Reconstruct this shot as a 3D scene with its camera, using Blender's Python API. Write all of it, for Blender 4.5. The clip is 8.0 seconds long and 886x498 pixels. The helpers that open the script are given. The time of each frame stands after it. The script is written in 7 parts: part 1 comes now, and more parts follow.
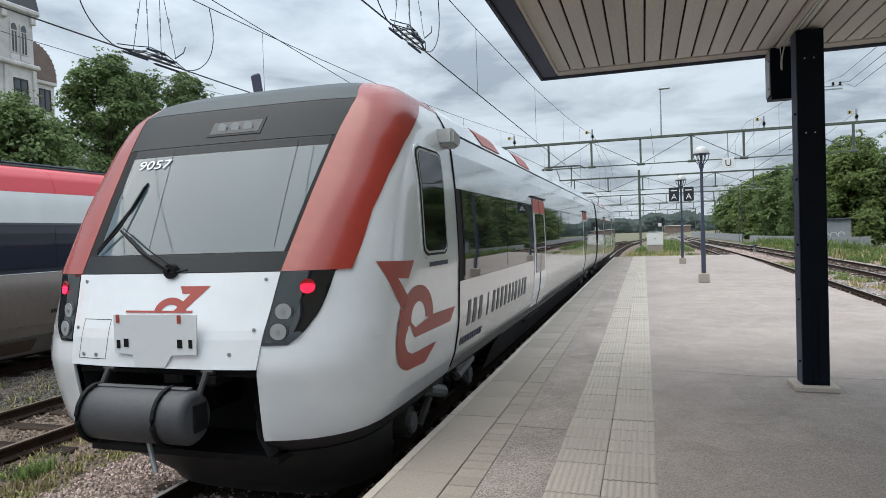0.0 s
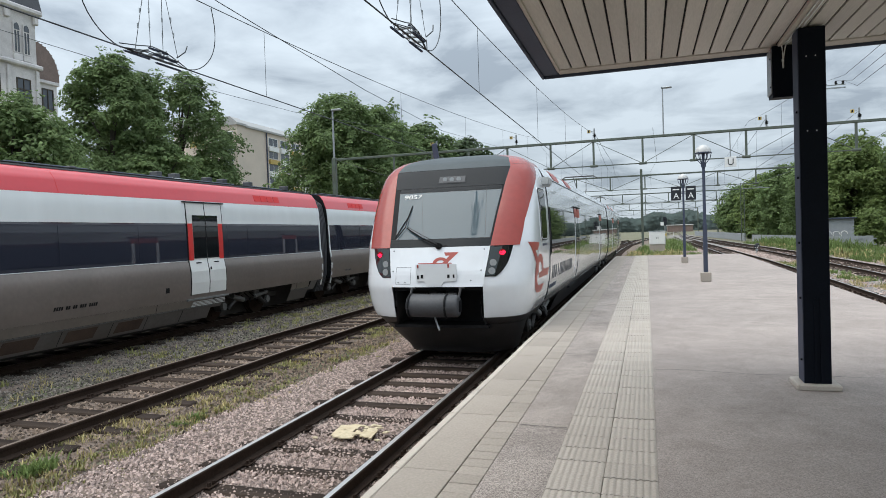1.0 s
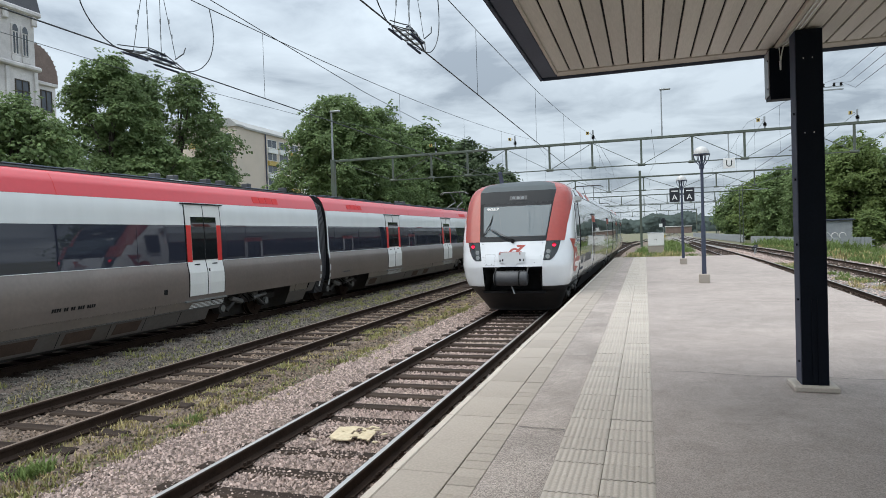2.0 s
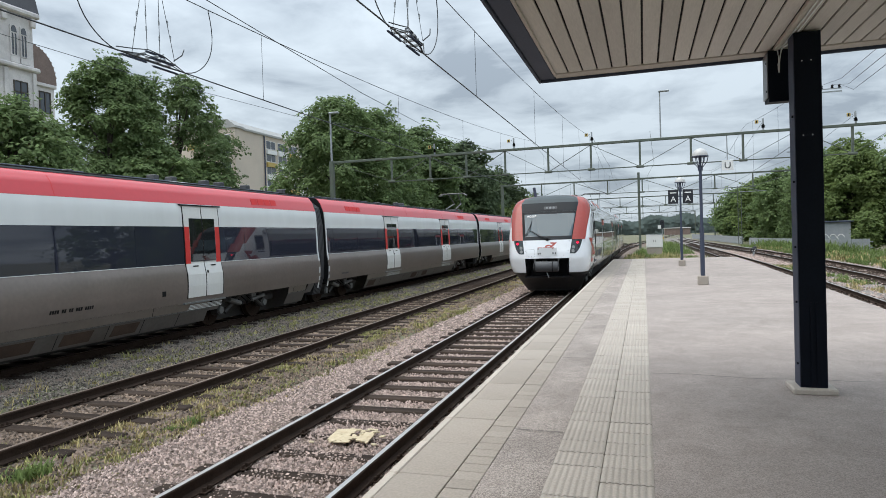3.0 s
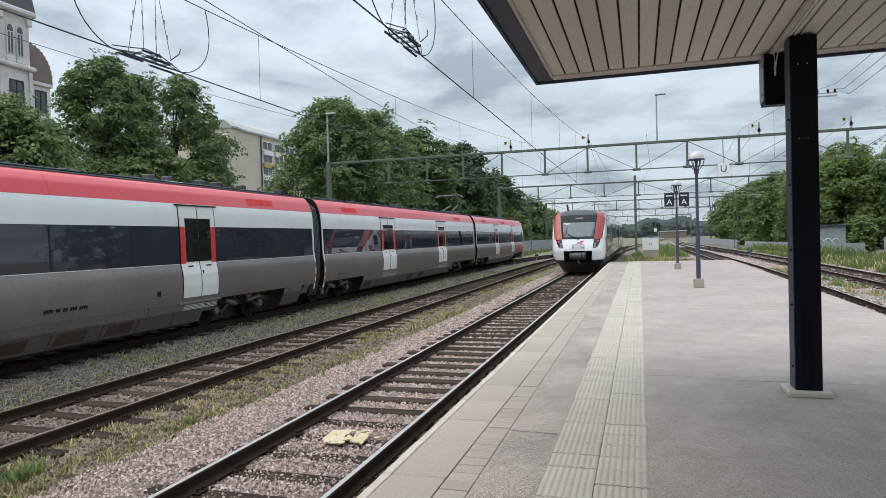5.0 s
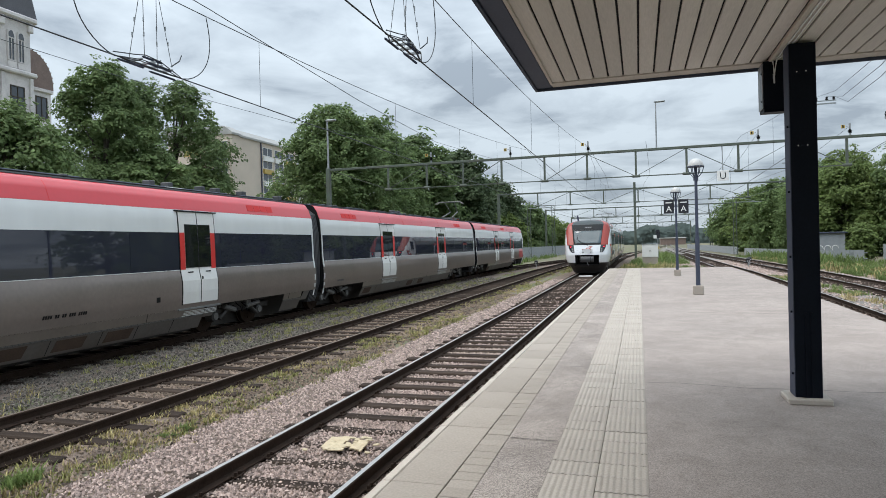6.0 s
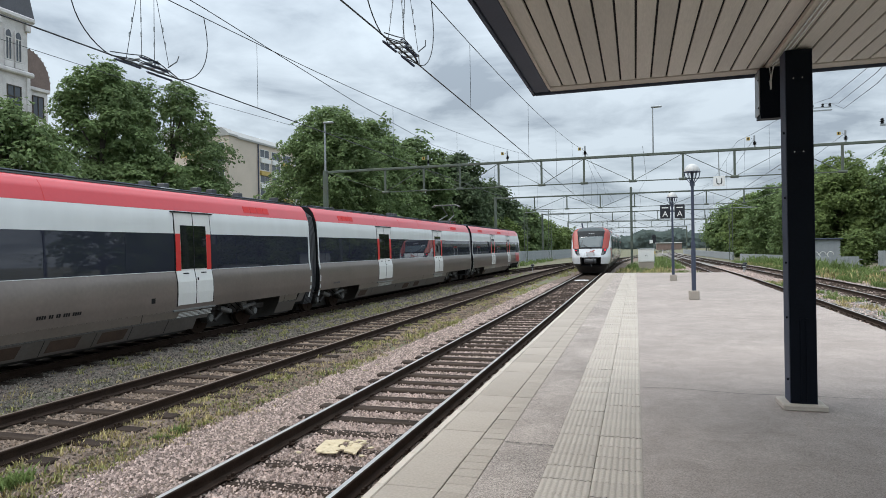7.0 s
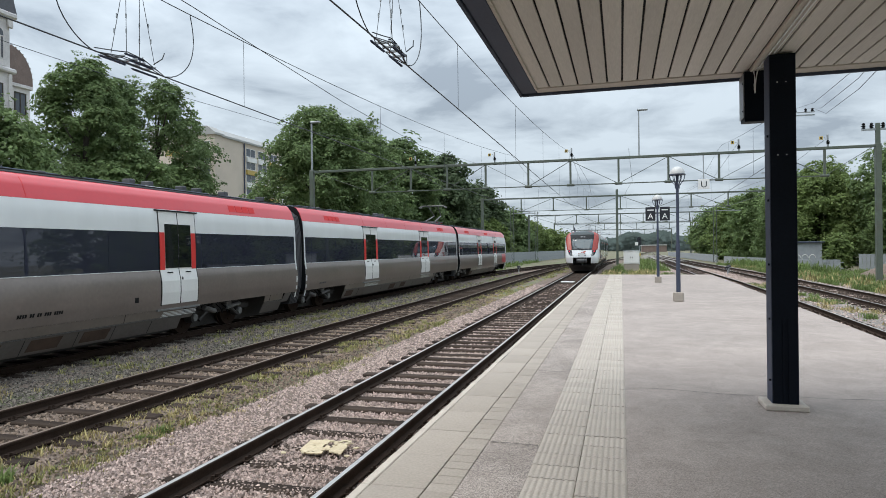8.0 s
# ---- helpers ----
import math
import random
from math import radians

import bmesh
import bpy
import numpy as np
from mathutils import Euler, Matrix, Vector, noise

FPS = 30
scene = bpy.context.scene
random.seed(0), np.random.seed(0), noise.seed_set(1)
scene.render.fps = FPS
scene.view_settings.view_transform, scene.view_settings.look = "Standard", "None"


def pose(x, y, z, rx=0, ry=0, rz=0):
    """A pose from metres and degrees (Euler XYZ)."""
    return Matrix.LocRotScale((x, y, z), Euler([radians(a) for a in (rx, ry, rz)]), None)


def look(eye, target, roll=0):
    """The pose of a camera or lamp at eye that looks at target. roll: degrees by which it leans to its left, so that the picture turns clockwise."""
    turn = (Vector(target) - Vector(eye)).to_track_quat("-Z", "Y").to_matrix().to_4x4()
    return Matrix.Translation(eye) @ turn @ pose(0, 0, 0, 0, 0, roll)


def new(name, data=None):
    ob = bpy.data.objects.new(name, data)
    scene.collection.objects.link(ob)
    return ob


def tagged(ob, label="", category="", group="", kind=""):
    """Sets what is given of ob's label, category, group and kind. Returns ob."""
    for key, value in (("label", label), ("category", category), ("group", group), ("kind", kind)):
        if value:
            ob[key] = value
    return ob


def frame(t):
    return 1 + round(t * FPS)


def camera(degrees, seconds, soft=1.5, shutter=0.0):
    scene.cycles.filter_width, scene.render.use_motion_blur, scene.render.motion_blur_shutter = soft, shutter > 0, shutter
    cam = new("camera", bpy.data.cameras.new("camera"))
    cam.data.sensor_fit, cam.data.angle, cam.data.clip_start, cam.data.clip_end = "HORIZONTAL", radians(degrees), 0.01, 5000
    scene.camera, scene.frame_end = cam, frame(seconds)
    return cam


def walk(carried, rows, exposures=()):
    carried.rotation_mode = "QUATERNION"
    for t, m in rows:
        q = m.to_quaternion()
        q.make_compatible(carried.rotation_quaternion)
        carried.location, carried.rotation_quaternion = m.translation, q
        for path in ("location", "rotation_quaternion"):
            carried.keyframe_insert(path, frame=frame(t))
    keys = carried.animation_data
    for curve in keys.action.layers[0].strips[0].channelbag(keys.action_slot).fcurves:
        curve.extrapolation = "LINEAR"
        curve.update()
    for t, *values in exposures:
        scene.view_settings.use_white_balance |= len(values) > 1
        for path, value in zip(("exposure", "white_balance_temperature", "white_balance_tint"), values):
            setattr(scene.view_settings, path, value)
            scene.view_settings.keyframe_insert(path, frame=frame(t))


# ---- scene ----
cam = camera(69.46, 8.0, 0.5)


def aim(yaw, pitch, roll, x, y, z):
    """Camera pose: yaw to the left of +y, pitch up, roll in degrees, and the eye."""
    a, b = radians(yaw), radians(pitch)
    way = Vector((-math.sin(a) * math.cos(b), math.cos(a) * math.cos(b), math.sin(b)))
    eye = Vector((x, y, z))
    return look(eye, eye + way, -roll)


walk(cam, [
    (0.0, aim(17.477, -1.247, 1.851, -0.02, -0.01, 1.66)),
    (0.5, aim(17.595, -1.281, 1.831, -0.02, -0.02, 1.65)),
    (1.0, aim(17.666, -1.294, 1.878, -0.01, -0.01, 1.65)),
    (1.5, aim(17.625, -1.256, 1.880, -0.00, -0.01, 1.65)),
    (3.0, aim(17.451, -1.041, 1.852, -0.00, -0.00, 1.66)),
    (3.5, aim(17.434, -1.101, 1.751, 0.00, -0.00, 1.65)),
    (4.0, aim(17.358, -1.192, 1.685, 0.00, 0.01, 1.65)),
    (4.5, aim(17.179, -1.122, 1.558, 0.00, 0.01, 1.65)),
    (6.0, aim(17.072, -0.312, 1.427, -0.00, 0.01, 1.65)),
    (6.5, aim(17.033, -0.140, 1.228, -0.00, 0.02, 1.65)),
    (7.0, aim(16.751, -0.037, 0.966, -0.00, 0.02, 1.65)),
    (7.5, aim(16.171, 0.020, 0.754, -0.01, 0.02, 1.65)),
    (8.0, aim(15.553, 0.031, 0.621, 0.00, 0.02, 1.64)),
])

# ---- light ----
world = bpy.data.worlds.new("overcast")
scene.world = world
world.use_nodes = True
wn, wl = world.node_tree.nodes, world.node_tree.links
wn.clear()
w_out = wn.new("ShaderNodeOutputWorld")
w_bg = wn.new("ShaderNodeBackground")
w_sky = wn.new("ShaderNodeTexSky")
w_sky.sky_type, w_sky.sun_disc = "NISHITA", False
w_sky.sun_elevation, w_sky.sun_rotation = radians(72), radians(238)
w_co = wn.new("ShaderNodeTexCoord")
w_sep = wn.new("ShaderNodeSeparateXYZ")
w_add = wn.new("ShaderNodeMath")
w_add.operation, w_add.inputs[1].default_value = "ADD", 0.16
w_max = wn.new("ShaderNodeMath")
w_max.operation, w_max.inputs[1].default_value = "MAXIMUM", 0.05
w_div = wn.new("ShaderNodeVectorMath")
w_div.operation = "DIVIDE"
w_com = wn.new("ShaderNodeCombineXYZ")
w_com.inputs[2].default_value = 1.0
wl.new(w_co.outputs["Generated"], w_sep.inputs[0])
wl.new(w_sep.outputs["Z"], w_add.inputs[0])
wl.new(w_add.outputs[0], w_max.inputs[0])
wl.new(w_max.outputs[0], w_com.inputs[0])
wl.new(w_max.outputs[0], w_com.inputs[1])
wl.new(w_co.outputs["Generated"], w_div.inputs[0])
wl.new(w_com.outputs[0], w_div.inputs[1])
w_n1 = wn.new("ShaderNodeTexNoise")
w_n1.inputs["Scale"].default_value, w_n1.inputs["Detail"].default_value = 2.0, 9.0
w_n1.inputs["Roughness"].default_value, w_n1.inputs["Distortion"].default_value = 0.55, 0.3
wl.new(w_div.outputs[0], w_n1.inputs["Vector"])
w_ramp = wn.new("ShaderNodeValToRGB")
el = w_ramp.color_ramp.elements
el[0].position, el[0].color = 0.36, (0.37, 0.435, 0.505, 1)
el[1].position, el[1].color = 0.60, (0.69, 0.785, 0.865, 1)
mid = el.new(0.45)
mid.color = (0.53, 0.61, 0.685, 1)
wl.new(w_n1.outputs["Fac"], w_ramp.inputs[0])
w_sc = wn.new("ShaderNodeMix")
w_sc.data_type, w_sc.blend_type = "RGBA", "MULTIPLY"
w_sc.inputs[0].default_value = 1.0
w_sc.inputs[7].default_value = (0.10, 0.10, 0.10, 1)
wl.new(w_sky.outputs[0], w_sc.inputs[6])
w_zz = wn.new("ShaderNodeMath")
w_zz.operation, w_zz.inputs[1].default_value = "POWER", 2.0
w_z0 = wn.new("ShaderNodeMath")
w_z0.operation, w_z0.inputs[1].default_value = "MAXIMUM", 0.0
wl.new(w_sep.outputs["Z"], w_z0.inputs[0])
wl.new(w_z0.outputs[0], w_zz.inputs[0])
w_gain = wn.new("ShaderNodeMath")
w_gain.operation, w_gain.inputs[1].default_value, w_gain.inputs[2].default_value = "MULTIPLY_ADD", 1.7, 0.625
wl.new(w_zz.outputs[0], w_gain.inputs[0])
wl.new(w_gain.outputs[0], w_bg.inputs[1])
w_mix = wn.new("ShaderNodeMix")
w_mix.data_type = "RGBA"
w_mix.inputs[0].default_value = 0.9
wl.new(w_sc.outputs[2], w_mix.inputs[6])
wl.new(w_ramp.outputs[0], w_mix.inputs[7])
wl.new(w_mix.outputs[2], w_bg.inputs[0])
wl.new(w_bg.outputs[0], w_out.inputs[0])

sun = new("sun", bpy.data.lights.new("sun", "SUN"))
sun.data.energy, sun.data.angle, sun.data.color = 1.5, radians(60), (1.0, 0.93, 0.83)
sun.matrix_world = look((0, 0, 60), (25, 14, 0))
scene.view_settings.exposure = 0.64


# ---- materials ----
def mat(name, base, rough=0.6, metal=0.0, vary=0.15, scale=6.0, bump=0.15, fine=60.0, spec=0.5, coat=0.0, dirt=None, dirt_amount=0.35, island=0.0, obj=0.0, stretch=(1, 1, 1), bump_dist=0.01, speckle=0.0, patches=0.0):
    """A surface with a base colour, two scales of variation, a fine relief and optional stains."""
    m = bpy.data.materials.new(name)
    m.use_nodes = True
    n, l = m.node_tree.nodes, m.node_tree.links
    b = n["Principled BSDF"]
    b.inputs["Roughness"].default_value, b.inputs["Metallic"].default_value = rough, metal
    b.inputs["Specular IOR Level"].default_value = spec
    b.inputs["Coat Weight"].default_value = coat
    b.inputs["Coat Roughness"].default_value = 0.08
    co = n.new("ShaderNodeTexCoord")
    mp = n.new("ShaderNodeMapping")
    mp.inputs["Scale"].default_value = stretch
    l.new(co.outputs["Object"], mp.inputs[0])
    big = n.new("ShaderNodeTexNoise")
    big.inputs["Scale"].default_value, big.inputs["Detail"].default_value = scale, 6
    small = n.new("ShaderNodeTexNoise")
    small.inputs["Scale"].default_value, small.inputs["Detail"].default_value = fine, 4
    l.new(mp.outputs[0], big.inputs["Vector"])
    l.new(mp.outputs[0], small.inputs["Vector"])
    add = n.new("ShaderNodeMath")
    add.operation = "ADD"
    l.new(big.outputs["Fac"], add.inputs[0])
    l.new(small.outputs["Fac"], add.inputs[1])
    rng = n.new("ShaderNodeMapRange")
    rng.inputs["From Min"].default_value, rng.inputs["From Max"].default_value = 0.6, 1.4
    rng.inputs["To Min"].default_value, rng.inputs["To Max"].default_value = 1 - vary, 1 + vary
    l.new(add.outputs[0], rng.inputs[0])
    col = n.new("ShaderNodeVectorMath")
    col.operation = "SCALE"
    col.inputs[0].default_value = base
    l.new(rng.outputs[0], col.inputs["Scale"])
    out = col.outputs[0]
    for amount, kind in ((island, "island"), (obj, "obj")):
        if amount:
            if kind == "island":
                rnd = n.new("ShaderNodeNewGeometry").outputs["Random Per Island"]
            else:
                rnd = n.new("ShaderNodeObjectInfo").outputs["Random"]
            r2 = n.new("ShaderNodeMapRange")
            r2.inputs["To Min"].default_value, r2.inputs["To Max"].default_value = 1 - amount, 1 + amount
            l.new(rnd, r2.inputs[0])
            c2 = n.new("ShaderNodeVectorMath")
            c2.operation = "SCALE"
            l.new(out, c2.inputs[0])
            l.new(r2.outputs[0], c2.inputs["Scale"])
            out = c2.outputs[0]
    if dirt:
        st = n.new("ShaderNodeTexNoise")
        st.inputs["Scale"].default_value, st.inputs["Detail"].default_value = scale * 0.45, 8
        st.inputs["Roughness"].default_value = 0.65
        l.new(mp.outputs[0], st.inputs["Vector"])
        r3 = n.new("ShaderNodeMapRange")
        r3.inputs["From Min"].default_value, r3.inputs["From Max"].default_value = 0.45, 0.75
        r3.inputs["To Max"].default_value = dirt_amount * 2
        l.new(st.outputs["Fac"], r3.inputs[0])
        mx = n.new("ShaderNodeMix")
        mx.data_type = "RGBA"
        mx.inputs[7].default_value = (*dirt, 1)
        l.new(r3.outputs[0], mx.inputs[0])
        l.new(out, mx.inputs[6])
        out = mx.outputs[2]
    if patches:
        pt = n.new("ShaderNodeTexNoise")
        pt.inputs["Scale"].default_value, pt.inputs["Detail"].default_value = 2.3, 10
        pt.inputs["Roughness"].default_value, pt.inputs["Distortion"].default_value = 0.7, 0.8
        l.new(mp.outputs[0], pt.inputs["Vector"])
        r5 = n.new("ShaderNodeMapRange")
        r5.inputs["From Min"].default_value, r5.inputs["From Max"].default_value = 0.35, 0.68
        r5.inputs["To Min"].default_value, r5.inputs["To Max"].default_value = 1 + patches * 0.5, 1 - patches
        l.new(pt.outputs["Fac"], r5.inputs[0])
        c5 = n.new("ShaderNodeVectorMath")
        c5.operation = "SCALE"
        l.new(out, c5.inputs[0])
        l.new(r5.outputs[0], c5.inputs["Scale"])
        out = c5.outputs[0]
    if speckle:
        vo = n.new("ShaderNodeTexVoronoi")
        vo.inputs["Scale"].default_value = 140
        l.new(mp.outputs[0], vo.inputs["Vector"])
        sp = n.new("ShaderNodeSeparateColor")
        l.new(vo.outputs["Color"], sp.inputs[0])
        r4 = n.new("ShaderNodeMapRange")
        r4.inputs["To Min"].default_value, r4.inputs["To Max"].default_value = 1 - speckle, 1 + speckle
        l.new(sp.outputs[0], r4.inputs[0])
        c4 = n.new("ShaderNodeVectorMath")
        c4.operation = "SCALE"
        l.new(out, c4.inputs[0])
        l.new(r4.outputs[0], c4.inputs["Scale"])
        out = c4.outputs[0]
    l.new(out, b.inputs["Base Color"])
    if bump:
        bp = n.new("ShaderNodeBump")
        bp.inputs["Strength"].default_value, bp.inputs["Distance"].default_value = bump, bump_dist
        l.new(add.outputs[0], bp.inputs["Height"])
        l.new(bp.outputs[0], b.inputs["Normal"])
    return m


def glass_mat(name, tint, rough=0.03, alpha=1.0, coat=0.3, spec=0.6):
    m = bpy.data.materials.new(name)
    m.use_nodes = True
    b = m.node_tree.nodes["Principled BSDF"]
    b.inputs["Base Color"].default_value = (*tint, 1)
    b.inputs["Roughness"].default_value = rough
    b.inputs["Specular IOR Level"].default_value = spec
    b.inputs["Coat Weight"].default_value = coat
    b.inputs["Coat Roughness"].default_value = 0.02
    b.inputs["Alpha"].default_value = alpha
    return m


def glow_mat(name, colour, power):
    m = bpy.data.materials.new(name)
    m.use_nodes = True
    b = m.node_tree.nodes["Principled BSDF"]
    b.inputs["Base Color"].default_value = (*colour, 1)
    b.inputs["Emission Color"].default_value = (*colour, 1)
    b.inputs["Emission Strength"].default_value = power
    return m


ASPHALT = mat("asphalt", (0.328, 0.286, 0.262), 0.92, spec=0.06, vary=0.14, scale=0.5, fine=70, bump=0.3, dirt=(0.23, 0.208, 0.195), dirt_amount=0.32, speckle=0.24, bump_dist=0.006, patches=0.16)
OLDASPHALT = mat("worn_asphalt_strip", (0.325, 0.285, 0.258), 0.93, spec=0.06, vary=0.22, scale=0.9, fine=110, bump=0.6, dirt=(0.19, 0.174, 0.165), dirt_amount=0.3, speckle=0.45, bump_dist=0.01, patches=0.18)
SEAM = mat("tar_seam", (0.07, 0.065, 0.06), 0.9, vary=0.3, bump=0.0)
CONCRETE = mat("concrete", (0.33, 0.293, 0.255), 0.9, spec=0.06, vary=0.18, scale=1.5, fine=50, bump=0.3, obj=0.07, dirt=(0.22, 0.21, 0.19), dirt_amount=0.25, bump_dist=0.005)
TACTILE = mat("tactile_concrete", (0.41, 0.37, 0.326), 0.88, spec=0.06, vary=0.16, scale=1.2, fine=60, bump=0.25, obj=0.06, dirt=(0.27, 0.26, 0.24), dirt_amount=0.2, bump_dist=0.004)
LIP = mat("pale_concrete", (0.43, 0.385, 0.335), 0.9, vary=0.2, scale=2.0, fine=70, bump=0.35, obj=0.06, bump_dist=0.005)
BALLAST = mat("ballast_ground", (0.15, 0.112, 0.09), 0.95, vary=0.45, scale=3.0, fine=22, bump=0.9, dirt=(0.15, 0.122, 0.095), dirt_amount=0.3, bump_dist=0.05)
YARDBALLAST = mat("grey_yard_ballast", (0.20, 0.185, 0.172), 0.95, vary=0.45, scale=3.0, fine=22, bump=0.9, dirt=(0.15, 0.13, 0.11), dirt_amount=0.3, bump_dist=0.05)
STONE = mat("ballast_stone", (0.365, 0.285, 0.252), 0.93, vary=0.25, scale=8, fine=60, bump=0.3, island=0.62)
DARKSTONE = mat("old_ballast_stone", (0.185, 0.138, 0.104), 0.93, vary=0.25, scale=8, fine=60, bump=0.3, island=0.75)
GREYSTONE = mat("grey_ballast_stone", (0.145, 0.126, 0.106), 0.93, vary=0.25, scale=8, fine=60, bump=0.3, island=0.75)
SOIL = mat("dry_soil", (0.15, 0.132, 0.092), 0.98, vary=0.4, scale=0.5, fine=14, bump=0.8, dirt=(0.09, 0.115, 0.045), dirt_amount=0.8, bump_dist=0.03)
GRASS = mat("grass", (0.235, 0.232, 0.085), 0.9, vary=0.3, scale=1.2, fine=20, bump=0.0, island=0.45)
DRYGRASS = mat("dry_grass", (0.36, 0.30, 0.14), 0.9, vary=0.3, scale=1.2, fine=20, bump=0.0, island=0.4)
RAILTOP = mat("worn_rail_head", (0.62, 0.60, 0.58), 0.38, 1.0, vary=0.1, scale=4, fine=40, bump=0.05)
RUSTTOP = mat("dull_rail_head", (0.19, 0.145, 0.115), 0.5, 0.6, vary=0.2, scale=4, fine=40, bump=0.05)
RUST = mat("rail_rust", (0.036, 0.024, 0.018), 0.9, 0.0, vary=0.35, scale=5, fine=50, bump=0.4, spec=0.12)
SLEEPER = mat("tarred_sleeper_wood", (0.038, 0.028, 0.023), 0.92, vary=0.35, scale=3, fine=45, bump=0.6, obj=0.35, dirt=(0.075, 0.055, 0.040), dirt_amount=0.3, stretch=(0.3, 2, 2), spec=0.12)
BLACKSTEEL = mat("black_painted_steel", (0.004, 0.006, 0.011), 0.55, 0.0, vary=0.25, scale=3, fine=40, bump=0.08, spec=0.1)
GREYSTEEL = mat("dark_grey_fascia", (0.050, 0.060, 0.092), 0.6, 0.0, vary=0.15, scale=2, fine=40, bump=0.1, spec=0.3)
GREENSTEEL = mat("grey_green_painted_steel", (0.085, 0.105, 0.085), 0.6, 0.0, vary=0.25, scale=2, fine=30, bump=0.2, dirt=(0.10, 0.07, 0.05), dirt_amount=0.15)
GALV = mat("galvanised_steel", (0.32, 0.34, 0.35), 0.5, 0.6, vary=0.2, scale=3, fine=40, bump=0.1)
WIRE = mat("weathered_wire", (0.04, 0.045, 0.05), 0.5, 0.5, vary=0.1, bump=0.0)
PLANK = mat("canopy_plank", (0.56, 0.52, 0.47), 0.75, vary=0.13, scale=1.0, fine=30, bump=0.15, island=0.10, stretch=(3, 0.3, 1))
TRIMWOOD = mat("canopy_trim", (0.48, 0.43, 0.38), 0.75, vary=0.13, scale=1.5, fine=30, bump=0.15)
WHITE = mat("white_train_paint", (0.70, 0.725, 0.75), 0.16, vary=0.035, scale=1.2, fine=8, bump=0.0, coat=0.9, dirt=(0.50, 0.49, 0.47), dirt_amount=0.10)

SILVER = mat("silver_train_paint", (0.50, 0.52, 0.53), 0.17, 0.55, vary=0.06, scale=0.8, fine=1.3, bump=0.05, coat=0.9, bump_dist=0.01, stretch=(1, 0.6, 1))
RED = mat("brick_red_train_paint", (0.27, 0.034, 0.022), 0.26, vary=0.08, scale=1.5, fine=12, bump=0.0, spec=0.4, coat=0.25, dirt=(0.20, 0.05, 0.04), dirt_amount=0.12)
LOGO = mat("red_vinyl", (0.34, 0.062, 0.045), 0.4, vary=0.05, bump=0.0)
DARKROOF = mat("dark_grey_front_paint", (0.010, 0.013, 0.016), 0.4, vary=0.12, scale=2, fine=20, bump=0.0, spec=0.14)
FRONTROOF = mat("grey_front_roof_paint", (0.05, 0.062, 0.066), 0.5, vary=0.12, scale=2, fine=20, bump=0.0, spec=0.25)
PODGREY = mat("light_grey_plastic", (0.36, 0.37, 0.37), 0.5, vary=0.08, scale=3, fine=20, bump=0.05)
BLACKTRIM = mat("black_rubber", (0.010, 0.010, 0.011), 0.6, vary=0.2, scale=6, fine=40, bump=0.1, spec=0.15)
BLACKPLASTIC = mat("scuffed_black_plastic", (0.026, 0.026, 0.027), 0.55, vary=0.3, scale=3, fine=30, bump=0.2, dirt=(0.07, 0.065, 0.06), dirt_amount=0.2)
COUPLER = mat("grey_coupler_cover", (0.054, 0.056, 0.061), 0.6, vary=0.2, scale=4, fine=30, bump=0.15)
UNDER = mat("dirty_underframe", (0.040, 0.037, 0.034), 0.7, vary=0.4, scale=4, fine=30, bump=0.3)
DUSTY = mat("dusty_steel", (0.15, 0.15, 0.145), 0.6, 0.2, vary=0.35, scale=5, fine=30, bump=0.15)
GLASSBLUE = glass_mat("blue_grey_train_glass", (0.028, 0.031, 0.045), 0.02, spec=0.6)
GLASSDARK = glass_mat("dark_train_glass", (0.010, 0.012, 0.013))
CABGLASS = glass_mat("cab_side_glass", (0.006, 0.007, 0.008), 0.05, coat=0.0, spec=0.25)
WINDSCREEN = glass_mat("windscreen_glass", (0.052, 0.083, 0.100), 0.04, alpha=0.9, coat=0.2, spec=0.45)
CABTRIM = mat("pale_cab_lining", (0.42, 0.45, 0.46), 0.7, vary=0.08, scale=2, fine=20, bump=0.05)
LAMPGLASS = glass_mat("lamp_lens", (0.35, 0.37, 0.38), 0.08)
TAILRED = glow_mat("red_tail_light", (1.0, 0.012, 0.05), 3.0)
TAILLENS = glass_mat("red_lamp_lens", (0.30, 0.005, 0.012), 0.15, coat=0.2, spec=0.4)
CRIMSON = mat("light_red_train_paint", (0.58, 0.048, 0.06), 0.28, vary=0.05, scale=1, fine=10, bump=0.0, spec=0.45, coat=0.35)
VENTBROWN = mat("rust_brown_vent", (0.062, 0.038, 0.026), 0.88, vary=0.35, scale=4, fine=60, bump=0.4)
VENTRED = mat("dark_red_vent_paint", (0.60, 0.02, 0.02), 0.6, vary=0.08, bump=0.0)
LETTERGREY = mat("grey_vinyl", (0.10, 0.10, 0.105), 0.5, vary=0.05, bump=0.0)
PALE = mat("pale_silver_train_paint", (0.72, 0.74, 0.73), 0.24, 0.05, vary=0.06, scale=0.6, fine=10, bump=0.0, coat=0.4)
WAVYPALE = mat("rippled_silver_paint", (0.72, 0.74, 0.73), 0.22, 0.05, vary=0.06, scale=0.6, fine=1.6, bump=0.25, coat=0.4, bump_dist=0.02, stretch=(1, 1.6, 0.4))
BROWNGREY = mat("brown_grey_metallic_paint", (0.205, 0.174, 0.154), 0.3, 0.35, vary=0.12, scale=0.8, fine=12, bump=0.0, coat=0.25, dirt=(0.11, 0.095, 0.08), dirt_amount=0.25)
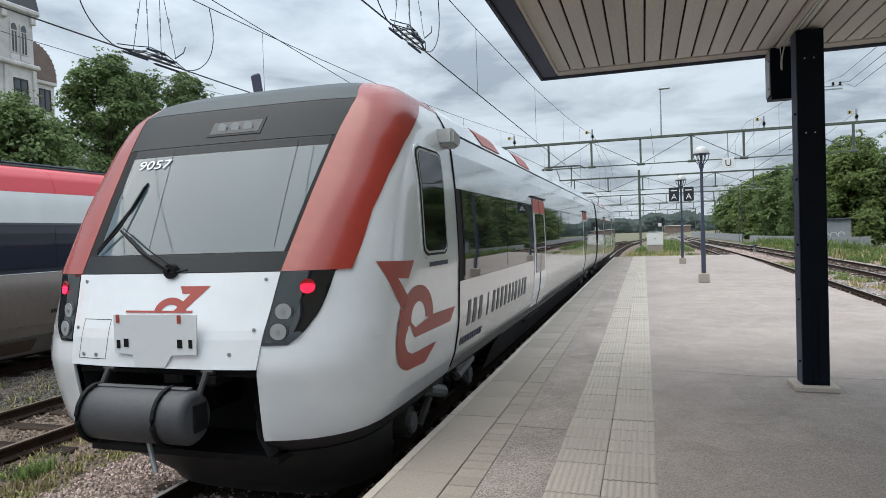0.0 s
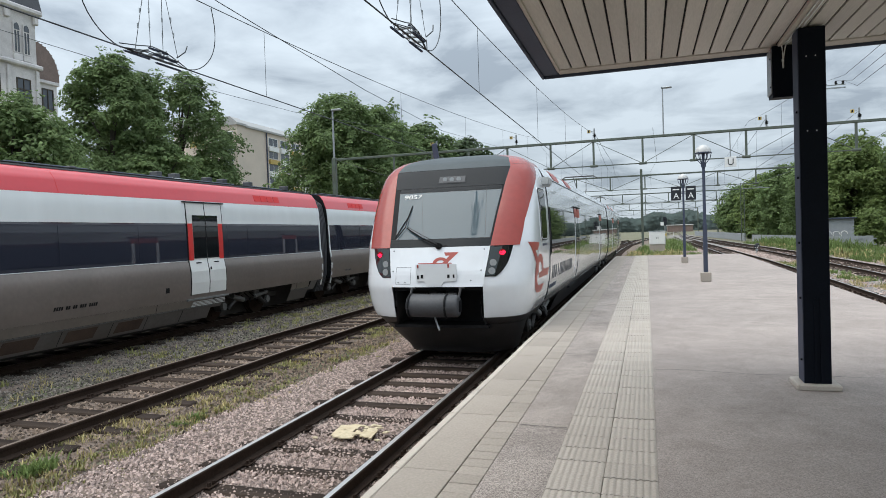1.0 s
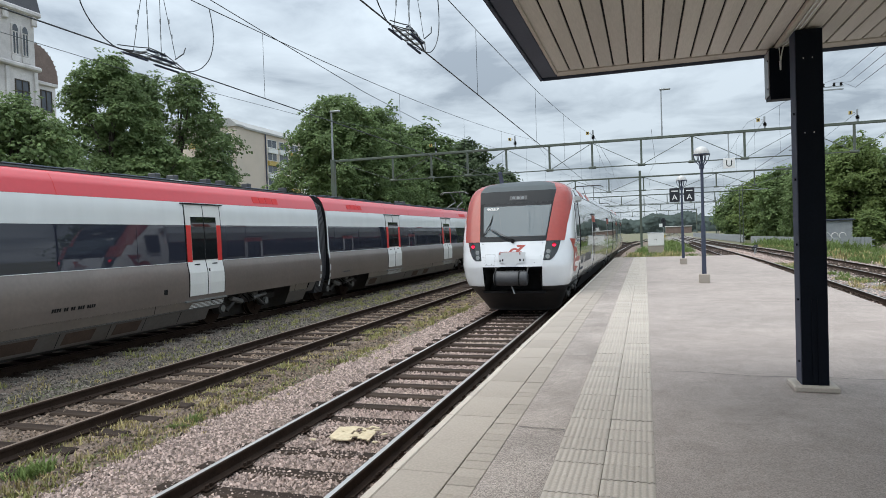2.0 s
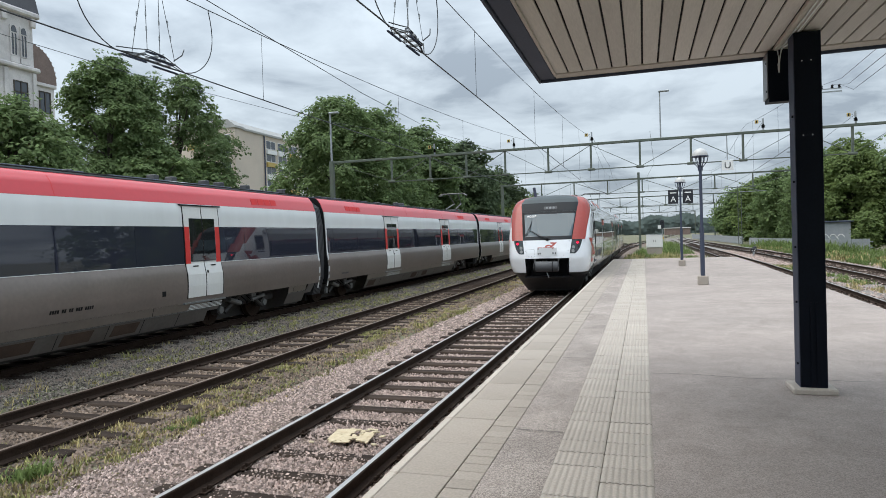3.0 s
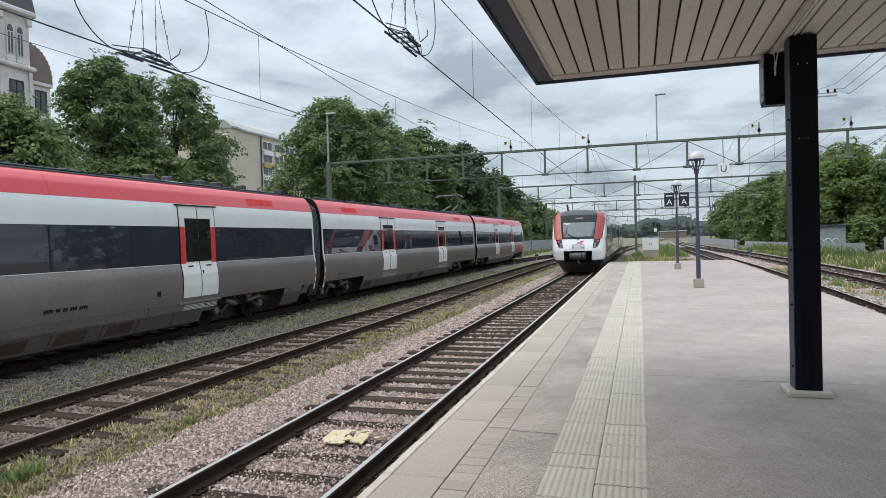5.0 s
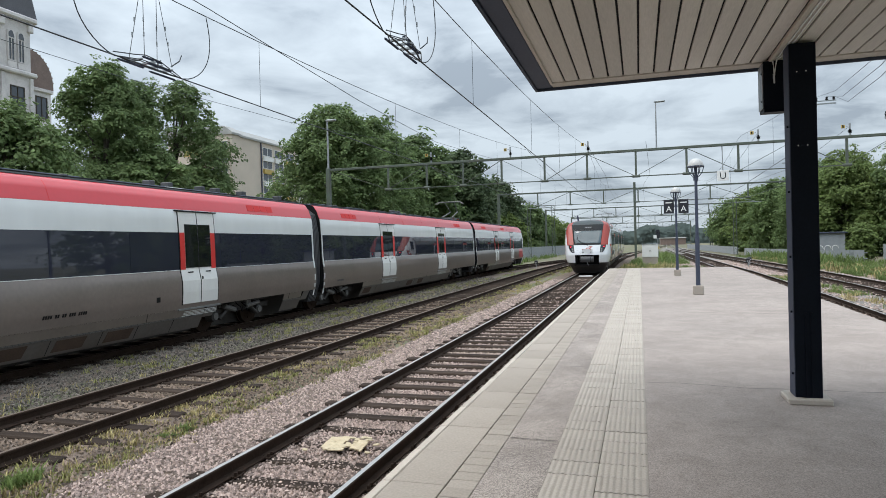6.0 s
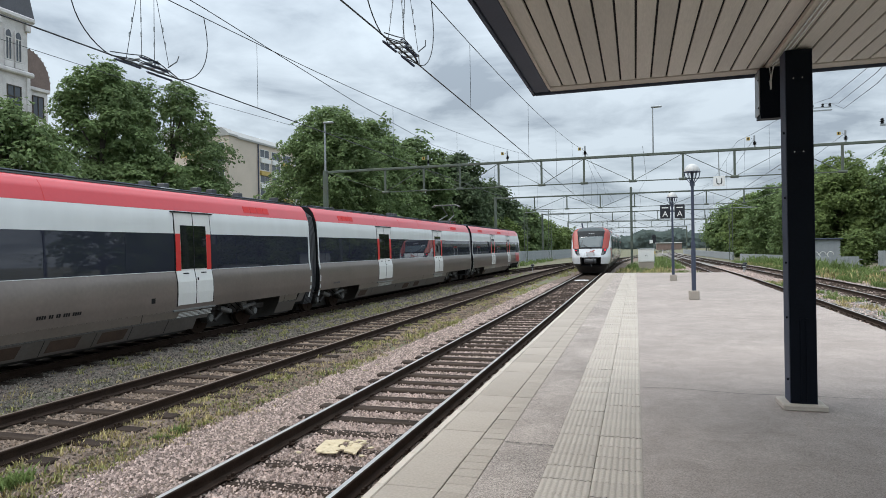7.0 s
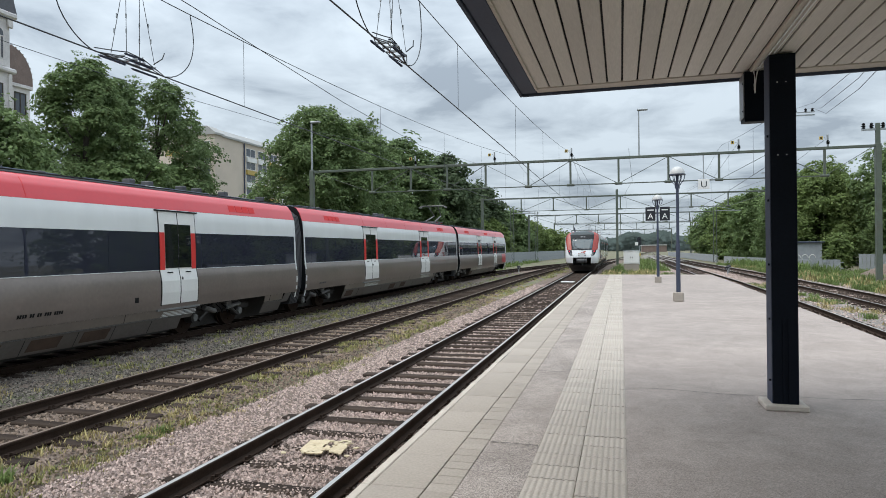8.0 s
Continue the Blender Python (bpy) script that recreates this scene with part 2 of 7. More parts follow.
BROWNLOW = mat("dirty_brown_grey_skirt", (0.115, 0.105, 0.095), 0.55, 0.1, vary=0.2, scale=1.2, fine=14, bump=0.05, dirt=(0.08, 0.065, 0.05), dirt_amount=0.4)
DOORWHITE = mat("white_door_paint", (0.70, 0.70, 0.67), 0.35, vary=0.05, scale=2, fine=20, bump=0.0, coat=0.2)
DOORRED = mat("bright_red_door_stripe", (0.62, 0.035, 0.03), 0.35, vary=0.05, bump=0.0)
def leaf_mat(name, base):
    """Leaf surface: part of the light passes through the blade."""
    m = mat(name, base, 0.65, vary=0.25, scale=0.4, fine=4, bump=0.0, island=0.3, spec=0.15)
    n, l = m.node_tree.nodes, m.node_tree.links
    b, out = n["Principled BSDF"], n["Material Output"]
    tr = n.new("ShaderNodeBsdfTranslucent")
    src = b.inputs["Base Color"].links[0].from_socket
    l.new(src, tr.inputs["Color"])
    mx = n.new("ShaderNodeMixShader")
    mx.inputs[0].default_value = 0.42
    l.new(b.outputs[0], mx.inputs[1])
    l.new(tr.outputs[0], mx.inputs[2])
    l.new(mx.outputs[0], out.inputs["Surface"])
    return m


LEAF = [leaf_mat("leaf_%s" % nm, c) for nm, c in
        (("a", (0.150, 0.212, 0.088)), ("b", (0.140, 0.198, 0.086)), ("c", (0.090, 0.125, 0.066)), ("d", (0.145, 0.198, 0.068)))]
BARK = mat("bark", (0.06, 0.05, 0.04), 0.9, vary=0.35, scale=3, fine=20, bump=0.7)
PLASTER = mat("beige_render", (0.57, 0.49, 0.415), 0.9, vary=0.08, scale=0.3, fine=6, bump=0.05, dirt=(0.36, 0.34, 0.30), dirt_amount=0.2)
STONEWALL = mat("grey_stone_facade", (0.66, 0.63, 0.62), 0.85, vary=0.15, scale=0.8, fine=8, bump=0.15, dirt=(0.34, 0.32, 0.32), dirt_amount=0.35)
SLATE = mat("slate_roof", (0.10, 0.10, 0.115), 0.6, vary=0.2, scale=1, fine=8, bump=0.2)
COPPER = mat("brown_metal_roof", (0.19, 0.135, 0.115), 0.6, vary=0.25, scale=1, fine=6, bump=0.1)
ROOFGREY = mat("light_metal_roof", (0.34, 0.34, 0.33), 0.6, vary=0.1, scale=0.5, fine=5, bump=0.05)
WHITEPAINT = mat("white_paint", (0.75, 0.75, 0.74), 0.5, vary=0.06, scale=2, fine=30, bump=0.05)
YELLOW = mat("yellow_panel", (0.46, 0.33, 0.09), 0.5, vary=0.08, bump=0.0)
WINDOWGLASS = glass_mat("house_window_glass", (0.06, 0.07, 0.085), 0.05)
SIGNBLACK = mat("black_sign_face", (0.012, 0.014, 0.02), 0.4, vary=0.1, bump=0.0)
CREAM = mat("yellowed_plate", (0.50, 0.42, 0.28), 0.7, vary=0.25, scale=14, fine=60, bump=0.2, dirt=(0.25, 0.18, 0.10), dirt_amount=0.3)
GLOBE = mat("opal_lamp_globe", (0.46, 0.46, 0.45), 0.25, vary=0.05, bump=0.0)
FENCE = mat("grey_fence_boards", (0.29, 0.31, 0.33), 0.7, vary=0.15, scale=2, fine=20, bump=0.1)
# distance haze is put into this pale blue-grey green
HAZEGREEN = mat("far_woods", (0.070, 0.095, 0.088), 0.95, vary=0.4, scale=0.08, fine=0.6, bump=0.0)


# ---- mesh helpers ----
def part(name, bm, material, parent=None, label="", smooth=False):
    """Link a bmesh as one mesh object under a thing or part."""
    me = bpy.data.meshes.new(name)
    bm.normal_update()
    bm.to_mesh(me)
    bm.free()
    for m in (material if isinstance(material, list) else [material]):
        me.materials.append(m)
    if smooth:
        me.polygons.foreach_set("use_smooth", [True] * len(me.polygons))
        me.set_sharp_from_angle(angle=radians(38))
    ob = new(name, me)
    ob.parent = parent
    if label:
        tagged(ob, label)
    return ob


def thing(name, x=0.0, y=0.0, z=0.0, label="", category="", group="", kind=""):
    ob = new(name)
    ob.empty_display_size = 0.2
    ob.matrix_basis = pose(x, y, z)
    return tagged(ob, label, category, group, kind)


def box(bm, x0, x1, y0, y1, z0, z1, bevel=0.0):
    """Add an axis-aligned box, with chamfered edges if bevel is given."""
    r = bmesh.ops.create_cube(bm, size=1.0)
    vs = r["verts"]
    for v in vs:
        v.co = Vector((x0 + (v.co.x + 0.5) * (x1 - x0), y0 + (v.co.y + 0.5) * (y1 - y0), z0 + (v.co.z + 0.5) * (z1 - z0)))
    if bevel:
        bmesh.ops.bevel(bm, geom=list({e for v in vs for e in v.link_edges}), offset=bevel, segments=1, affect="EDGES")
    return bm


def B(*a, **k):
    return box(bmesh.new(), *a, **k)


def rod(bm, p, q, r0, r1=None, n=8):
    """Add a round bar from p to q."""
    p, q = Vector(p), Vector(q)
    r1 = r0 if r1 is None else r1
    d = (q - p).normalized()
    a = d.orthogonal().normalized()
    b = d.cross(a)
    rings = []
    for c, r in ((p, r0), (q, r1)):
        rings.append([bm.verts.new(c + (a * math.cos(t) + b * math.sin(t)) * r) for t in (2 * math.pi * i / n for i in range(n))])
    for i in range(n):
        bm.faces.new((rings[0][i], rings[0][(i + 1) % n], rings[1][(i + 1) % n], rings[1][i]))
    bm.faces.new(rings[0][::-1])
    bm.faces.new(rings[1])
    return bm


def ROD(*a, **k):
    return rod(bmesh.new(), *a, **k)


def chain(bm, pts, r, n=5):
    """Add a round tube through a row of points."""
    pts = [Vector(p) for p in pts]
    rings = []
    for i, p in enumerate(pts):
        d = (pts[min(i + 1, len(pts) - 1)] - pts[max(i - 1, 0)]).normalized()
        a = d.cross(Vector((0, 0, 1)))
        a = a.normalized() if a.length > 1e-4 else Vector((1, 0, 0))
        b = d.cross(a)
        rr = r[i] if isinstance(r, (list, tuple)) else r
        rings.append([bm.verts.new(p + (a * math.cos(t) + b * math.sin(t)) * rr) for t in (2 * math.pi * k / n for k in range(n))])
    for u, v in zip(rings, rings[1:]):
        for i in range(n):
            bm.faces.new((u[i], u[(i + 1) % n], v[(i + 1) % n], v[i]))
    bm.faces.new(rings[0][::-1])
    bm.faces.new(rings[-1])
    return bm


def lathe(bm, profile, x, y, n=20):
    """Add a turned body from (radius, height) pairs about a vertical axis."""
    rings = [[bm.verts.new((x + r * math.cos(2 * math.pi * i / n), y + r * math.sin(2 * math.pi * i / n), z)) for i in range(n)] for r, z in profile]
    for u, v in zip(rings, rings[1:]):
        for i in range(n):
            bm.faces.new((u[i], u[(i + 1) % n], v[(i + 1) % n], v[i]))
    bm.faces.new(rings[0][::-1])
    bm.faces.new(rings[-1])
    return bm


def sheet(bm, rows, flip=False):
    """Add a quad surface through rows of points."""
    vs = [[bm.verts.new(p) for p in r] for r in rows]
    for a, b in zip(vs, vs[1:]):
        for i in range(len(a) - 1):
            q = (a[i], a[i + 1], b[i + 1], b[i])
            bm.faces.new(q[::-1] if flip else q)
    return bm


def prism(bm, outline, axis, lo, hi):
    """Add a closed outline of 2-D points pushed along an axis ('x', 'y' or 'z')."""
    def at(u, v, w):
        return {"x": (w, u, v), "y": (u, w, v), "z": (u, v, w)}[axis]
    a = [bm.verts.new(at(u, v, lo)) for u, v in outline]
    b = [bm.verts.new(at(u, v, hi)) for u, v in outline]
    n = len(a)
    for i in range(n):
        bm.faces.new((a[i], a[(i + 1) % n], b[(i + 1) % n], b[i]))
    bm.faces.new(a[::-1])
    bm.faces.new(b)
    bmesh.ops.recalc_face_normals(bm, faces=bm.faces[:])
    return bm


def letters(text, size, material, parent, m, depth=0.004, label="", width=None):
    """Letters in the built-in font, turned into a mesh part at the pose m."""
    cu = bpy.data.curves.new("lettering", "FONT")
    cu.body, cu.size, cu.extrude, cu.align_x = text, size, depth, "CENTER"
    tmp = bpy.data.objects.new("lettering", cu)
    scene.collection.objects.link(tmp)
    me = bpy.data.meshes.new_from_object(tmp.evaluated_get(bpy.context.evaluated_depsgraph_get()))
    bpy.data.objects.remove(tmp)
    me.materials.clear()
    me.materials.append(material)
    ob = new("lettering", me)
    ob.parent, ob.matrix_basis = parent, m
    if label:
        tagged(ob, label)
    return ob


def lerp(table, t):
    """Piecewise linear table of (t, value)."""
    if t <= table[0][0]:
        return table[0][1]
    for (a, u), (b, v) in zip(table, table[1:]):
        if t <= b:
            return u + (v - u) * (t - a) / (b - a)
    return table[-1][1]

# ---- ground ----
RAIL_Z = -0.55
BED_Z = -0.74


def ground_height(x, y):
    """Low rolling ground of the yard, flat close by, with a low hill far away."""
    return BED_Z - 0.03 + 0.5 * max(0.0, min(1.0, (abs(x) - 60) / 200.0)) * math.sin(x * 0.006 + y * 0.004 + 1.0)


bm = bmesh.new()
xs = [-1500, -900, -500, -260, -140, -80, -50, -30, -20, -14, -10, -6, -2, 2, 6, 10, 16, 24, 40, 70, 120, 220, 420, 800, 1500]
ys = [-400, -150, -60, -20, 0, 10, 20, 30, 40, 50, 65, 80, 100, 130, 170, 220, 300, 380, 460, 560, 700, 900, 1300, 2000]
sheet(bm, [[(x, y, ground_height(x, y)) for x in xs] for y in ys])
ground = tagged(part("ground", bm, SOIL), "yard ground of dry soil and sparse grass between tracks", "ground", kind="structure")


def bend(table, y):
    return lerp(table, y)


# centre lines of the tracks: (y, x)
T1 = [(-30, -3.41), (70, -3.41), (90, -3.0), (120, -1.2), (170, 2.6), (320, 14)]
T2 = [(-30, -7.66), (50, -7.66), (75, -7.1), (100, -5.2), (130, -2.2)]
T3 = [(-30, -12.3), (48, -12.3), (62, -11.5), (80, -9.2), (100, -5.9)]
T4 = [(8, 5.25), (20, 5.7), (29, 6.05), (46, 6.45), (64, 6.5), (100, 6.6), (160, 6.9), (320, 13)]
T5 = [(8, 9.0), (30, 10.05), (45, 10.25), (60, 10.3), (110, 9.6), (160, 8.9), (320, 15)]


def bed(name, table, y0, y1, half, material, label):
    """A ballast bed along a centre line, with sloped shoulders and an uneven top."""
    rows = []
    y = y0
    while y <= y1:
        c = bend(table, y)
        row = []
        for dx, dz in ((-half - 0.5, -0.06), (-half, 0.0), (-half * 0.66, 0.0), (-half * 0.33, -0.01), (0, -0.01), (half * 0.33, -0.01), (half * 0.66, 0.0), (half, 0.0), (half + 0.5, -0.06)):
            row.append((c + dx, y, BED_Z + dz + 0.018 * noise.noise((dx * 2 + c, y * 1.3, 0))))
        rows.append(row)
        y += 0.7 if y < 40 else 4.0
    return tagged(part(name, sheet(bmesh.new(), rows), material), label, "ballast", kind="structure")


bed("ballast_bed_1", T1, -6, 140, 1.95, BALLAST, "pinkish grey crushed stone ballast beneath the platform track")
bed("ballast_bed_2", T2, -6, 128, 1.2, BALLAST, "weedy brown ballast beneath the rusty middle track")
bed("ballast_bed_3", T3, -6, 98, 1.9, BALLAST, "dark grey ballast beneath the parked train")
bed("ballast_bed_4", T4, 8, 200, 1.75, YARDBALLAST, "grey ballast beneath the track past the platform")
bed("ballast_bed_5", T5, 8, 200, 1.9, YARDBALLAST, "grey ballast beneath the outer yard track")

# ---- platform ----
PX0, PX1 = -1.79, 4.45
platform = thing("platform", 0, 0, 0, "grey asphalt railway platform with concrete edge slabs and ribbed tactile paving", "platform", kind="structure")


def strip(x0, x1, y0, y1, step, z, material, name, parent, amp=0.004):
    rows = []
    n = max(2, int((y1 - y0) / step))
    k = max(2, int(abs(x1 - x0) / 0.45) + 1)
    for j in range(n + 1):
        y = y0 + (y1 - y0) * j / n
        rows.append([(x0 + (x1 - x0) * i / (k - 1), y, z + amp * noise.noise((x0 + (x1 - x0) * i / (k - 1), y * 0.8, 3))) for i in range(k)])
    return part(name, sheet(bmesh.new(), rows), material, parent)


strip(-1.10, -0.67, -6, 40.2, 0.6, -0.003, OLDASPHALT, "asphalt_strip", platform)
rows = []
for j in range(94):
    y = -6 + 46.2 * j / 93
    right = lerp([(-6, 3.85), (14, 4.4), (35, 5.0), (41, 5.05)], y)
    rows.append([(0.027 + (right - 0.027) * i / 10, y, 0.004 * noise.noise((0.6 * i, y * 0.8, 3)) - 0.003) for i in range(11)])
part("asphalt_surface", sheet(bmesh.new(), rows), ASPHALT, platform)
# the body of the platform with its retaining wall, set back under the edge slabs
bm = bmesh.new()
prism(bm, [(-1.68, -0.95), (3.8, -0.95), (3.8, -0.03), (-1.68, -0.03)], "y", -6.0, 40.1)
part("retaining_wall", bm, CONCRETE, platform)
bm = bmesh.new()
prism(bm, [(3.8, -6), (3.88, -6), (4.43, 14), (5.03, 35), (5.08, 40.1), (3.8, 40.1)], "z", -0.8, -0.012)
part("side_wall", bm, CONCRETE, platform)
bm = bmesh.new()
prism(bm, [(-1.72, -0.9), (5.15, -0.9), (5.15, -0.01), (-1.72, -0.01)], "y", 40.1, 40.35)
part("end_kerb", bm, LIP, platform)

# ---- tracks ----
RAIL_SECTION = [(-0.07, -0.16), (0.07, -0.16), (0.07, -0.145), (0.012, -0.12), (0.012, -0.045), (0.036, -0.035), (0.036, -0.012), (0.025, -0.004), (-0.025, -0.004), (-0.036, -0.012), (-0.036, -0.035), (-0.012, -0.045), (-0.012, -0.12), (-0.07, -0.145)]


def rail(table, y0, y1, side, head):
    """One rail: a lofted rail section in rust, with a worn head."""
    ysr = []
    y = y0
    while y < y1:
        ysr.append(y)
        y += 46.0 if y < 20 and table is T1 else 6.0
    ysr.append(y1)
    bm = bmesh.new()
    rings = []
    for y in ysr:
        c = bend(table, y) + side * 0.7525
        rings.append([bm.verts.new((c + u, y, RAIL_Z + v)) for u, v in RAIL_SECTION])
    k = len(RAIL_SECTION)
    for a, b in zip(rings, rings[1:]):
        for i in range(k):
            f = bm.faces.new((a[i], a[(i + 1) % k], b[(i + 1) % k], b[i]))
            f.material_index = 1 if i == 7 else 0
    bm.faces.new(rings[0][::-1])
    bm.faces.new(rings[-1])
    bmesh.ops.recalc_face_normals(bm, faces=bm.faces[:])
    return part("rail", bm, [RUST, head])


sleeper_me = bpy.data.meshes.new("sleeper")
bm = B(-1.25, 1.25, -0.11, 0.11, -0.16, 0.0, bevel=0.018)
bm.to_mesh(sleeper_me)
bm.free()
sleeper_me.materials.append(SLEEPER)
fast_me = bpy.data.meshes.new("rail_fastening")
bm = bmesh.new()
box(bm, -0.13, 0.13, -0.07, 0.07, 0.0, 0.012)
for sx in (-0.095, 0.095):
    rod(bm, (sx, 0.035, 0.012), (sx, 0.035, 0.05), 0.018, n=6)
    rod(bm, (sx, -0.035, 0.012), (sx, -0.035, 0.05), 0.018, n=6)
bm.to_mesh(fast_me)
bm.free()
fast_me.materials.append(RUST)


def track(table, y0, y1, head, pitch, sleep_to, sink, label):
    tr = thing("railway_track", 0, 0, 0, label, "track", "railway tracks", "structure")
    for s in (-1, 1):
        rail(table, y0, y1, s, head).parent = tr
    y = y0 + 0.2
    rng = random.Random(int(abs(table[0][1]) * 10))
    far = bmesh.new()
    while y < y1:
        c = bend(table, y)
        a = math.atan2(bend(table, y + 0.5) - bend(table, y - 0.5), 1.0)
        if y < sleep_to:
            ob = new("sleeper", sleeper_me)
            ob.parent = tr
            ob.matrix_basis = pose(c + rng.uniform(-0.05, 0.05), y + rng.uniform(-0.03, 0.03), RAIL_Z - 0.145 - sink - 0.034 * max(0.0, min(1.0, (10.0 - y) / 3.0)) * (table is T1) + rng.uniform(-0.010, 0.008), rng.uniform(-0.6, 0.6), rng.uniform(-0.4, 0.4), -math.degrees(a) + rng.uniform(-1.2, 1.2))
            if y < 26:
                for s in (-1, 1):
                    fo = new("rail_fastening", fast_me)
                    fo.parent = tr
                    fo.matrix_basis = pose(c + s * 0.7525, y, RAIL_Z - 0.158)
        else:
            box(far, c - 1.25, c + 1.25, y - 0.12, y + 0.12, RAIL_Z - 0.30 - sink, RAIL_Z - 0.14 - sink)
        y += pitch
        if y > 110:
            break
    if far.verts:
        tagged(part("far_sleepers", far, SLEEPER, tr), kind="stuff")
    else:
        far.free()
    return tr


track(T1, -5, 320, RAILTOP, 0.62, 60, 0.0, "railway track with shiny rails on dark wooden sleepers beside the platform")
track(T2, -5, 128, RUSTTOP, 0.66, 60, 0.015, "rusty railway track on weathered wooden sleepers with weeds")
track(T3, -5, 98, RUSTTOP, 0.66, 30, 0.02, "railway track with the parked train standing on it")
track(T4, 9, 320, RAILTOP, 0.65, 60, 0.01, "railway track running past the far side of the platform")
track(T5, 9, 320, RAILTOP, 0.65, 60, 0.01, "outer railway track in the yard")

# ---- canopy ----
canopy = thing("platform_canopy", 0, 0, 0, "flat platform canopy with pale plank soffit and dark grey fascia", "canopy", kind="structure")
bm = bmesh.new()
x = -0.97
while x < 4.1:
    box(bm, x, x + 0.150, -2.0, 7.80, 3.585, 3.61, bevel=0.004)
    x += 0.169
part("soffit", bm, PLANK, canopy, "pale boarded soffit with dark gaps")
part("edge_soffit", B(-1.17, -0.985, -2.1, 7.97, 3.565, 3.60, bevel=0.01), GREYSTEEL, canopy, "dark grey metal edge panel")
bm = bmesh.new()
box(bm, -1.20, -1.172, -2.1, 8.04, 3.54, 3.80, bevel=0.006)
part("side_fascia", bm, GREYSTEEL, canopy)
part("front_fascia", B(-1.17, 4.35, 8.005, 8.04, 3.54, 3.80, bevel=0.006), GREYSTEEL, canopy)
part("front_trim", B(-0.98, 4.35, 7.805, 8.0, 3.572, 3.60, bevel=0.006), TRIMWOOD, canopy, "pale painted trim board")
part("side_trim", B(-0.98, -0.95, -2.0, 7.80, 3.55, 3.583, bevel=0.005), TRIMWOOD, canopy)
part("roof_deck", B(-1.165, 4.35, -2.1, 8.0, 3.635, 3.79), BLACKTRIM, canopy)
part("beam", B(1.38, 1.42, -2.0, 7.8, 3.54, 3.583, bevel=0.006), TRIMWOOD, canopy)
bm = bmesh.new()
for cx in (1.46, 1.50):
    chain(bm, [(cx, -1.9, 3.57), (cx, 7.55, 3.57), (cx - 0.05, 7.62, 3.55), (1.42, 7.6, 3.4), (1.40, 7.5, 3.28), (1.38, 7.42, 3.35)], 0.009)
part("cable", bm, WHITEPAINT, canopy)

# columns of the canopy: an H profile with covering plates
def column(y):
    c = thing("canopy_column", 1.57, y, 0, "black painted steel column on a concrete foot", "column", "canopy columns", "structure")
    bm = B(-0.112, 0.124, -0.13, -0.115, 0.04, 3.56, bevel=0.003)
    part("front_plate", bm, BLACKSTEEL, c)
    part("rear_plate", B(-0.112, 0.124, 0.115, 0.13, 0.04, 3.56, bevel=0.003), BLACKSTEEL, c)
    part("side_plate", B(-0.117, -0.101, -0.113, 0.113, 0.04, 3.56), GREYSTEEL, c)
    part("side_plate", B(0.112, 0.128, -0.113, 0.113, 0.04, 3.56), GREYSTEEL, c)
    part("rib", B(-0.02, 0.0, -0.138, -0.131, 0.04, 0.9), BLACKSTEEL, c)
    part("rib", B(0.03, 0.05, -0.138, -0.131, 0.04, 0.9), BLACKSTEEL, c)
    for z in (0.28, 0.9, 1.45, 2.1, 2.75):
        part("bolt", ROD((-0.118, -0.06, z), (-0.132, -0.06, z), 0.012, n=6), BLACKSTEEL, c)
    for z in (3.28, 2.55):
        for sx in (-0.045, 0.035):
            part("rivet", ROD((sx, -0.131, z), (sx, -0.134, z), 0.006, n=6), WHITEPAINT, c)
    part("foot", B(-0.195, 0.205, -0.2, 0.19, -0.01, 0.055, bevel=0.014), LIP, c, "pale concrete foot slab")
    return c


column(7.22)
column(0.0 - 1.5)
speaker = thing("loudspeaker", 1.455, 7.78, 3.22, "black box loudspeaker hanging under the canopy", "loudspeaker")
bm = bmesh.new()
prism(bm, [(-0.13, -0.22), (0.13, -0.20), (0.13, 0.33), (-0.13, 0.33)], "x", -0.13, 0.10)
part("cabinet", bm, BLACKSTEEL, speaker)
part("grille", B(-0.145, -0.132, -0.12, 0.12, -0.17, 0.31, bevel=0.005), GALV, speaker, "pale grey side grille")
part("bracket", B(-0.06, -0.02, -0.05, 0.05, 0.331, 0.37), GALV, speaker)
for z in (-0.1, 0.2):
    part("screw", ROD((-0.146, -0.1, z), (-0.153, -0.1, z), 0.01, n=6), BLACKSTEEL, speaker)

# ---- trains ----
def side_strip(prof, y0, y1, z0, z1, off, sgn, ny=2, nz=8, slant=0.0):
    """Points of a skin strip on a carriage side that follows the profile prof(z), pushed out by off."""
    rows = []
    for i in range(nz + 1):
        z = z0 + (z1 - z0) * i / nz
        sh = slant * (z - z0)
        rows.append([(sgn * (prof(z) + off), y0 + sh + (y1 - y0) * j / ny, z) for j in range(ny + 1)])
    return rows


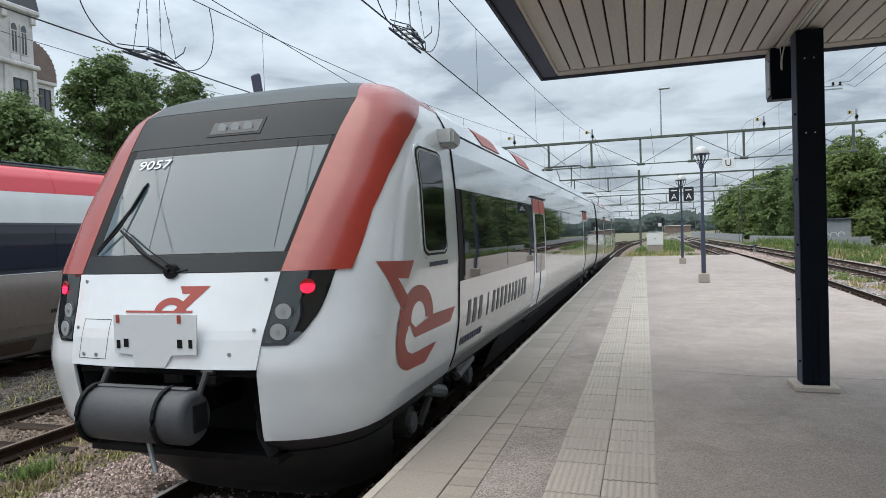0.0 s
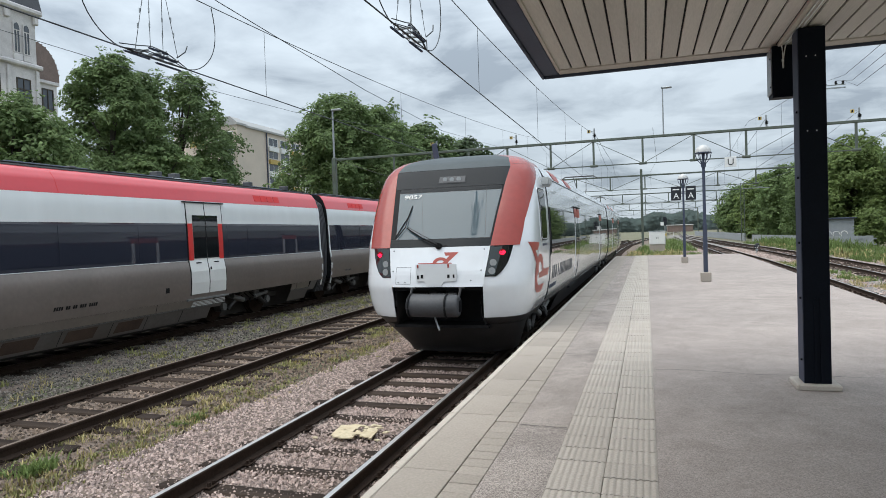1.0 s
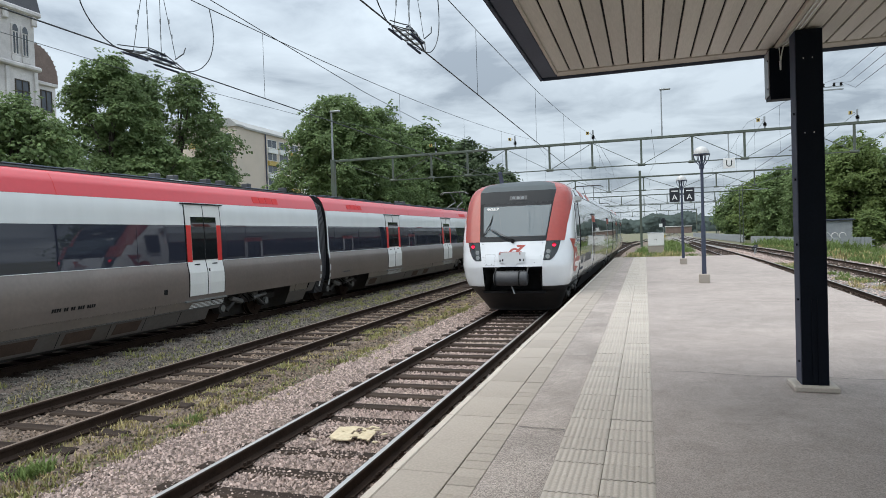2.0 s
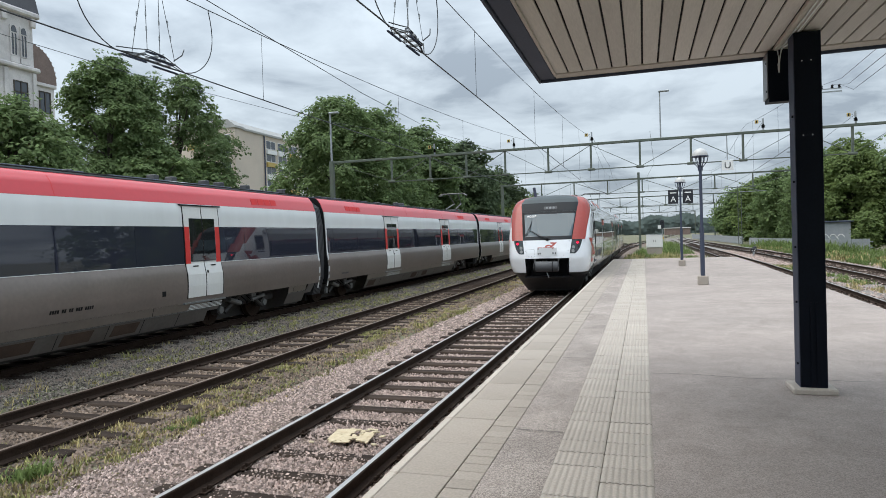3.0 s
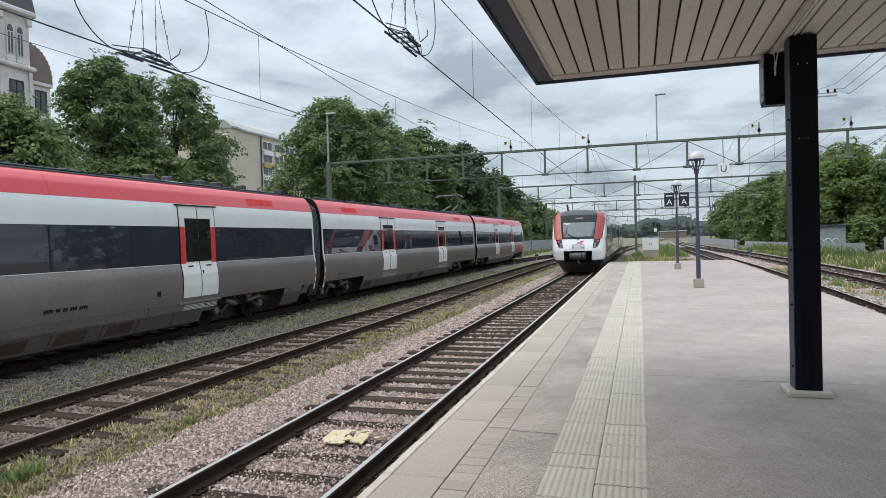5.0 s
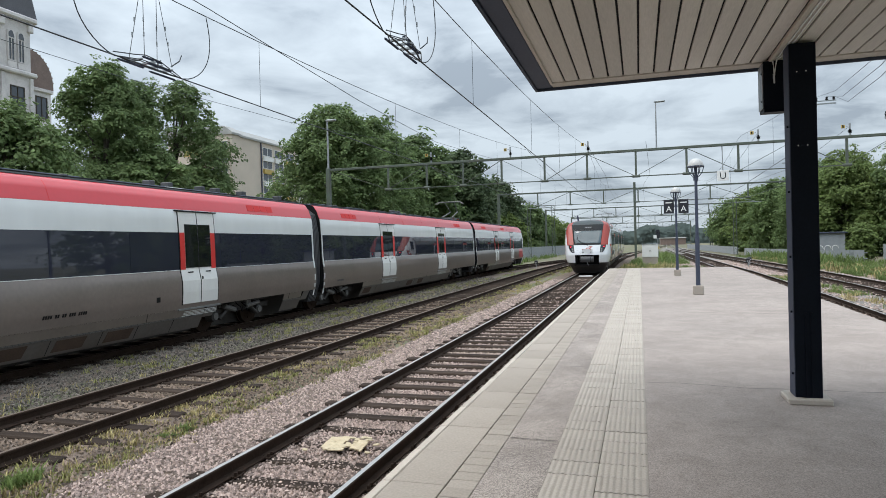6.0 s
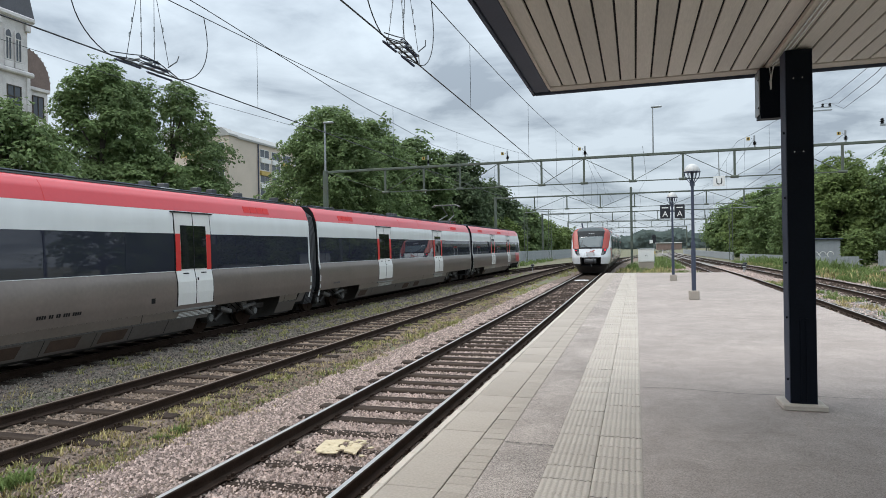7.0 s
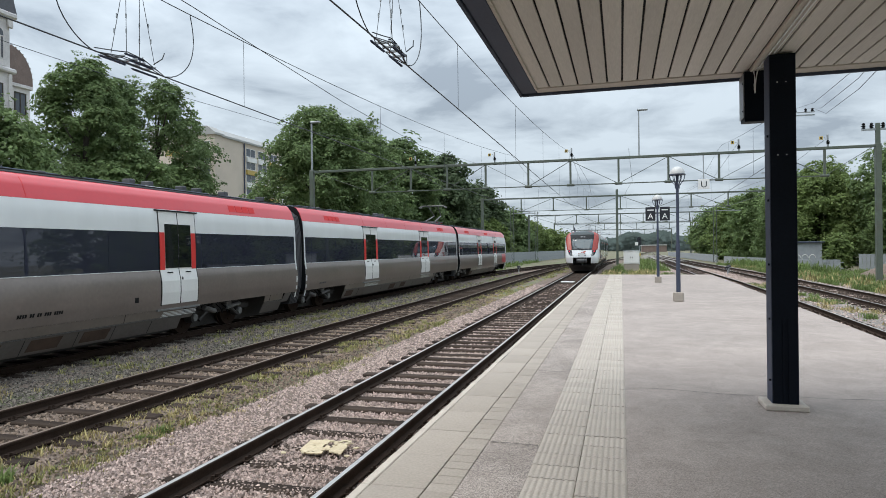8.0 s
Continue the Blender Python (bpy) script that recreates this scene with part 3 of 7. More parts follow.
def skin(prof, y0, y1, z0, z1, off, sgn, thick=0.012, ny=2, nz=8, slant=0.0, bm=None):
    """A thin solid panel on a carriage side."""
    bm = bm or bmesh.new()
    a = side_strip(prof, y0, y1, z0, z1, off, sgn, ny, nz, slant)
    b = side_strip(prof, y0, y1, z0, z1, off - thick, sgn, ny, nz, slant)
    va = [[bm.verts.new(p) for p in r] for r in a]
    vb = [[bm.verts.new(p) for p in r] for r in b]
    R, C = len(va), len(va[0])
    for i in range(R - 1):
        for j in range(C - 1):
            bm.faces.new((va[i][j], va[i][j + 1], va[i + 1][j + 1], va[i + 1][j]))
    for i in range(R - 1):
        bm.faces.new((va[i][0], va[i + 1][0], vb[i + 1][0], vb[i][0]))
        bm.faces.new((va[i][-1], vb[i][-1], vb[i + 1][-1], va[i + 1][-1]))
    for j in range(C - 1):
        bm.faces.new((va[0][j], vb[0][j], vb[0][j + 1], va[0][j + 1]))
        bm.faces.new((va[-1][j], va[-1][j + 1], vb[-1][j + 1], vb[-1][j]))
    bmesh.ops.recalc_face_normals(bm, faces=bm.faces[:])
    return bm


def shell(prof, y0, y1, zs, roof_pts):
    """A closed carriage tube: sides by the profile, then a roof line, capped at both ends."""
    out = [(prof(z), z) for z in zs] + roof_pts
    ring = [(x, z) for x, z in out] + [(-x, z) for x, z in reversed(out) if x > 1e-6]
    bm = bmesh.new()
    prism(bm, ring, "y", y0, y1)
    return bm


def bogie(parent, y, wheels, z_axle=-0.13, half=1.05, name="bogie"):
    bg = part(name, bmesh.new(), UNDER, parent)
    bm = bmesh.new()
    for s in (-1, 1):
        box(bm, s * 1.02 - 0.07, s * 1.02 + 0.07, y - 1.75, y + 1.75, -0.10, 0.08, bevel=0.03)
        box(bm, s * 1.05 - 0.1, s * 1.05 + 0.1, y - 0.35, y + 0.35, -0.05, 0.30, bevel=0.05)
        for yy in (-half, half):
            rod(bm, (s * 0.98, y + yy, z_axle), (s * 1.2, y + yy, z_axle), 0.15, n=12)
            rod(bm, (s * 1.12, y + yy * 0.8, 0.08), (s * 1.12, y + yy * 0.8, 0.36), 0.11, n=10)
        rod(bm, (s * 1.22, y - 0.9, -0.22), (s * 1.22, y - 0.2, 0.22), 0.05, n=8)
        rod(bm, (s * 1.22, y + 0.9, -0.22), (s * 1.22, y + 0.2, 0.22), 0.05, n=8)
    box(bm, -1.0, 1.0, y - 0.3, y + 0.3, -0.12, 0.1)
    bm.to_mesh(bg.data)
    bm.free()
    for s in (-1, 1):
        part("damper", ROD((s * 1.27, y - 0.75, 0.12), (s * 1.27, y - 0.25, -0.02), 0.07, n=10), DUSTY, bg)
        part("damper", ROD((s * 1.27, y + 0.3, 0.02), (s * 1.27, y + 0.95, 0.1), 0.055, n=10), DUSTY, bg)
        part("junction_box", B(s * 1.24 - 0.05, s * 1.24 + 0.05, y + 0.3, y + 0.55, 0.08, 0.28, bevel=0.02), DUSTY, bg)
        part("axle_cap", ROD((s * 1.2, y - half, z_axle), (s * 1.24, y - half, z_axle), 0.10, n=10), DUSTY, bg)
        part("axle_cap", ROD((s * 1.2, y + half, z_axle), (s * 1.24, y + half, z_axle), 0.10, n=10), DUSTY, bg)
        hose = bmesh.new()
        for k in range(3):
            chain(hose, [(s * 1.1, y - 0.3 + 0.25 * k, 0.2), (s * 1.26, y - 0.2 + 0.25 * k, 0.02), (s * 1.2, y - 0.05 + 0.25 * k, -0.12), (s * 1.1, y + 0.1 + 0.25 * k, 0.05)], 0.018)
        part("hose_set", hose, BLACKTRIM, bg)
    for yy in (-half, half):
        bm = bmesh.new()
        for s in (-1, 1):
            rod(bm, (s * 0.69, 0, 0), (s * 0.82, 0, 0), 0.42, n=28)
            rod(bm, (s * 0.66, 0, 0), (s * 0.70, 0, 0), 0.45, n=28)
            for k in range(4):
                a = k * math.pi / 2
                rod(bm, (s * 0.82, 0.25 * math.cos(a), 0.25 * math.sin(a)), (s * 0.835, 0.25 * math.cos(a), 0.25 * math.sin(a)), 0.05, n=6)
        rod(bm, (-0.98, 0, 0), (0.98, 0, 0), 0.09, n=10)
        w = part("wheelset", bm, RUST, parent, "rusty steel wheelset")
        w.matrix_basis = pose(0, y + yy, z_axle)
        wheels.append((w, y + yy, z_axle))
    return bg


def pantograph(parent, y, z0, up, material=UNDER, k=1.0):
    """A single-arm roof pantograph: base frame on insulators, lower arm, upper arm and contact head."""
    bm = bmesh.new()
    box(bm, -0.55, 0.55, y - 0.9, y - 0.84, z0, z0 + 0.07)
    box(bm, -0.55, 0.55, y + 0.3, y + 0.36, z0, z0 + 0.07)
    box(bm, -0.48, -0.42, y - 0.9, y + 0.36, z0 + 0.01, z0 + 0.06)
    box(bm, 0.42, 0.48, y - 0.9, y + 0.36, z0 + 0.01, z0 + 0.06)
    pg = part("pantograph", bm, material, parent, "roof pantograph with thin arms")
    for s in (-0.45, 0.45):
        for yy in (-0.8, 0.3):
            part("insulator", ROD((s, y + yy, z0 - 0.16), (s, y + yy, z0), 0.06, n=8), LOGO, pg)
    for s in (-0.35, 0.35):
        part("lower_arm", ROD((s, y - 0.8, z0 + 0.08), (s * 0.7, y + 0.95, z0 + up * 0.45), 0.025 * k, n=6), material, pg)
        part("upper_arm", ROD((s * 0.7, y + 0.95, z0 + up * 0.45), (s, y - 0.15, z0 + up), 0.018 * k, n=6), material, pg)
    for dy in (-0.18, 0.18):
        part("contact_bow", chain(bmesh.new(), [(-0.95, y - 0.15 + dy, z0 + up - 0.14), (-0.75, y - 0.15 + dy, z0 + up - 0.01), (0.75, y - 0.15 + dy, z0 + up - 0.01), (0.95, y - 0.15 + dy, z0 + up - 0.14)], 0.02 * k, n=5), material, pg)
    return pg


# -- parked red, silver and brown-grey train --


def red_prof(z):
    return lerp([(-0.32, 1.28), (0.0, 1.44), (0.25, 1.515), (0.5, 1.55), (0.75, 1.56), (0.9, 1.556), (1.02, 1.542), (1.12, 1.52), (1.2, 1.495), (1.7, 1.49), (2.13, 1.475), (2.45, 1.46), (2.6, 1.445), (2.72, 1.42), (3.0, 1.32), (3.16, 1.2), (3.25, 1.05)], z)


RED_C = -12.32
red_train = thing("passenger_train", RED_C, 0, 0, "parked train in red, silver and brown-grey with dark window bands", "train")
red_wheels = []
CARS = [(-7.5, 19.92), (20.50, 42.4), (43.0, 62.6)]
SKIRTS = [((-3.0, 14.0), (17.9, 19.0)), ((24.0, 36.6),), ((46.6, 56.0),)]
for k, (y0, y1) in enumerate(CARS):
    zs = [0.22, 0.5, 0.75, 1.02, 1.2, 1.7, 2.13, 2.6, 2.72]
    last = k == 2
    ye = y1 - (1.4 if last else 0)
    body = part("carriage_body", shell(red_prof, y0, ye, zs, [(1.32, 3.0), (1.2, 3.16), (1.0, 3.24), (0.5, 3.29), (0.0, 3.30)]), BLACKTRIM, red_train)
    for s in (-1, 1):
        part("lower_side", skin(red_prof, y0 + 0.02, ye, 0.24, 1.2, 0.015, s, ny=1, nz=18), BROWNGREY, body, "brown-grey metallic lower side panels", smooth=True)
        for ka, kb in SKIRTS[k]:
            part("sill_panel", skin(red_prof, ka, kb, 0.045, 0.236, 0.013, s, ny=1, nz=2), BROWNGREY, body)
            part("skirt", skin(red_prof, ka, kb, -0.31, 0.015, 0.012, s, ny=1, nz=3), BROWNLOW, body)
            part("skirt_end", skin(red_prof, kb, kb + 0.4, -0.05, 0.236, 0.008, s, ny=1, nz=3, slant=0.5), BROWNLOW, body)
            part("sill_line", skin(red_prof, ka, kb, 0.022, 0.038, 0.022, s, ny=1, nz=1), DUSTY, body, "thin grey line along the sill")
        part("shadow_gap", skin(red_prof, y0 + 0.02, ye, 1.198, 1.21, 0.022, s, ny=1, nz=1), PALE, body)
        part("window_band", skin(red_prof, y0 + 0.02, ye, 1.205, 2.13, 0.010, s, ny=1), GLASSBLUE, body, "dark tinted continuous window band")
        part("upper_side", skin(red_prof, y0 + 0.02, ye, 2.133, 2.70, 0.015, s, ny=24, nz=8), WAVYPALE, body, "pale silver band above the windows", smooth=True)
        part("red_cantrail", skin(red_prof, y0 + 0.02, ye, 2.703, 3.20, 0.015, s, ny=1, nz=10), CRIMSON, body, "light red roof edge band", smooth=True)
        for i in range(1, 7):
            ys = y0 + 2.85 * i
            if ys < ye - 0.3:
                part("roof_seam", skin(red_prof, ys, ys + 0.012, 2.71, 3.19, 0.018, s, ny=1, nz=8), VENTRED, body)
        part("roof_gutter", skin(red_prof, y0 + 0.02, ye, 3.205, 3.25, 0.03, s, ny=1, nz=1), BLACKTRIM, body)
        for yw in [y0 + 0.6 + 2.05 * i for i in range(int((ye - y0 - 1.2) / 2.05))]:
            part("window_pane", skin(red_prof, yw, yw + 1.95, 1.29, 2.06, 0.016, s, ny=1, nz=4), GLASSBLUE, body)
    for y in [y0 + 1.0 + 2.6 * i for i in range(int((ye - y0) / 2.6))]:
        part("roof_box", B(-0.75, 0.75, y, y + 1.9, 3.28, 3.345, bevel=0.02), GREYSTEEL, body)
    # box added under the car to block the bright view to the far side
    part("underframe", B(-0.6, 0.6, y0, ye, -0.48, 0.25), UNDER, body)
    for i in range(5):
        yy = y0 + 2.2 + 3.9 * i
        if yy < ye - 1:
            part("roof_vent_cap", B(0.85, 1.0, yy, yy + 0.16, 3.24, 3.33, bevel=0.02), COUPLER, body)
    part("roof_cable", chain(bmesh.new(), [(1.02, y0 + 0.2, 3.27), (1.02, ye - 0.2, 3.27)], 0.018), BLACKTRIM, body)
    for b in ((-5.0, 15.9) if k == 0 else (22.0, 38.6) if k == 1 else (44.9, 58.0)):
        bogie(red_train, b, red_wheels)
for a, b in ((19.92, 20.50), (42.4, 43.0)):
    n = 6
    for i in range(n):
        bm = bmesh.new()
        ya = a + (b - a) * i / n
        prism(bm, [(x * s, z) for s, pts in ((1, [(1.2, -0.2), (1.4, 0.4), (1.44, 1.2), (1.42, 2.2), (1.30, 2.85), (0.9, 3.15)]), (-1, [(0.9, 3.15), (1.30, 2.85), (1.42, 2.2), (1.44, 1.2), (1.4, 0.4), (1.2, -0.2)])) for x, z in pts], "y", ya + 0.01, ya + (b - a) / n * 0.72)
        part("gangway_rib", bm, COUPLER, red_train)
    part("gangway_core", B(-1.1, 1.1, a, b, -0.1, 2.9), BLACKTRIM, red_train)
    for y in (a - 0.10, b + 0.02):
        for s in (-1, 1):
            part("end_trim", skin(red_prof, y, y + 0.08, 0.05, 2.7, 0.02, s, ny=1), PALE, red_train)


def red_door(y0, y1, s, red=True):
    m = (y0 + y1) / 2
    door = part("door", skin(red_prof, y0, m - 0.012, 0.36, 2.64, 0.03, s, ny=1), DOORWHITE, red_train, "white double sliding door with dark window and red edge")
    for a, b in ((y0, m - 0.012), (m + 0.012, y1)):
        left = a == y0
        if not left:
            part("leaf", skin(red_prof, a, b, 0.36, 2.64, 0.03, s, ny=1), DOORWHITE, door)
        w0, w1 = (a + (b - a) * 0.28, b - 0.005) if left else (a + 0.005, b - (b - a) * 0.28)
        part("door_window", skin(red_prof, w0, w1, 1.25, 2.34, 0.036, s, ny=1, nz=6), GLASSDARK, door)
        if red:
            r0, r1 = (a, w0 - 0.01) if left else (w1 + 0.01, b)
            part("red_stripe", skin(red_prof, r0, r1, 1.21, 2.13, 0.034, s, ny=1, nz=4), DOORRED, door, "bright red door edge stripe")
        part("leaf_lettering_bar", skin(red_prof, (a + b) / 2 - 0.10, (a + b) / 2 + 0.10, 1.125, 1.155, 0.036, s, ny=1, nz=1), BLACKTRIM, door)
    part("seal", skin(red_prof, m - 0.011, m + 0.011, 0.36, 2.64, 0.034, s, ny=1), BLACKTRIM, door)
    for ya, yb in ((y0 - 0.03, y0 - 0.005), (y1 + 0.005, y1 + 0.03)):
        part("frame", skin(red_prof, ya, yb, 0.34, 2.64, 0.026, s, ny=1), BLACKTRIM, door)
    part("drip_rail", skin(red_prof, y0 - 0.12, y1 + 0.12, 2.655, 2.685, 0.06, s, thick=0.06, ny=1, nz=1), BLACKTRIM, door)
    part("handle", skin(red_prof, m + 0.05, m + 0.09, 0.95, 1.02, 0.045, s, ny=1, nz=1), BLACKTRIM, door)
    step = part("door_step", skin(red_prof, y0 - 0.15, y1 + 0.1, 0.21, 0.25, 0.06, s, thick=0.06, ny=1, nz=1), GALV, red_train)
    for i in range(4):
        part("vent_slot", skin(red_prof, y0 + 0.05 + i * 0.02, y1 + 0.02, 0.05 + i * 0.035, 0.065 + i * 0.035, 0.024, s, ny=1, nz=1), PALE, step)


for a, b in ((13.15, 14.5), (26.0, 27.6), (34.1, 35.7), (49.0, 50.3), (55.4, 56.7)):
    red_door(a, b, 1)
for y in (16.2, 22.4, 38.0, 45.2, 52.0):
    for i in range(4):
        part("roof_vent", skin(red_prof, y + i * 0.34, y + i * 0.34 + 0.3, 2.80, 2.98, 0.024, 1, ny=1, nz=2), VENTRED, red_train, "red louvred vent in the cantrail")
for y in (6.6, 9.5, 10.75, 11.75, 12.9, 25.5, 28.3, 30.4, 33.0, 48.0, 52.0):
    part("skirt_seam", skin(red_prof, y, y + 0.012, -0.30, 0.0, 0.016, 1, ny=1, nz=3, slant=0.1), BLACKTRIM, red_train)
for y in (5.2, 8.2, 12.0, 18.2, 23.0, 32.2):
    part("side_hatch_line", skin(red_prof, y, y + 0.01, 0.05, 0.24, 0.018, 1, ny=1, nz=2), BLACKTRIM, red_train)
for i in range(19):
    if i not in (4, 7, 10, 14):
        part("number_bar", skin(red_prof, 9.27 + 0.054 * i, 9.306 + 0.054 * i, 0.43, 0.50, 0.022, 1, ny=1, nz=2, slant=0.2), BLACKTRIM, red_train)
for i in range(9):
    part("number_bar", skin(red_prof, 21.6 + 0.06 * i, 21.632 + 0.06 * i, 0.42, 0.475, 0.022, 1, ny=1, nz=3, slant=0.2), LETTERGREY, red_train)
part("filler_cap", skin(red_prof, 12.25, 12.37, 0.48, 0.60, 0.02, 1, ny=1, nz=2), BLACKTRIM, red_train)
for y in (7.0, 8.28, 9.62, 10.88, 24.2, 29.4, 31.0, 46.5):
    part("skirt_grille", skin(red_prof, y, y + 0.72, -0.25, -0.02, 0.02, 1, ny=1, nz=2, slant=0.25), VENTBROWN, red_train, "brown dirty vent grille")
pantograph(red_train, 42.0, 3.45, 1.15, DUSTY, 1.7)
for y in (13.85, 14.53, 15.9, 16.6, 17.94, 20.1, 31.2, 32.0):
    part("roof_ventilator", B(-0.13, 0.13, y - 0.10, y + 0.10, 3.28, 3.56, bevel=0.02), COUPLER, red_train, "small grey roof ventilator")
part("roof_tray", B(-0.35, 0.35, 13.3, 15.1, 3.28, 3.40, bevel=0.02), PODGREY, red_train)
# sloped far cab of the parked train
bm = bmesh.new()
prev = None
for i in range(9):
    f = i / 8
    y = 61.2 + 2.1 * f
    k = (1 - f ** 2.2 * 0.35)
    top = 3.30 - 1.9 * f ** 2.0
    ring = [(1.3 * k, -0.3), (1.53 * k, 0.4), (1.55 * k, min(1.2, top)), (1.5 * k, min(2.2, top)), (1.32 * k, min(3.0, top + 0.002)), (0.8 * k, top + 0.004), (-0.8 * k, top + 0.004), (-1.32 * k, min(3.0, top + 0.002)), (-1.5 * k, min(2.2, top)), (-1.55 * k, min(1.2, top)), (-1.53 * k, 0.4), (-1.3 * k, -0.3)]
    vs = [bm.verts.new((x, y, z)) for x, z in ring]
    if prev:
        for j in range(12):
            bm.faces.new((prev[j], prev[(j + 1) % 12], vs[(j + 1) % 12], vs[j]))
    prev = vs
bm.faces.new(prev)
bmesh.ops.recalc_face_normals(bm, faces=bm.faces[:])
part("cab", bm, PALE, red_train, "silver sloping driving cab", smooth=True)
part("cab_side_panel", skin(red_prof, 59.3, 61.15, 0.35, 1.15, 0.02, 1, ny=1), CRIMSON, red_train, "red panel beside the cab")
part("coupler", ROD((0, 63.0, 0.25), (0, 63.9, 0.25), 0.14), BLACKTRIM, red_train)

# -- departing white train --
HW = [(-0.5, 1.02), (0.05, 1.28), (0.25, 1.42), (0.45, 1.50), (0.76, 1.555), (1.44, 1.58), (2.1, 1.56), (2.5, 1.525), (2.75, 1.47), (2.95, 1.36), (3.06, 1.2), (3.14, 0.9), (3.19, 0.45), (3.2, 0.0)]


def w_prof(z):
    return lerp(HW, z)


NY0 = [(-0.45, 0.95), (-0.1, 0.5), (0.2, 0.1), (0.25, 0.05), (0.76, -0.03), (1.0, 0.02), (1.44, 0.18), (2.0, 0.549), (2.52, 0.9), (2.84, 1.14), (3.0, 1.36), (3.1, 1.61), (3.17, 1.92), (3.2, 2.32)]
NDEP = [(-0.45, 0.9), (0.76, 1.15), (1.44, 1.12), (2.52, 0.98), (2.84, 0.85), (3.0, 0.7), (3.2, 0.3)]
NEXP = [(1.2, 3.1), (2.0, 3.9), (2.6, 4.3)]


def nose(s, z, off=0.0):
    """A point of the cab skin: s from 0 (centre) to 1 (start of the straight side), past 1 in metres along the side."""
    w, y0, d, ex = w_prof(z), lerp(NY0, z), lerp(NDEP, z), lerp(NEXP, z)
    a = abs(s)
    sg = 1 if s >= 0 else -1
    if a <= 1:
        t = a * math.pi / 2
        x, y = w * math.sin(t) ** (2 / ex), y0 + d * (1 - max(0.0, math.cos(t)) ** (2 / ex))
        nx, ny = (x / max(w, 0.01)) ** (ex - 1), -((1 - min(1, (y - y0) / d)) ** (ex - 1)) * w / d
        ln = math.hypot(nx, ny) or 1
        return Vector((sg * (x + off * nx / ln), y + off * ny / ln, z))
    return Vector((sg * (w + off), y0 + d + (a - 1), z))


def s_at_x(x, z):
    w = w_prof(z)
    r = min(1.0, abs(x) / max(w, 1e-4))
    return math.asin(min(1.0, r ** (lerp(NEXP, z) / 2))) * 2 / math.pi


def s_at_y(y, z):
    y0, d = lerp(NY0, z), lerp(NDEP, z)
    if y >= y0 + d:
        return 1 + y - y0 - d
    r = max(0.0, 1 - (y - y0) / d)
    return math.acos(min(1.0, r ** (lerp(NEXP, z) / 2))) * 2 / math.pi


def patch(sa, sb, z0, z1, nz=10, ns=8, off=0.0, thick=0.02, flip=1):
    """A solid panel of the cab skin between the boundaries sa(z) and sb(z)."""
    bm = bmesh.new()
    outer, inner = [], []
    for i in range(nz + 1):
        z = z0 + (z1 - z0) * i / nz
        a, b = sa(z), sb(z)
        outer.append([bm.verts.new(nose(flip * (a + (b - a) * j / ns), z, off)) for j in range(ns + 1)])
        inner.append([bm.verts.new(nose(flip * (a + (b - a) * j / ns), z, off - thick)) for j in range(ns + 1)])
    for i in range(nz):
        for j in range(ns):
            bm.faces.new((outer[i][j], outer[i][j + 1], outer[i + 1][j + 1], outer[i + 1][j]))
        bm.faces.new((outer[i][0], outer[i + 1][0], inner[i + 1][0], inner[i][0]))
        bm.faces.new((outer[i][-1], inner[i][-1], inner[i + 1][-1], outer[i + 1][-1]))
    for j in range(ns):
        bm.faces.new((outer[0][j], inner[0][j], inner[0][j + 1], outer[0][j + 1]))
        bm.faces.new((outer[-1][j], outer[-1][j + 1], inner[-1][j + 1], inner[-1][j]))
    bmesh.ops.recalc_face_normals(bm, faces=bm.faces[:])
    return bm


XB1 = [(0.2, 0.79), (0.76, 0.81), (0.92, 0.83), (1.44, 0.905), (2.0, 0.97), (2.52, 1.035), (2.86, 1.09), (3.06, 0.99), (3.14, 0.70), (3.2, 0.25)]
YB2 = [(1.44, 0.45), (1.62, 0.575), (1.88, 0.74), (2.15, 0.96), (2.45, 1.26), (2.62, 1.5), (2.72, 1.64), (2.9, 1.95)]
XB2 = [(0.92, 1.0), (1.0, 1.1), (1.15, 1.19), (1.3, 1.235), (1.44, 1.265)]


def b1(z):
    return s_at_x(lerp(XB1, z), z)


def b2(z):
    return s_at_x(lerp(XB2, z), z) if z < 1.44 else s_at_y(lerp(YB2, z), z)


def seam(z):
    return s_at_y(2.5, z)


TRAIN_X = -3.41
white_train = thing("railcar", TRAIN_X, 3.77, 0, "white electric railcar with brick-red cab pillars and black windscreen", "train")


def rounded(ya, yb, za, zb, r, off, sg):
    """A panel with rounded corners on the side of the cab."""
    def inset(z):
        e = min(z - za, zb - z)
        return r - math.sqrt(max(0.0, r * r - (r - e) ** 2)) if e < r else 0.0
    return patch(lambda z: s_at_y(ya + inset(z), z), lambda z: s_at_y(yb - inset(z), z), za, zb, nz=36, ns=4, off=off, flip=sg)


def disc(s, z, r, depth, off=0.0, n=18):
    """A short round boss standing on the cab skin."""
    p, q = nose(s, z, off), nose(s, z, off + depth)
    return rod(bmesh.new(), p, q, r, n=n)


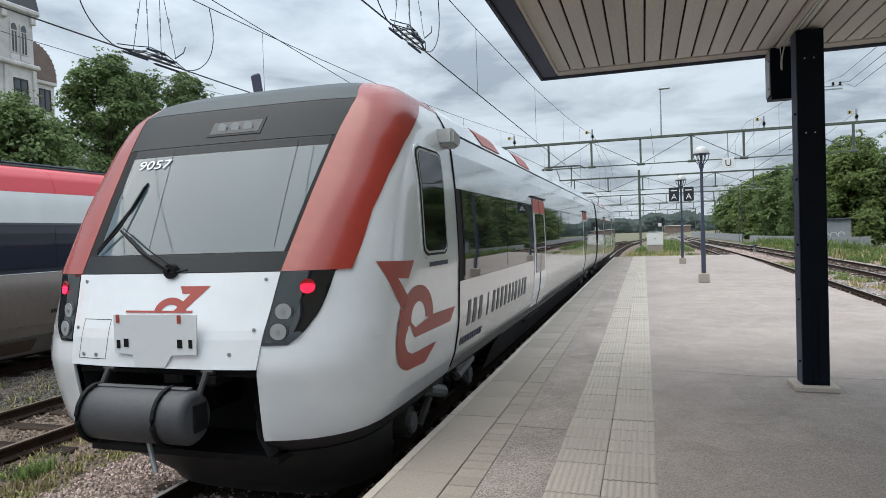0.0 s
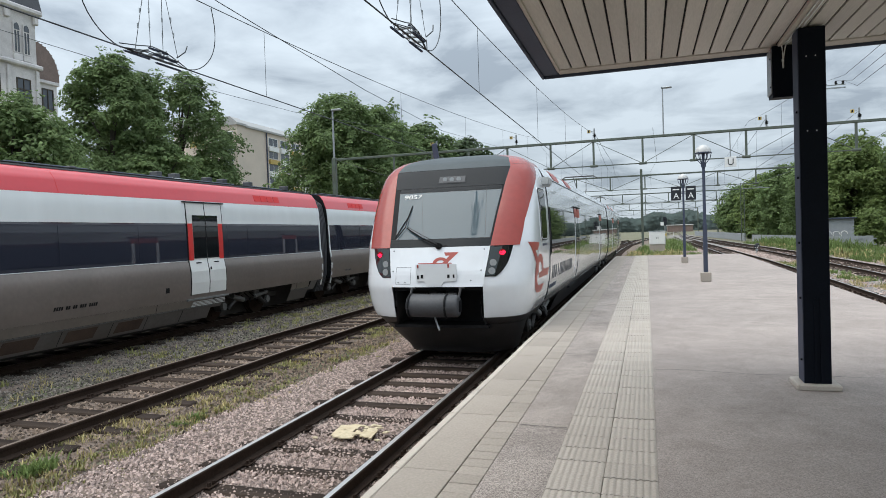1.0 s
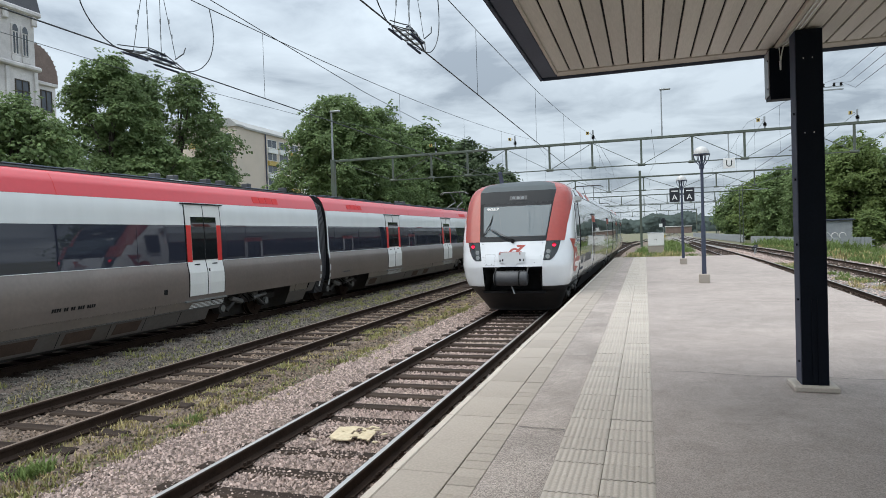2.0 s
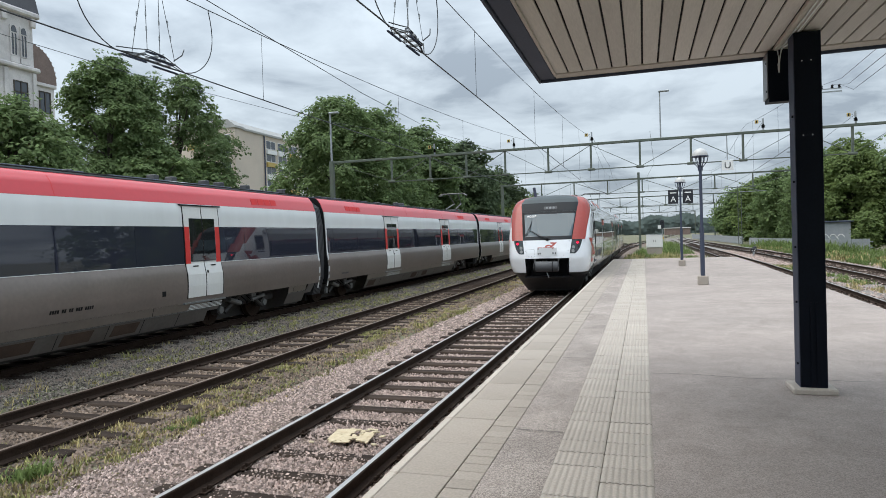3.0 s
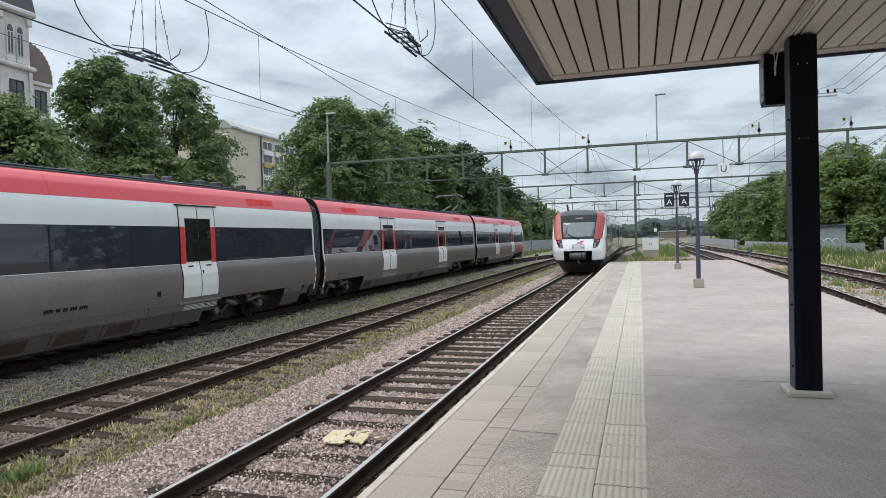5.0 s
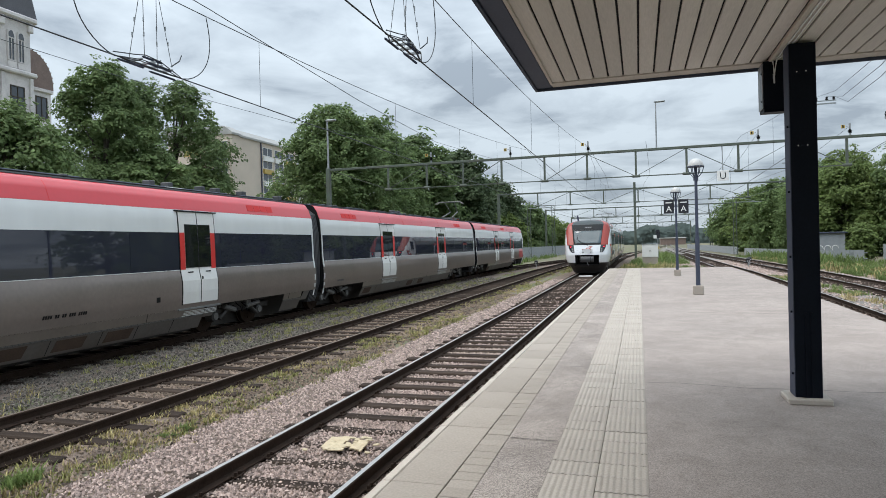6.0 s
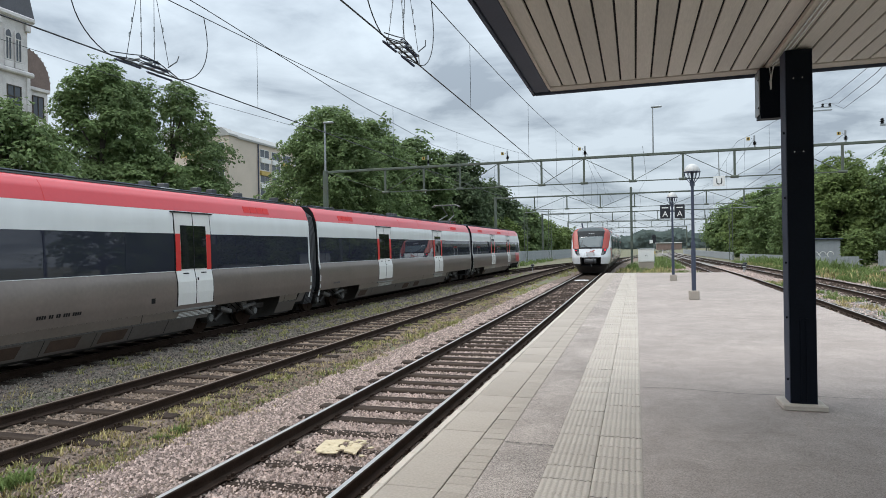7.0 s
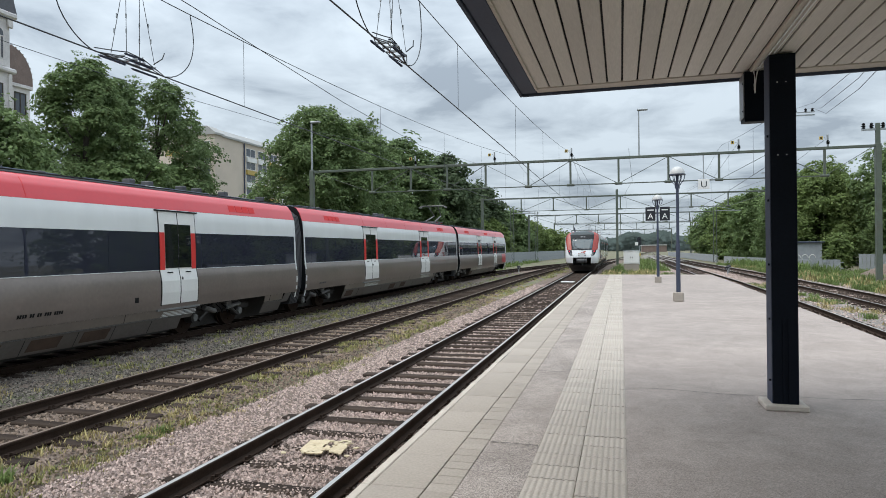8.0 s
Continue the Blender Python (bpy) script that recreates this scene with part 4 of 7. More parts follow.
def decal(outline, off, side=True, sg=1):
    """A flat graphic cut from an outline in (y, z) on the side, or (x, z) on the front, laid on the cab skin."""
    bm = bmesh.new()
    f = bm.faces.new([bm.verts.new((u, v, 0)) for u, v in outline])
    bmesh.ops.triangulate(bm, faces=[f])
    for _ in range(2):
        bmesh.ops.subdivide_edges(bm, edges=bm.edges[:], cuts=1, use_grid_fill=True)
    for v in bm.verts:
        u, z = v.co.x, v.co.y
        if side:
            u -= 0.23 * (1 - math.exp(-max(0.0, u - 0.62) / 0.6))
            v.co = nose(sg * s_at_y(u, z), z, off)
        else:
            v.co = nose((1 if u >= 0 else -1) * s_at_x(u, z), z, off)
    bmesh.ops.triangulate(bm, faces=bm.faces[:])
    bm.normal_update()
    for f in bm.faces:
        f.smooth = True
        if (f.normal.x * sg if side else -f.normal.y) < 0:
            f.normal_flip()
    return bm


def arc(cx, cz, rx, rz, r2x, r2z, a0, a1, n=14):
    """An outline of a curved band between two ellipses."""
    out = [(cx + rx * math.cos(radians(a0 + (a1 - a0) * i / n)), cz + rz * math.sin(radians(a0 + (a1 - a0) * i / n))) for i in range(n + 1)]
    inn = [(cx + r2x * math.cos(radians(a0 + (a1 - a0) * i / n)), cz + r2z * math.sin(radians(a0 + (a1 - a0) * i / n))) for i in range(n + 1)]
    return out + inn[::-1]


panel = part("nose_panel", patch(lambda z: -b1(z), b1, 0.77, 1.437, ns=16, off=0.012), WHITE, white_train, "white front hatch panel with bolts", smooth=False)
glass = part("windscreen", patch(lambda z: -b1(z) * 0.80, lambda z: b1(z) * 0.93, 1.58, 2.42, ns=18, off=0.002), WINDSCREEN, white_train, "large raked grey windscreen", smooth=True)
cab_room = part("cab_rear_wall", B(-1.25, 1.25, 2.36, 2.42, 1.0, 2.85), CABTRIM, white_train, "pale rear wall of the driving cab")
part("cab_door", B(-0.35, 0.35, 2.335, 2.358, 1.05, 2.75, bevel=0.01), PODGREY, cab_room)
desk = bmesh.new()
prism(desk, [(0.55, 1.25), (0.55, 1.50), (0.80, 1.56), (1.25, 1.46), (1.30, 1.25)], "x", -1.1, 1.1)
part("driving_desk", desk, COUPLER, white_train, "grey driving desk")
part("cab_floor", B(-1.3, 1.3, 0.5, 2.36, 0.98, 1.02), COUPLER, white_train)
for x in (-0.55, 0.5):
    seat = part("driver_seat", B(x - 0.25, x + 0.25, 1.55, 2.05, 1.32, 1.44, bevel=0.05), BLACKPLASTIC, white_train)
    part("seat_back", B(x - 0.24, x + 0.24, 2.0, 2.12, 1.44, 2.08, bevel=0.05), BLACKPLASTIC, seat)
    part("seat_column", B(x - 0.08, x + 0.08, 1.72, 1.88, 1.02, 1.32), BLACKTRIM, seat)
part("roller_blind", patch(lambda z: -b1(z) * 0.76, lambda z: b1(z) * 0.86, 2.22, 2.41, nz=3, ns=14, off=-0.06), CABTRIM, white_train, "pale roller blind pulled down behind the glass")
part("sun_strip", patch(lambda z: -b1(z) * 0.80, lambda z: b1(z) * 0.93, 2.422, 2.50, nz=3, ns=18, off=0.003), DARKROOF, white_train)
part("windscreen_sill", patch(lambda z: -b1(z), b1, 1.442, 1.577, nz=3, ns=18, off=0.004), DARKROOF, white_train)
# black edge strips beside the glass, wider at -x than at +x
part("windscreen_frame", patch(lambda z: b1(z) * 0.935, b1, 1.578, 2.50, ns=2, off=0.004, flip=1), BLACKTRIM, white_train)
part("windscreen_frame", patch(lambda z: b1(z) * 0.805, b1, 1.578, 2.50, ns=4, off=0.004, flip=-1), BLACKTRIM, white_train)
band = part("display_band", patch(lambda z: -b1(z), b1, 2.505, 2.85, nz=5, ns=18, off=0.004), DARKROOF, white_train, "dark grey band above the windscreen", smooth=True)
part("front_roof", patch(lambda z: -b1(z), b1, 2.856, 3.195, nz=12, ns=18, off=0.004), FRONTROOF, white_train, "grey front roof edge", smooth=True)
box_frame = part("lamp_window", patch(lambda z: -s_at_x(0.22, z), lambda z: s_at_x(0.32, z), 2.575, 2.73, nz=2, ns=6, off=0.010), DARKROOF, band, "small glazed lamp window")
part("lamp_back", patch(lambda z: -s_at_x(0.195, z), lambda z: s_at_x(0.295, z), 2.595, 2.71, nz=2, ns=6, off=0.013, thick=0.006), COUPLER, box_frame)
for x in (-0.08, 0.05, 0.18):
    part("top_lamp", disc((1 if x >= 0 else -1) * s_at_x(x, 2.65), 2.65, 0.042, 0.02, 0.012), LAMPGLASS, box_frame, "clear round top lamp")
# light clusters
for s in (-1, 1):
    cl = part("light_cluster", patch(b1, b2, 0.93, 1.437, ns=8, off=0.006, flip=s), GLASSDARK, white_train, "black glass light cluster", smooth=True)
    cl.name = "cluster_glass"
    part("reflector_strip", patch(lambda z: b1(z) + 0.01, lambda z: b1(z) + 0.085 + (z - 1.0) * 0.06, 0.95, 1.42, nz=6, ns=3, off=0.009, thick=0.004, flip=s), FRONTROOF, cl)
    for z, x in ((1.16, 0.96), (1.025, 0.945)):
        ring = part("lamp_rim", disc(s * s_at_x(x, z), z, 0.07, 0.012, 0.006), COUPLER, cl)
        part("lamp_lens", disc(s * s_at_x(x, z), z, 0.058, 0.02, 0.006), LAMPGLASS, cl, "clear round headlamp lens")
        part("lamp_core", disc(s * s_at_x(x, z), z, 0.016, 0.024, 0.006, n=10), GALV, cl)
    tail = part("tail_light", disc(s * s_at_x(1.10, 1.33), 1.33, 0.054, 0.012, 0.008), TAILLENS, cl, "lit red round tail light of small diodes")
    for ring_r, count in ((0.0, 1), (0.015, 6), (0.029, 12), (0.043, 18)):
        for i in range(count):
            aa = 2 * math.pi * i / count
            zz, xx = 1.33 + ring_r * math.sin(aa), 1.10 + ring_r * math.cos(aa)
            part("diode", disc(s * s_at_x(xx, zz), zz, 0.0058, 0.006, 0.018, n=6), TAILRED, tail)
    part("pillar", patch(b1, b2, 1.44, 2.9, nz=20, ns=10, off=0.008, flip=s), RED, white_train, "glossy brick-red cab pillar", smooth=True)
    part("cab_side", patch(b2, seam, 0.93, 2.9, nz=20, ns=16, off=0.0, flip=s), WHITE, white_train, "white cab side", smooth=True)
    part("cab_side_low", patch(lambda z: s_at_x(lerp(XB1, z), z), seam, 0.40, 0.93, nz=8, ns=20, off=0.0, flip=s), WHITE, white_train, smooth=True)
    part("cab_valance", patch(lambda z: s_at_x(lerp(XB1, z), z), seam, 0.24, 0.40, nz=4, ns=20, off=0.0, flip=s), WHITE, white_train, "white lower edge of the cab", smooth=True)
    part("cab_roof_edge", patch(b1, seam, 2.903, 3.19, nz=8, ns=16, off=0.0, flip=s), RED, white_train, smooth=True)
    # cab door window and frame
    part("cab_window_frame", rounded(1.36, 2.10, 1.46, 2.47, 0.12, 0.012, s), WHITE, white_train, smooth=True)
    part("cab_window_seal", rounded(1.385, 2.075, 1.485, 2.445, 0.10, 0.018, s), BLACKTRIM, white_train, smooth=True)
    part("cab_window_lip", rounded(1.405, 2.055, 1.505, 2.425, 0.09, 0.021, s), PODGREY, white_train, smooth=True)
    part("cab_window", rounded(1.425, 2.035, 1.525, 2.405, 0.08, 0.024, s), CABGLASS, white_train, "tall dark cab side window with rounded corners", smooth=True)
    part("name_bar", patch(lambda z: s_at_y(1.56, z), lambda z: s_at_y(2.10, z), 1.385, 1.425, nz=1, ns=3, off=0.006, thick=0.004, flip=s), GREYSTEEL, white_train)
    part("seam_line", patch(lambda z: s_at_y(2.49, z), lambda z: s_at_y(2.51, z), 0.3, 3.0, nz=20, ns=1, off=0.012, thick=0.02, flip=s), BLACKTRIM, white_train)
    # rear-view camera pod
    bm = bmesh.new()
    prism(bm, [(2.15, 2.53), (2.36, 2.51), (2.44, 2.58), (2.40, 2.68), (2.17, 2.70)], "x", 1.45 if s > 0 else -1.66, 1.66 if s > 0 else -1.45)
    bmesh.ops.bevel(bm, geom=bm.edges[:], offset=0.03, segments=2, affect="EDGES")
    part("camera_pod", bm, PODGREY, white_train, "grey camera pod", smooth=False)
    # red emblem: flag, curl, bar and hook
    emblem = part("side_emblem", decal([(0.62, 1.48), (1.32, 1.46), (1.18, 1.32), (0.95, 1.335), (1.16, 1.18), (1.02, 1.08)], 0.0025, sg=s), LOGO, white_train, "red graphic emblem")
    part("emblem_curl", decal(arc(1.44, 0.98, 0.42, 0.27, 0.2, 0.13, 195, -10), 0.0035, sg=s), LOGO, emblem)
    part("emblem_bar", decal([(1.14, 1.0), (1.36, 0.90), (1.84, 0.955), (2.58, 0.945), (2.40, 0.815), (1.34, 0.82)], 0.005, sg=s), LOGO, emblem)
    part("emblem_hook", decal(arc(1.32, 0.82, 0.45, 0.26, 0.24, 0.12, 130, 258), 0.004, sg=s), LOGO, emblem)
    part("emblem_stem", decal([(0.98, 1.10), (1.16, 1.02), (1.10, 0.86), (0.88, 0.86)], 0.003, sg=s), LOGO, emblem)
    part("emblem_foot", decal([(1.2, 0.69), (1.99, 0.685), (1.71, 0.545), (1.2, 0.565)], 0.0045, sg=s), LOGO, emblem)
# front details
plate = bmesh.new()
prism(plate, [(-0.34, 1.155), (0.385, 1.155), (0.37, 0.875), (0.16, 0.865), (0.10, 0.775), (-0.16, 0.775), (-0.18, 0.865), (-0.34, 0.875)], "y", -0.045, -0.030)
pl = part("cover_plate", plate, WHITE, white_train, "white sheet-metal cover plate")
for x, z, w in ((-0.23, 0.95, 0.04), (0.24, 0.95, 0.04), (0.33, 0.95, 0.03), (-0.30, 0.94, 0.03), (-0.3, 1.125, 0.03), (0.24, 1.125, 0.03)):
    part("slot", B(x - w / 2, x + w / 2, -0.050, -0.046, z - 0.03, z + 0.03), LOGO if z > 1.1 else BLACKTRIM, pl)
part("plate_bracket", B(-0.28, -0.24, -0.03, 0.06, 0.98, 1.02), BLACKTRIM, pl)
part("plate_bracket", B(0.28, 0.32, -0.03, 0.06, 0.98, 1.02), BLACKTRIM, pl)
for xa, xb, za, zb in ((-0.73, -0.455, 1.101, 1.106), (-0.73, -0.455, 0.818, 0.823), (-0.733, -0.728, 0.818, 1.106), (-0.457, -0.452, 0.818, 1.106)):
    part("hatch_line", decal([(xa, za), (xb, za), (xb, zb), (xa, zb)], 0.013, side=False), COUPLER, panel)
for x, z in ((-0.81, 1.385), (0.81, 1.385), (-0.79, 1.04), (0.775, 1.04), (0.61, 0.875), (-0.68, 0.85), (-0.55, 0.85)):
    part("bolt", disc((1 if x > 0 else -1) * s_at_x(x, z), z, 0.014, 0.008, 0.012, n=8), GALV, panel)
em = part("front_emblem", decal([(0.12, 1.345), (0.38, 1.345), (0.18, 1.16), (0.09, 1.16), (0.22, 1.29), (0.15, 1.29)], 0.014, side=False), LOGO, panel, "small red emblem")
part("emblem_curl", decal(arc(0.07, 1.165, 0.14, 0.10, 0.075, 0.05, 180, 0), 0.016, side=False), LOGO, em)
part("emblem_line", decal([(-0.33, 1.157), (0.27, 1.157), (0.27, 1.172), (-0.33, 1.172)], 0.018, side=False), LOGO, em)
# fleet number on the glass
p = nose(-s_at_x(0.64, 2.31), 2.31, 0.012)
slope = math.degrees(math.atan2(lerp(NY0, 2.45) - lerp(NY0, 2.25), 0.2))
fleet = letters("9057", 0.135, WHITEPAINT, white_train, pose(p.x, p.y, p.z, 90 - slope, 0, -3), 0.001, "white fleet number on the windscreen")
fleet.matrix_basis = fleet.matrix_basis @ Matrix.Diagonal((1.3, 1.0, 1.0, 1.0))
# wiper
wiper = part("wiper", bmesh.new(), BLACKTRIM, white_train, "black double-arm windscreen wiper")
bm = bmesh.new()
pts = [nose(s_at_x(0.02, 1.46), 1.46, 0.06), nose(-s_at_x(0.30, 1.6), 1.6, 0.07), nose(-s_at_x(0.62, 1.78), 1.78, 0.06)]
chain(bm, pts, [0.020, 0.013, 0.010])
chain(bm, [p + Vector((0.045, 0, -0.025)) for p in pts], 0.007)
chain(bm, [p + Vector((0.02, 0.01, 0.03)) + Vector((0, 0, 0.015 * math.sin(k * 2.2))) for k, p in enumerate(pts)], 0.005)
chain(bm, [nose(-s_at_x(0.80, 1.60), 1.60, 0.03), nose(-s_at_x(0.66, 1.80), 1.80, 0.045), nose(-s_at_x(0.64, 1.98), 1.98, 0.035), nose(-s_at_x(0.62, 2.15), 2.15, 0.025)], 0.009)
chain(bm, [nose(-s_at_x(0.83, 1.62), 1.62, 0.015), nose(-s_at_x(0.66, 1.97), 1.97, 0.015), nose(-s_at_x(0.615, 2.18), 2.18, 0.015)], 0.009)
bm.to_mesh(wiper.data)
bm.free()
part("wiper_motor_cap", disc(s_at_x(0.02, 1.455), 1.455, 0.055, 0.05, 0.008), BLACKTRIM, wiper)
part("washer_tube", chain(bmesh.new(), [nose(s_at_x(0.02, 1.44), 1.44, 0.05), nose(s_at_x(0.16, 1.465), 1.465, 0.03)], 0.008), BLACKTRIM, wiper)
# two thin grey lines just off the windscreen glass
for xa, xb in ((-0.30, -0.50), (0.80, 0.72)):
    part("glass_wire", chain(bmesh.new(), [nose((1 if xa > 0 else -1) * s_at_x(abs(xa + (xb - xa) * k / 5), 1.62 + 0.17 * k), 1.62 + 0.17 * k, 0.006) for k in range(6)], 0.0017, n=4), COUPLER, glass)
# coupler with its grey jacket
coup = part("coupler_cover", bmesh.new(), COUPLER, white_train, "dark grey padded coupler cover")
bm = bmesh.new()
prof = [(math.cos(a) * 0.17 * (1 if math.cos(a) > 0 else 1.0), math.sin(a) * 0.185) for a in [2 * math.pi * i / 24 for i in range(24)]]
rings = []
for x, k in ((-0.45, 0.76), (-0.44, 0.90), (-0.41, 1.0), (0.0, 1.02), (0.41, 1.0), (0.44, 0.90), (0.45, 0.76)):
    rings.append([bm.verts.new((x, -0.16 + u * k, 0.465 + v * k)) for u, v in prof])
for a, b in zip(rings, rings[1:]):
    for i in range(24):
        bm.faces.new((a[i], a[(i + 1) % 24], b[(i + 1) % 24], b[i]))
bm.faces.new(rings[0])
bm.faces.new(rings[-1][::-1])
bmesh.ops.recalc_face_normals(bm, faces=bm.faces[:])
bm.to_mesh(coup.data)
bm.free()
coup.data.polygons.foreach_set("use_smooth", [len(p.vertices) == 4 for p in coup.data.polygons])
for x in (-0.40, 0.24):
    bm = bmesh.new()
    chain(bm, [(x, -0.16 + 0.185 * math.cos(a), 0.465 + 0.2 * math.sin(a)) for a in [math.pi * (0.45 + 0.1 * i) for i in range(11)]], 0.018)
    part("strap", bm, BLACKTRIM, coup)
part("jacket_seam", B(-0.40, 0.40, -0.17, -0.12, 0.645, 0.668, bevel=0.008), COUPLER, coup)
for x in (-0.42, 0.44):
    bm = bmesh.new()
    rod(bm, (x, -0.02, 0.76), (x - 0.03, -0.20, 0.42), 0.022)
    rod(bm, (x - 0.04, -0.02, 0.755), (x + 0.06, -0.02, 0.755), 0.02)
    part("support_arm", bm, BLACKPLASTIC, coup)
part("coupler_plate", B(0.455, 0.465, -0.20, -0.06, 0.37, 0.56, bevel=0.004), BLACKTRIM, coup)
part("coupler_bar", B(-0.18, 0.18, 0.0, 0.75, 0.36, 0.58), BLACKTRIM, coup)
part("hanging_lever", ROD((0.0, -0.12, 0.27), (0.09, -0.16, 0.06), 0.018), GALV, coup, "thin pale lever")
# dark bay round the coupler
part("bay_back", B(-0.85, 0.85, 0.75, 0.80, -0.1, 0.8), BLACKTRIM, white_train)
part("bay_roof", B(-0.80, 0.80, 0.08, 0.75, 0.70, 0.765), BLACKTRIM, white_train)
for s in (-1, 1):
    rows = []
    for i in range(13):
        z = 0.11 + 0.65 * i / 12
        rows.append([(s * (0.80 - 0.12 * math.sin(math.pi * i / 12) * (0.4 + 0.6 * j / 6) + 0.03 * noise.noise((i * 0.9, j * 0.8, s))), 0.08 + 0.67 * j / 6 + (0.35 * (0.3 - z) if z < 0.3 else 0), z) for j in range(7)])
    part("bay_curtain", sheet(bmesh.new(), rows), BLACKPLASTIC, white_train, "folded black rubber curtain", smooth=True)
part("bay_lip", chain(bmesh.new(), [(-0.77, 0.09, 0.745), (-0.3, 0.04, 0.742), (0.3, 0.04, 0.742), (0.77, 0.09, 0.745)], 0.022), BLACKTRIM, white_train)
for x in (-0.15, 0.15):
    part("bay_socket", B(x - 0.09, x + 0.09, 0.3, 0.6, 0.55, 0.69, bevel=0.03), BLACKPLASTIC, white_train)
part("plough", patch(lambda z: -1.0, lambda z: 1.0, -0.50, 0.10, nz=8, ns=28, off=0.0), BLACKPLASTIC, white_train, "scuffed black snow plough", smooth=True)
for s in (-1, 1):
    part("lower_fairing", patch(lambda z: s_at_x(0.80, z), seam, 0.102, 0.238, nz=3, ns=18, off=-0.015, flip=s), BLACKPLASTIC, white_train, smooth=True)
part("bay_floor", B(-0.85, 0.85, 0.2, 0.75, 0.05, 0.10), BLACKTRIM, white_train)
part("roof_antenna", B(-0.06, 0.06, 2.55, 2.60, 3.15, 3.68, bevel=0.02), GREYSTEEL, white_train, "short flat roof antenna").matrix_basis = pose(-0.24, 0.05, -0.06, 0, -9, 0)

WCARS = [(2.52, 22.4), (23.2, 40.3)]
w_wheels = []
for k, (y0, y1) in enumerate(WCARS):
    zs = [0.2, 0.45, 0.76, 1.44, 2.1, 2.5, 2.75]
    body = part("carriage_body", shell(w_prof, y0, y1, zs, [(1.17, 2.95), (0.98, 3.06), (0.7, 3.14), (0.35, 3.19), (0.0, 3.2)]), BLACKTRIM, white_train)
    doors = ((7.2, 8.5), (16.7, 18.0)) if k == 0 else ((27.5, 28.8), (35.0, 36.3))
    for s in (-1, 1):
        part("lower_side", skin(w_prof, y0, y1, 0.24, 1.18, 0.010, s, ny=1), SILVER, body, "silver-grey lower side")
        part("upper_side", skin(w_prof, y0, y1, 2.133, 2.72, 0.010, s, ny=1), SILVER, body, "glossy silver upper side")
        part("gutter", skin(w_prof, y0, y1, 2.722, 2.74, 0.016, s, ny=1, nz=1), BLACKTRIM, body)
        part("roof_side", skin(w_prof, y0, y1, 2.742, 3.19, 0.010, s, ny=1), WHITE, body, "white rounded roof edge")
        edges = [y0 + 0.18] + [e for d in doors for e in (d[0] - 0.05, d[1] + 0.05)] + [y1 - 0.2]
        for a, b in zip(edges[::2], edges[1::2]):
            wb = part("window_band", skin(w_prof, a, b, 1.183, 2.13, 0.006, s, ny=1), GLASSDARK, body, "dark reflecting window band")
            m = max(1, round((b - a) / 1.9))
            for i in range(m):
                ya = a + (b - a) * i / m
                part("pane", skin(w_prof, ya + 0.02, ya + (b - a) / m - 0.02, 1.22, 2.10, 0.011, s, ny=1, nz=5), GLASSDARK, wb)
        for ya, yb in doors:
            m = (ya + yb) / 2
            dr = part("door", skin(w_prof, ya, yb, 0.36, 2.25, 0.018, s, ny=1), WHITE, body, "white door with dark window and red top")
            part("door_red", skin(w_prof, ya, yb, 2.0, 2.24, 0.022, s, ny=1, nz=2), LOGO, dr)
            for wa, w2 in ((ya + 0.16, m - 0.02), (m + 0.02, yb - 0.16)):
                part("door_window", skin(w_prof, wa, w2, 0.95, 1.98, 0.024, s, ny=1), GLASSDARK, dr)
            part("door_seal", skin(w_prof, m - 0.012, m + 0.012, 0.36, 2.25, 0.026, s, ny=1), BLACKTRIM, dr)
            part("drip_rail", skin(w_prof, ya - 0.1, yb + 0.1, 2.26, 2.285, 0.05, s, thick=0.05, ny=1, nz=1), BLACKTRIM, dr)
            part("step", skin(w_prof, ya - 0.1, yb + 0.1, 0.12, 0.16, 0.06, s, thick=0.08, ny=1, nz=1), BLACKPLASTIC, dr)
        part("side_skirt", skin(w_prof, y0 + 2.6, y1 - 3.6, -0.30, 0.235, 0.0, s, ny=1), BLACKPLASTIC, body, "black underfloor skirt")
        part("skirt_line", skin(w_prof, y0 + 2.6, y1 - 3.6, 0.222, 0.238, 0.014, s, ny=1, nz=1), SILVER, body)
        if k == 0:
            # operator lettering shown as plain leaning blocks
            y = 2.80
            for i, wd in enumerate((0.17, 0.2, 0.2, 0, 0.07, 0, 0.19, 0.17, 0.19, 0.2, 0.18, 0.15, 0.2, 0.2, 0.17, 0.2)):
                if wd:
                    part("letter_block", skin(w_prof, y, y + wd * 0.62, 0.68, 0.95, 0.015, s, thick=0.004, ny=1, nz=6, slant=0.22), LETTERGREY, body)
                    y += wd + 0.065
                else:
                    y += 0.14
            for i in range(9):
                part("number_bar", skin(w_prof, 2.62 + 0.105 * i, 2.69 + 0.105 * i, 0.50, 0.575, 0.015, s, thick=0.004, ny=1, nz=2), GREYSTEEL, body)
    # added dark box: stops daylight showing through beneath the carriage
    part("underframe", B(-0.6, 0.6, y0, y1, -0.48, 0.25), UNDER, body)
    for ya in ((4.1, 6.6) if k == 0 else (26.0, 30.0)):
        for s in (-1, 1):
            part("roof_hatch", skin(w_prof, ya, ya + 1.0, 2.78, 2.98, 0.022, s, ny=1, nz=3, slant=-0.8), LOGO, body, "red roof hatch panel")
    for y in [y0 + 5.0 + 2.7 * i for i in range(5)]:
        part("roof_box", B(-0.6, 0.6, y, y + 1.9, 3.18, 3.34, bevel=0.05), COUPLER, body)
    for b in ((3.0, y1 - 2.2) if k == 0 else (y0 + 2.0, y1 - 2.6)):
        bogie(white_train, b, w_wheels)
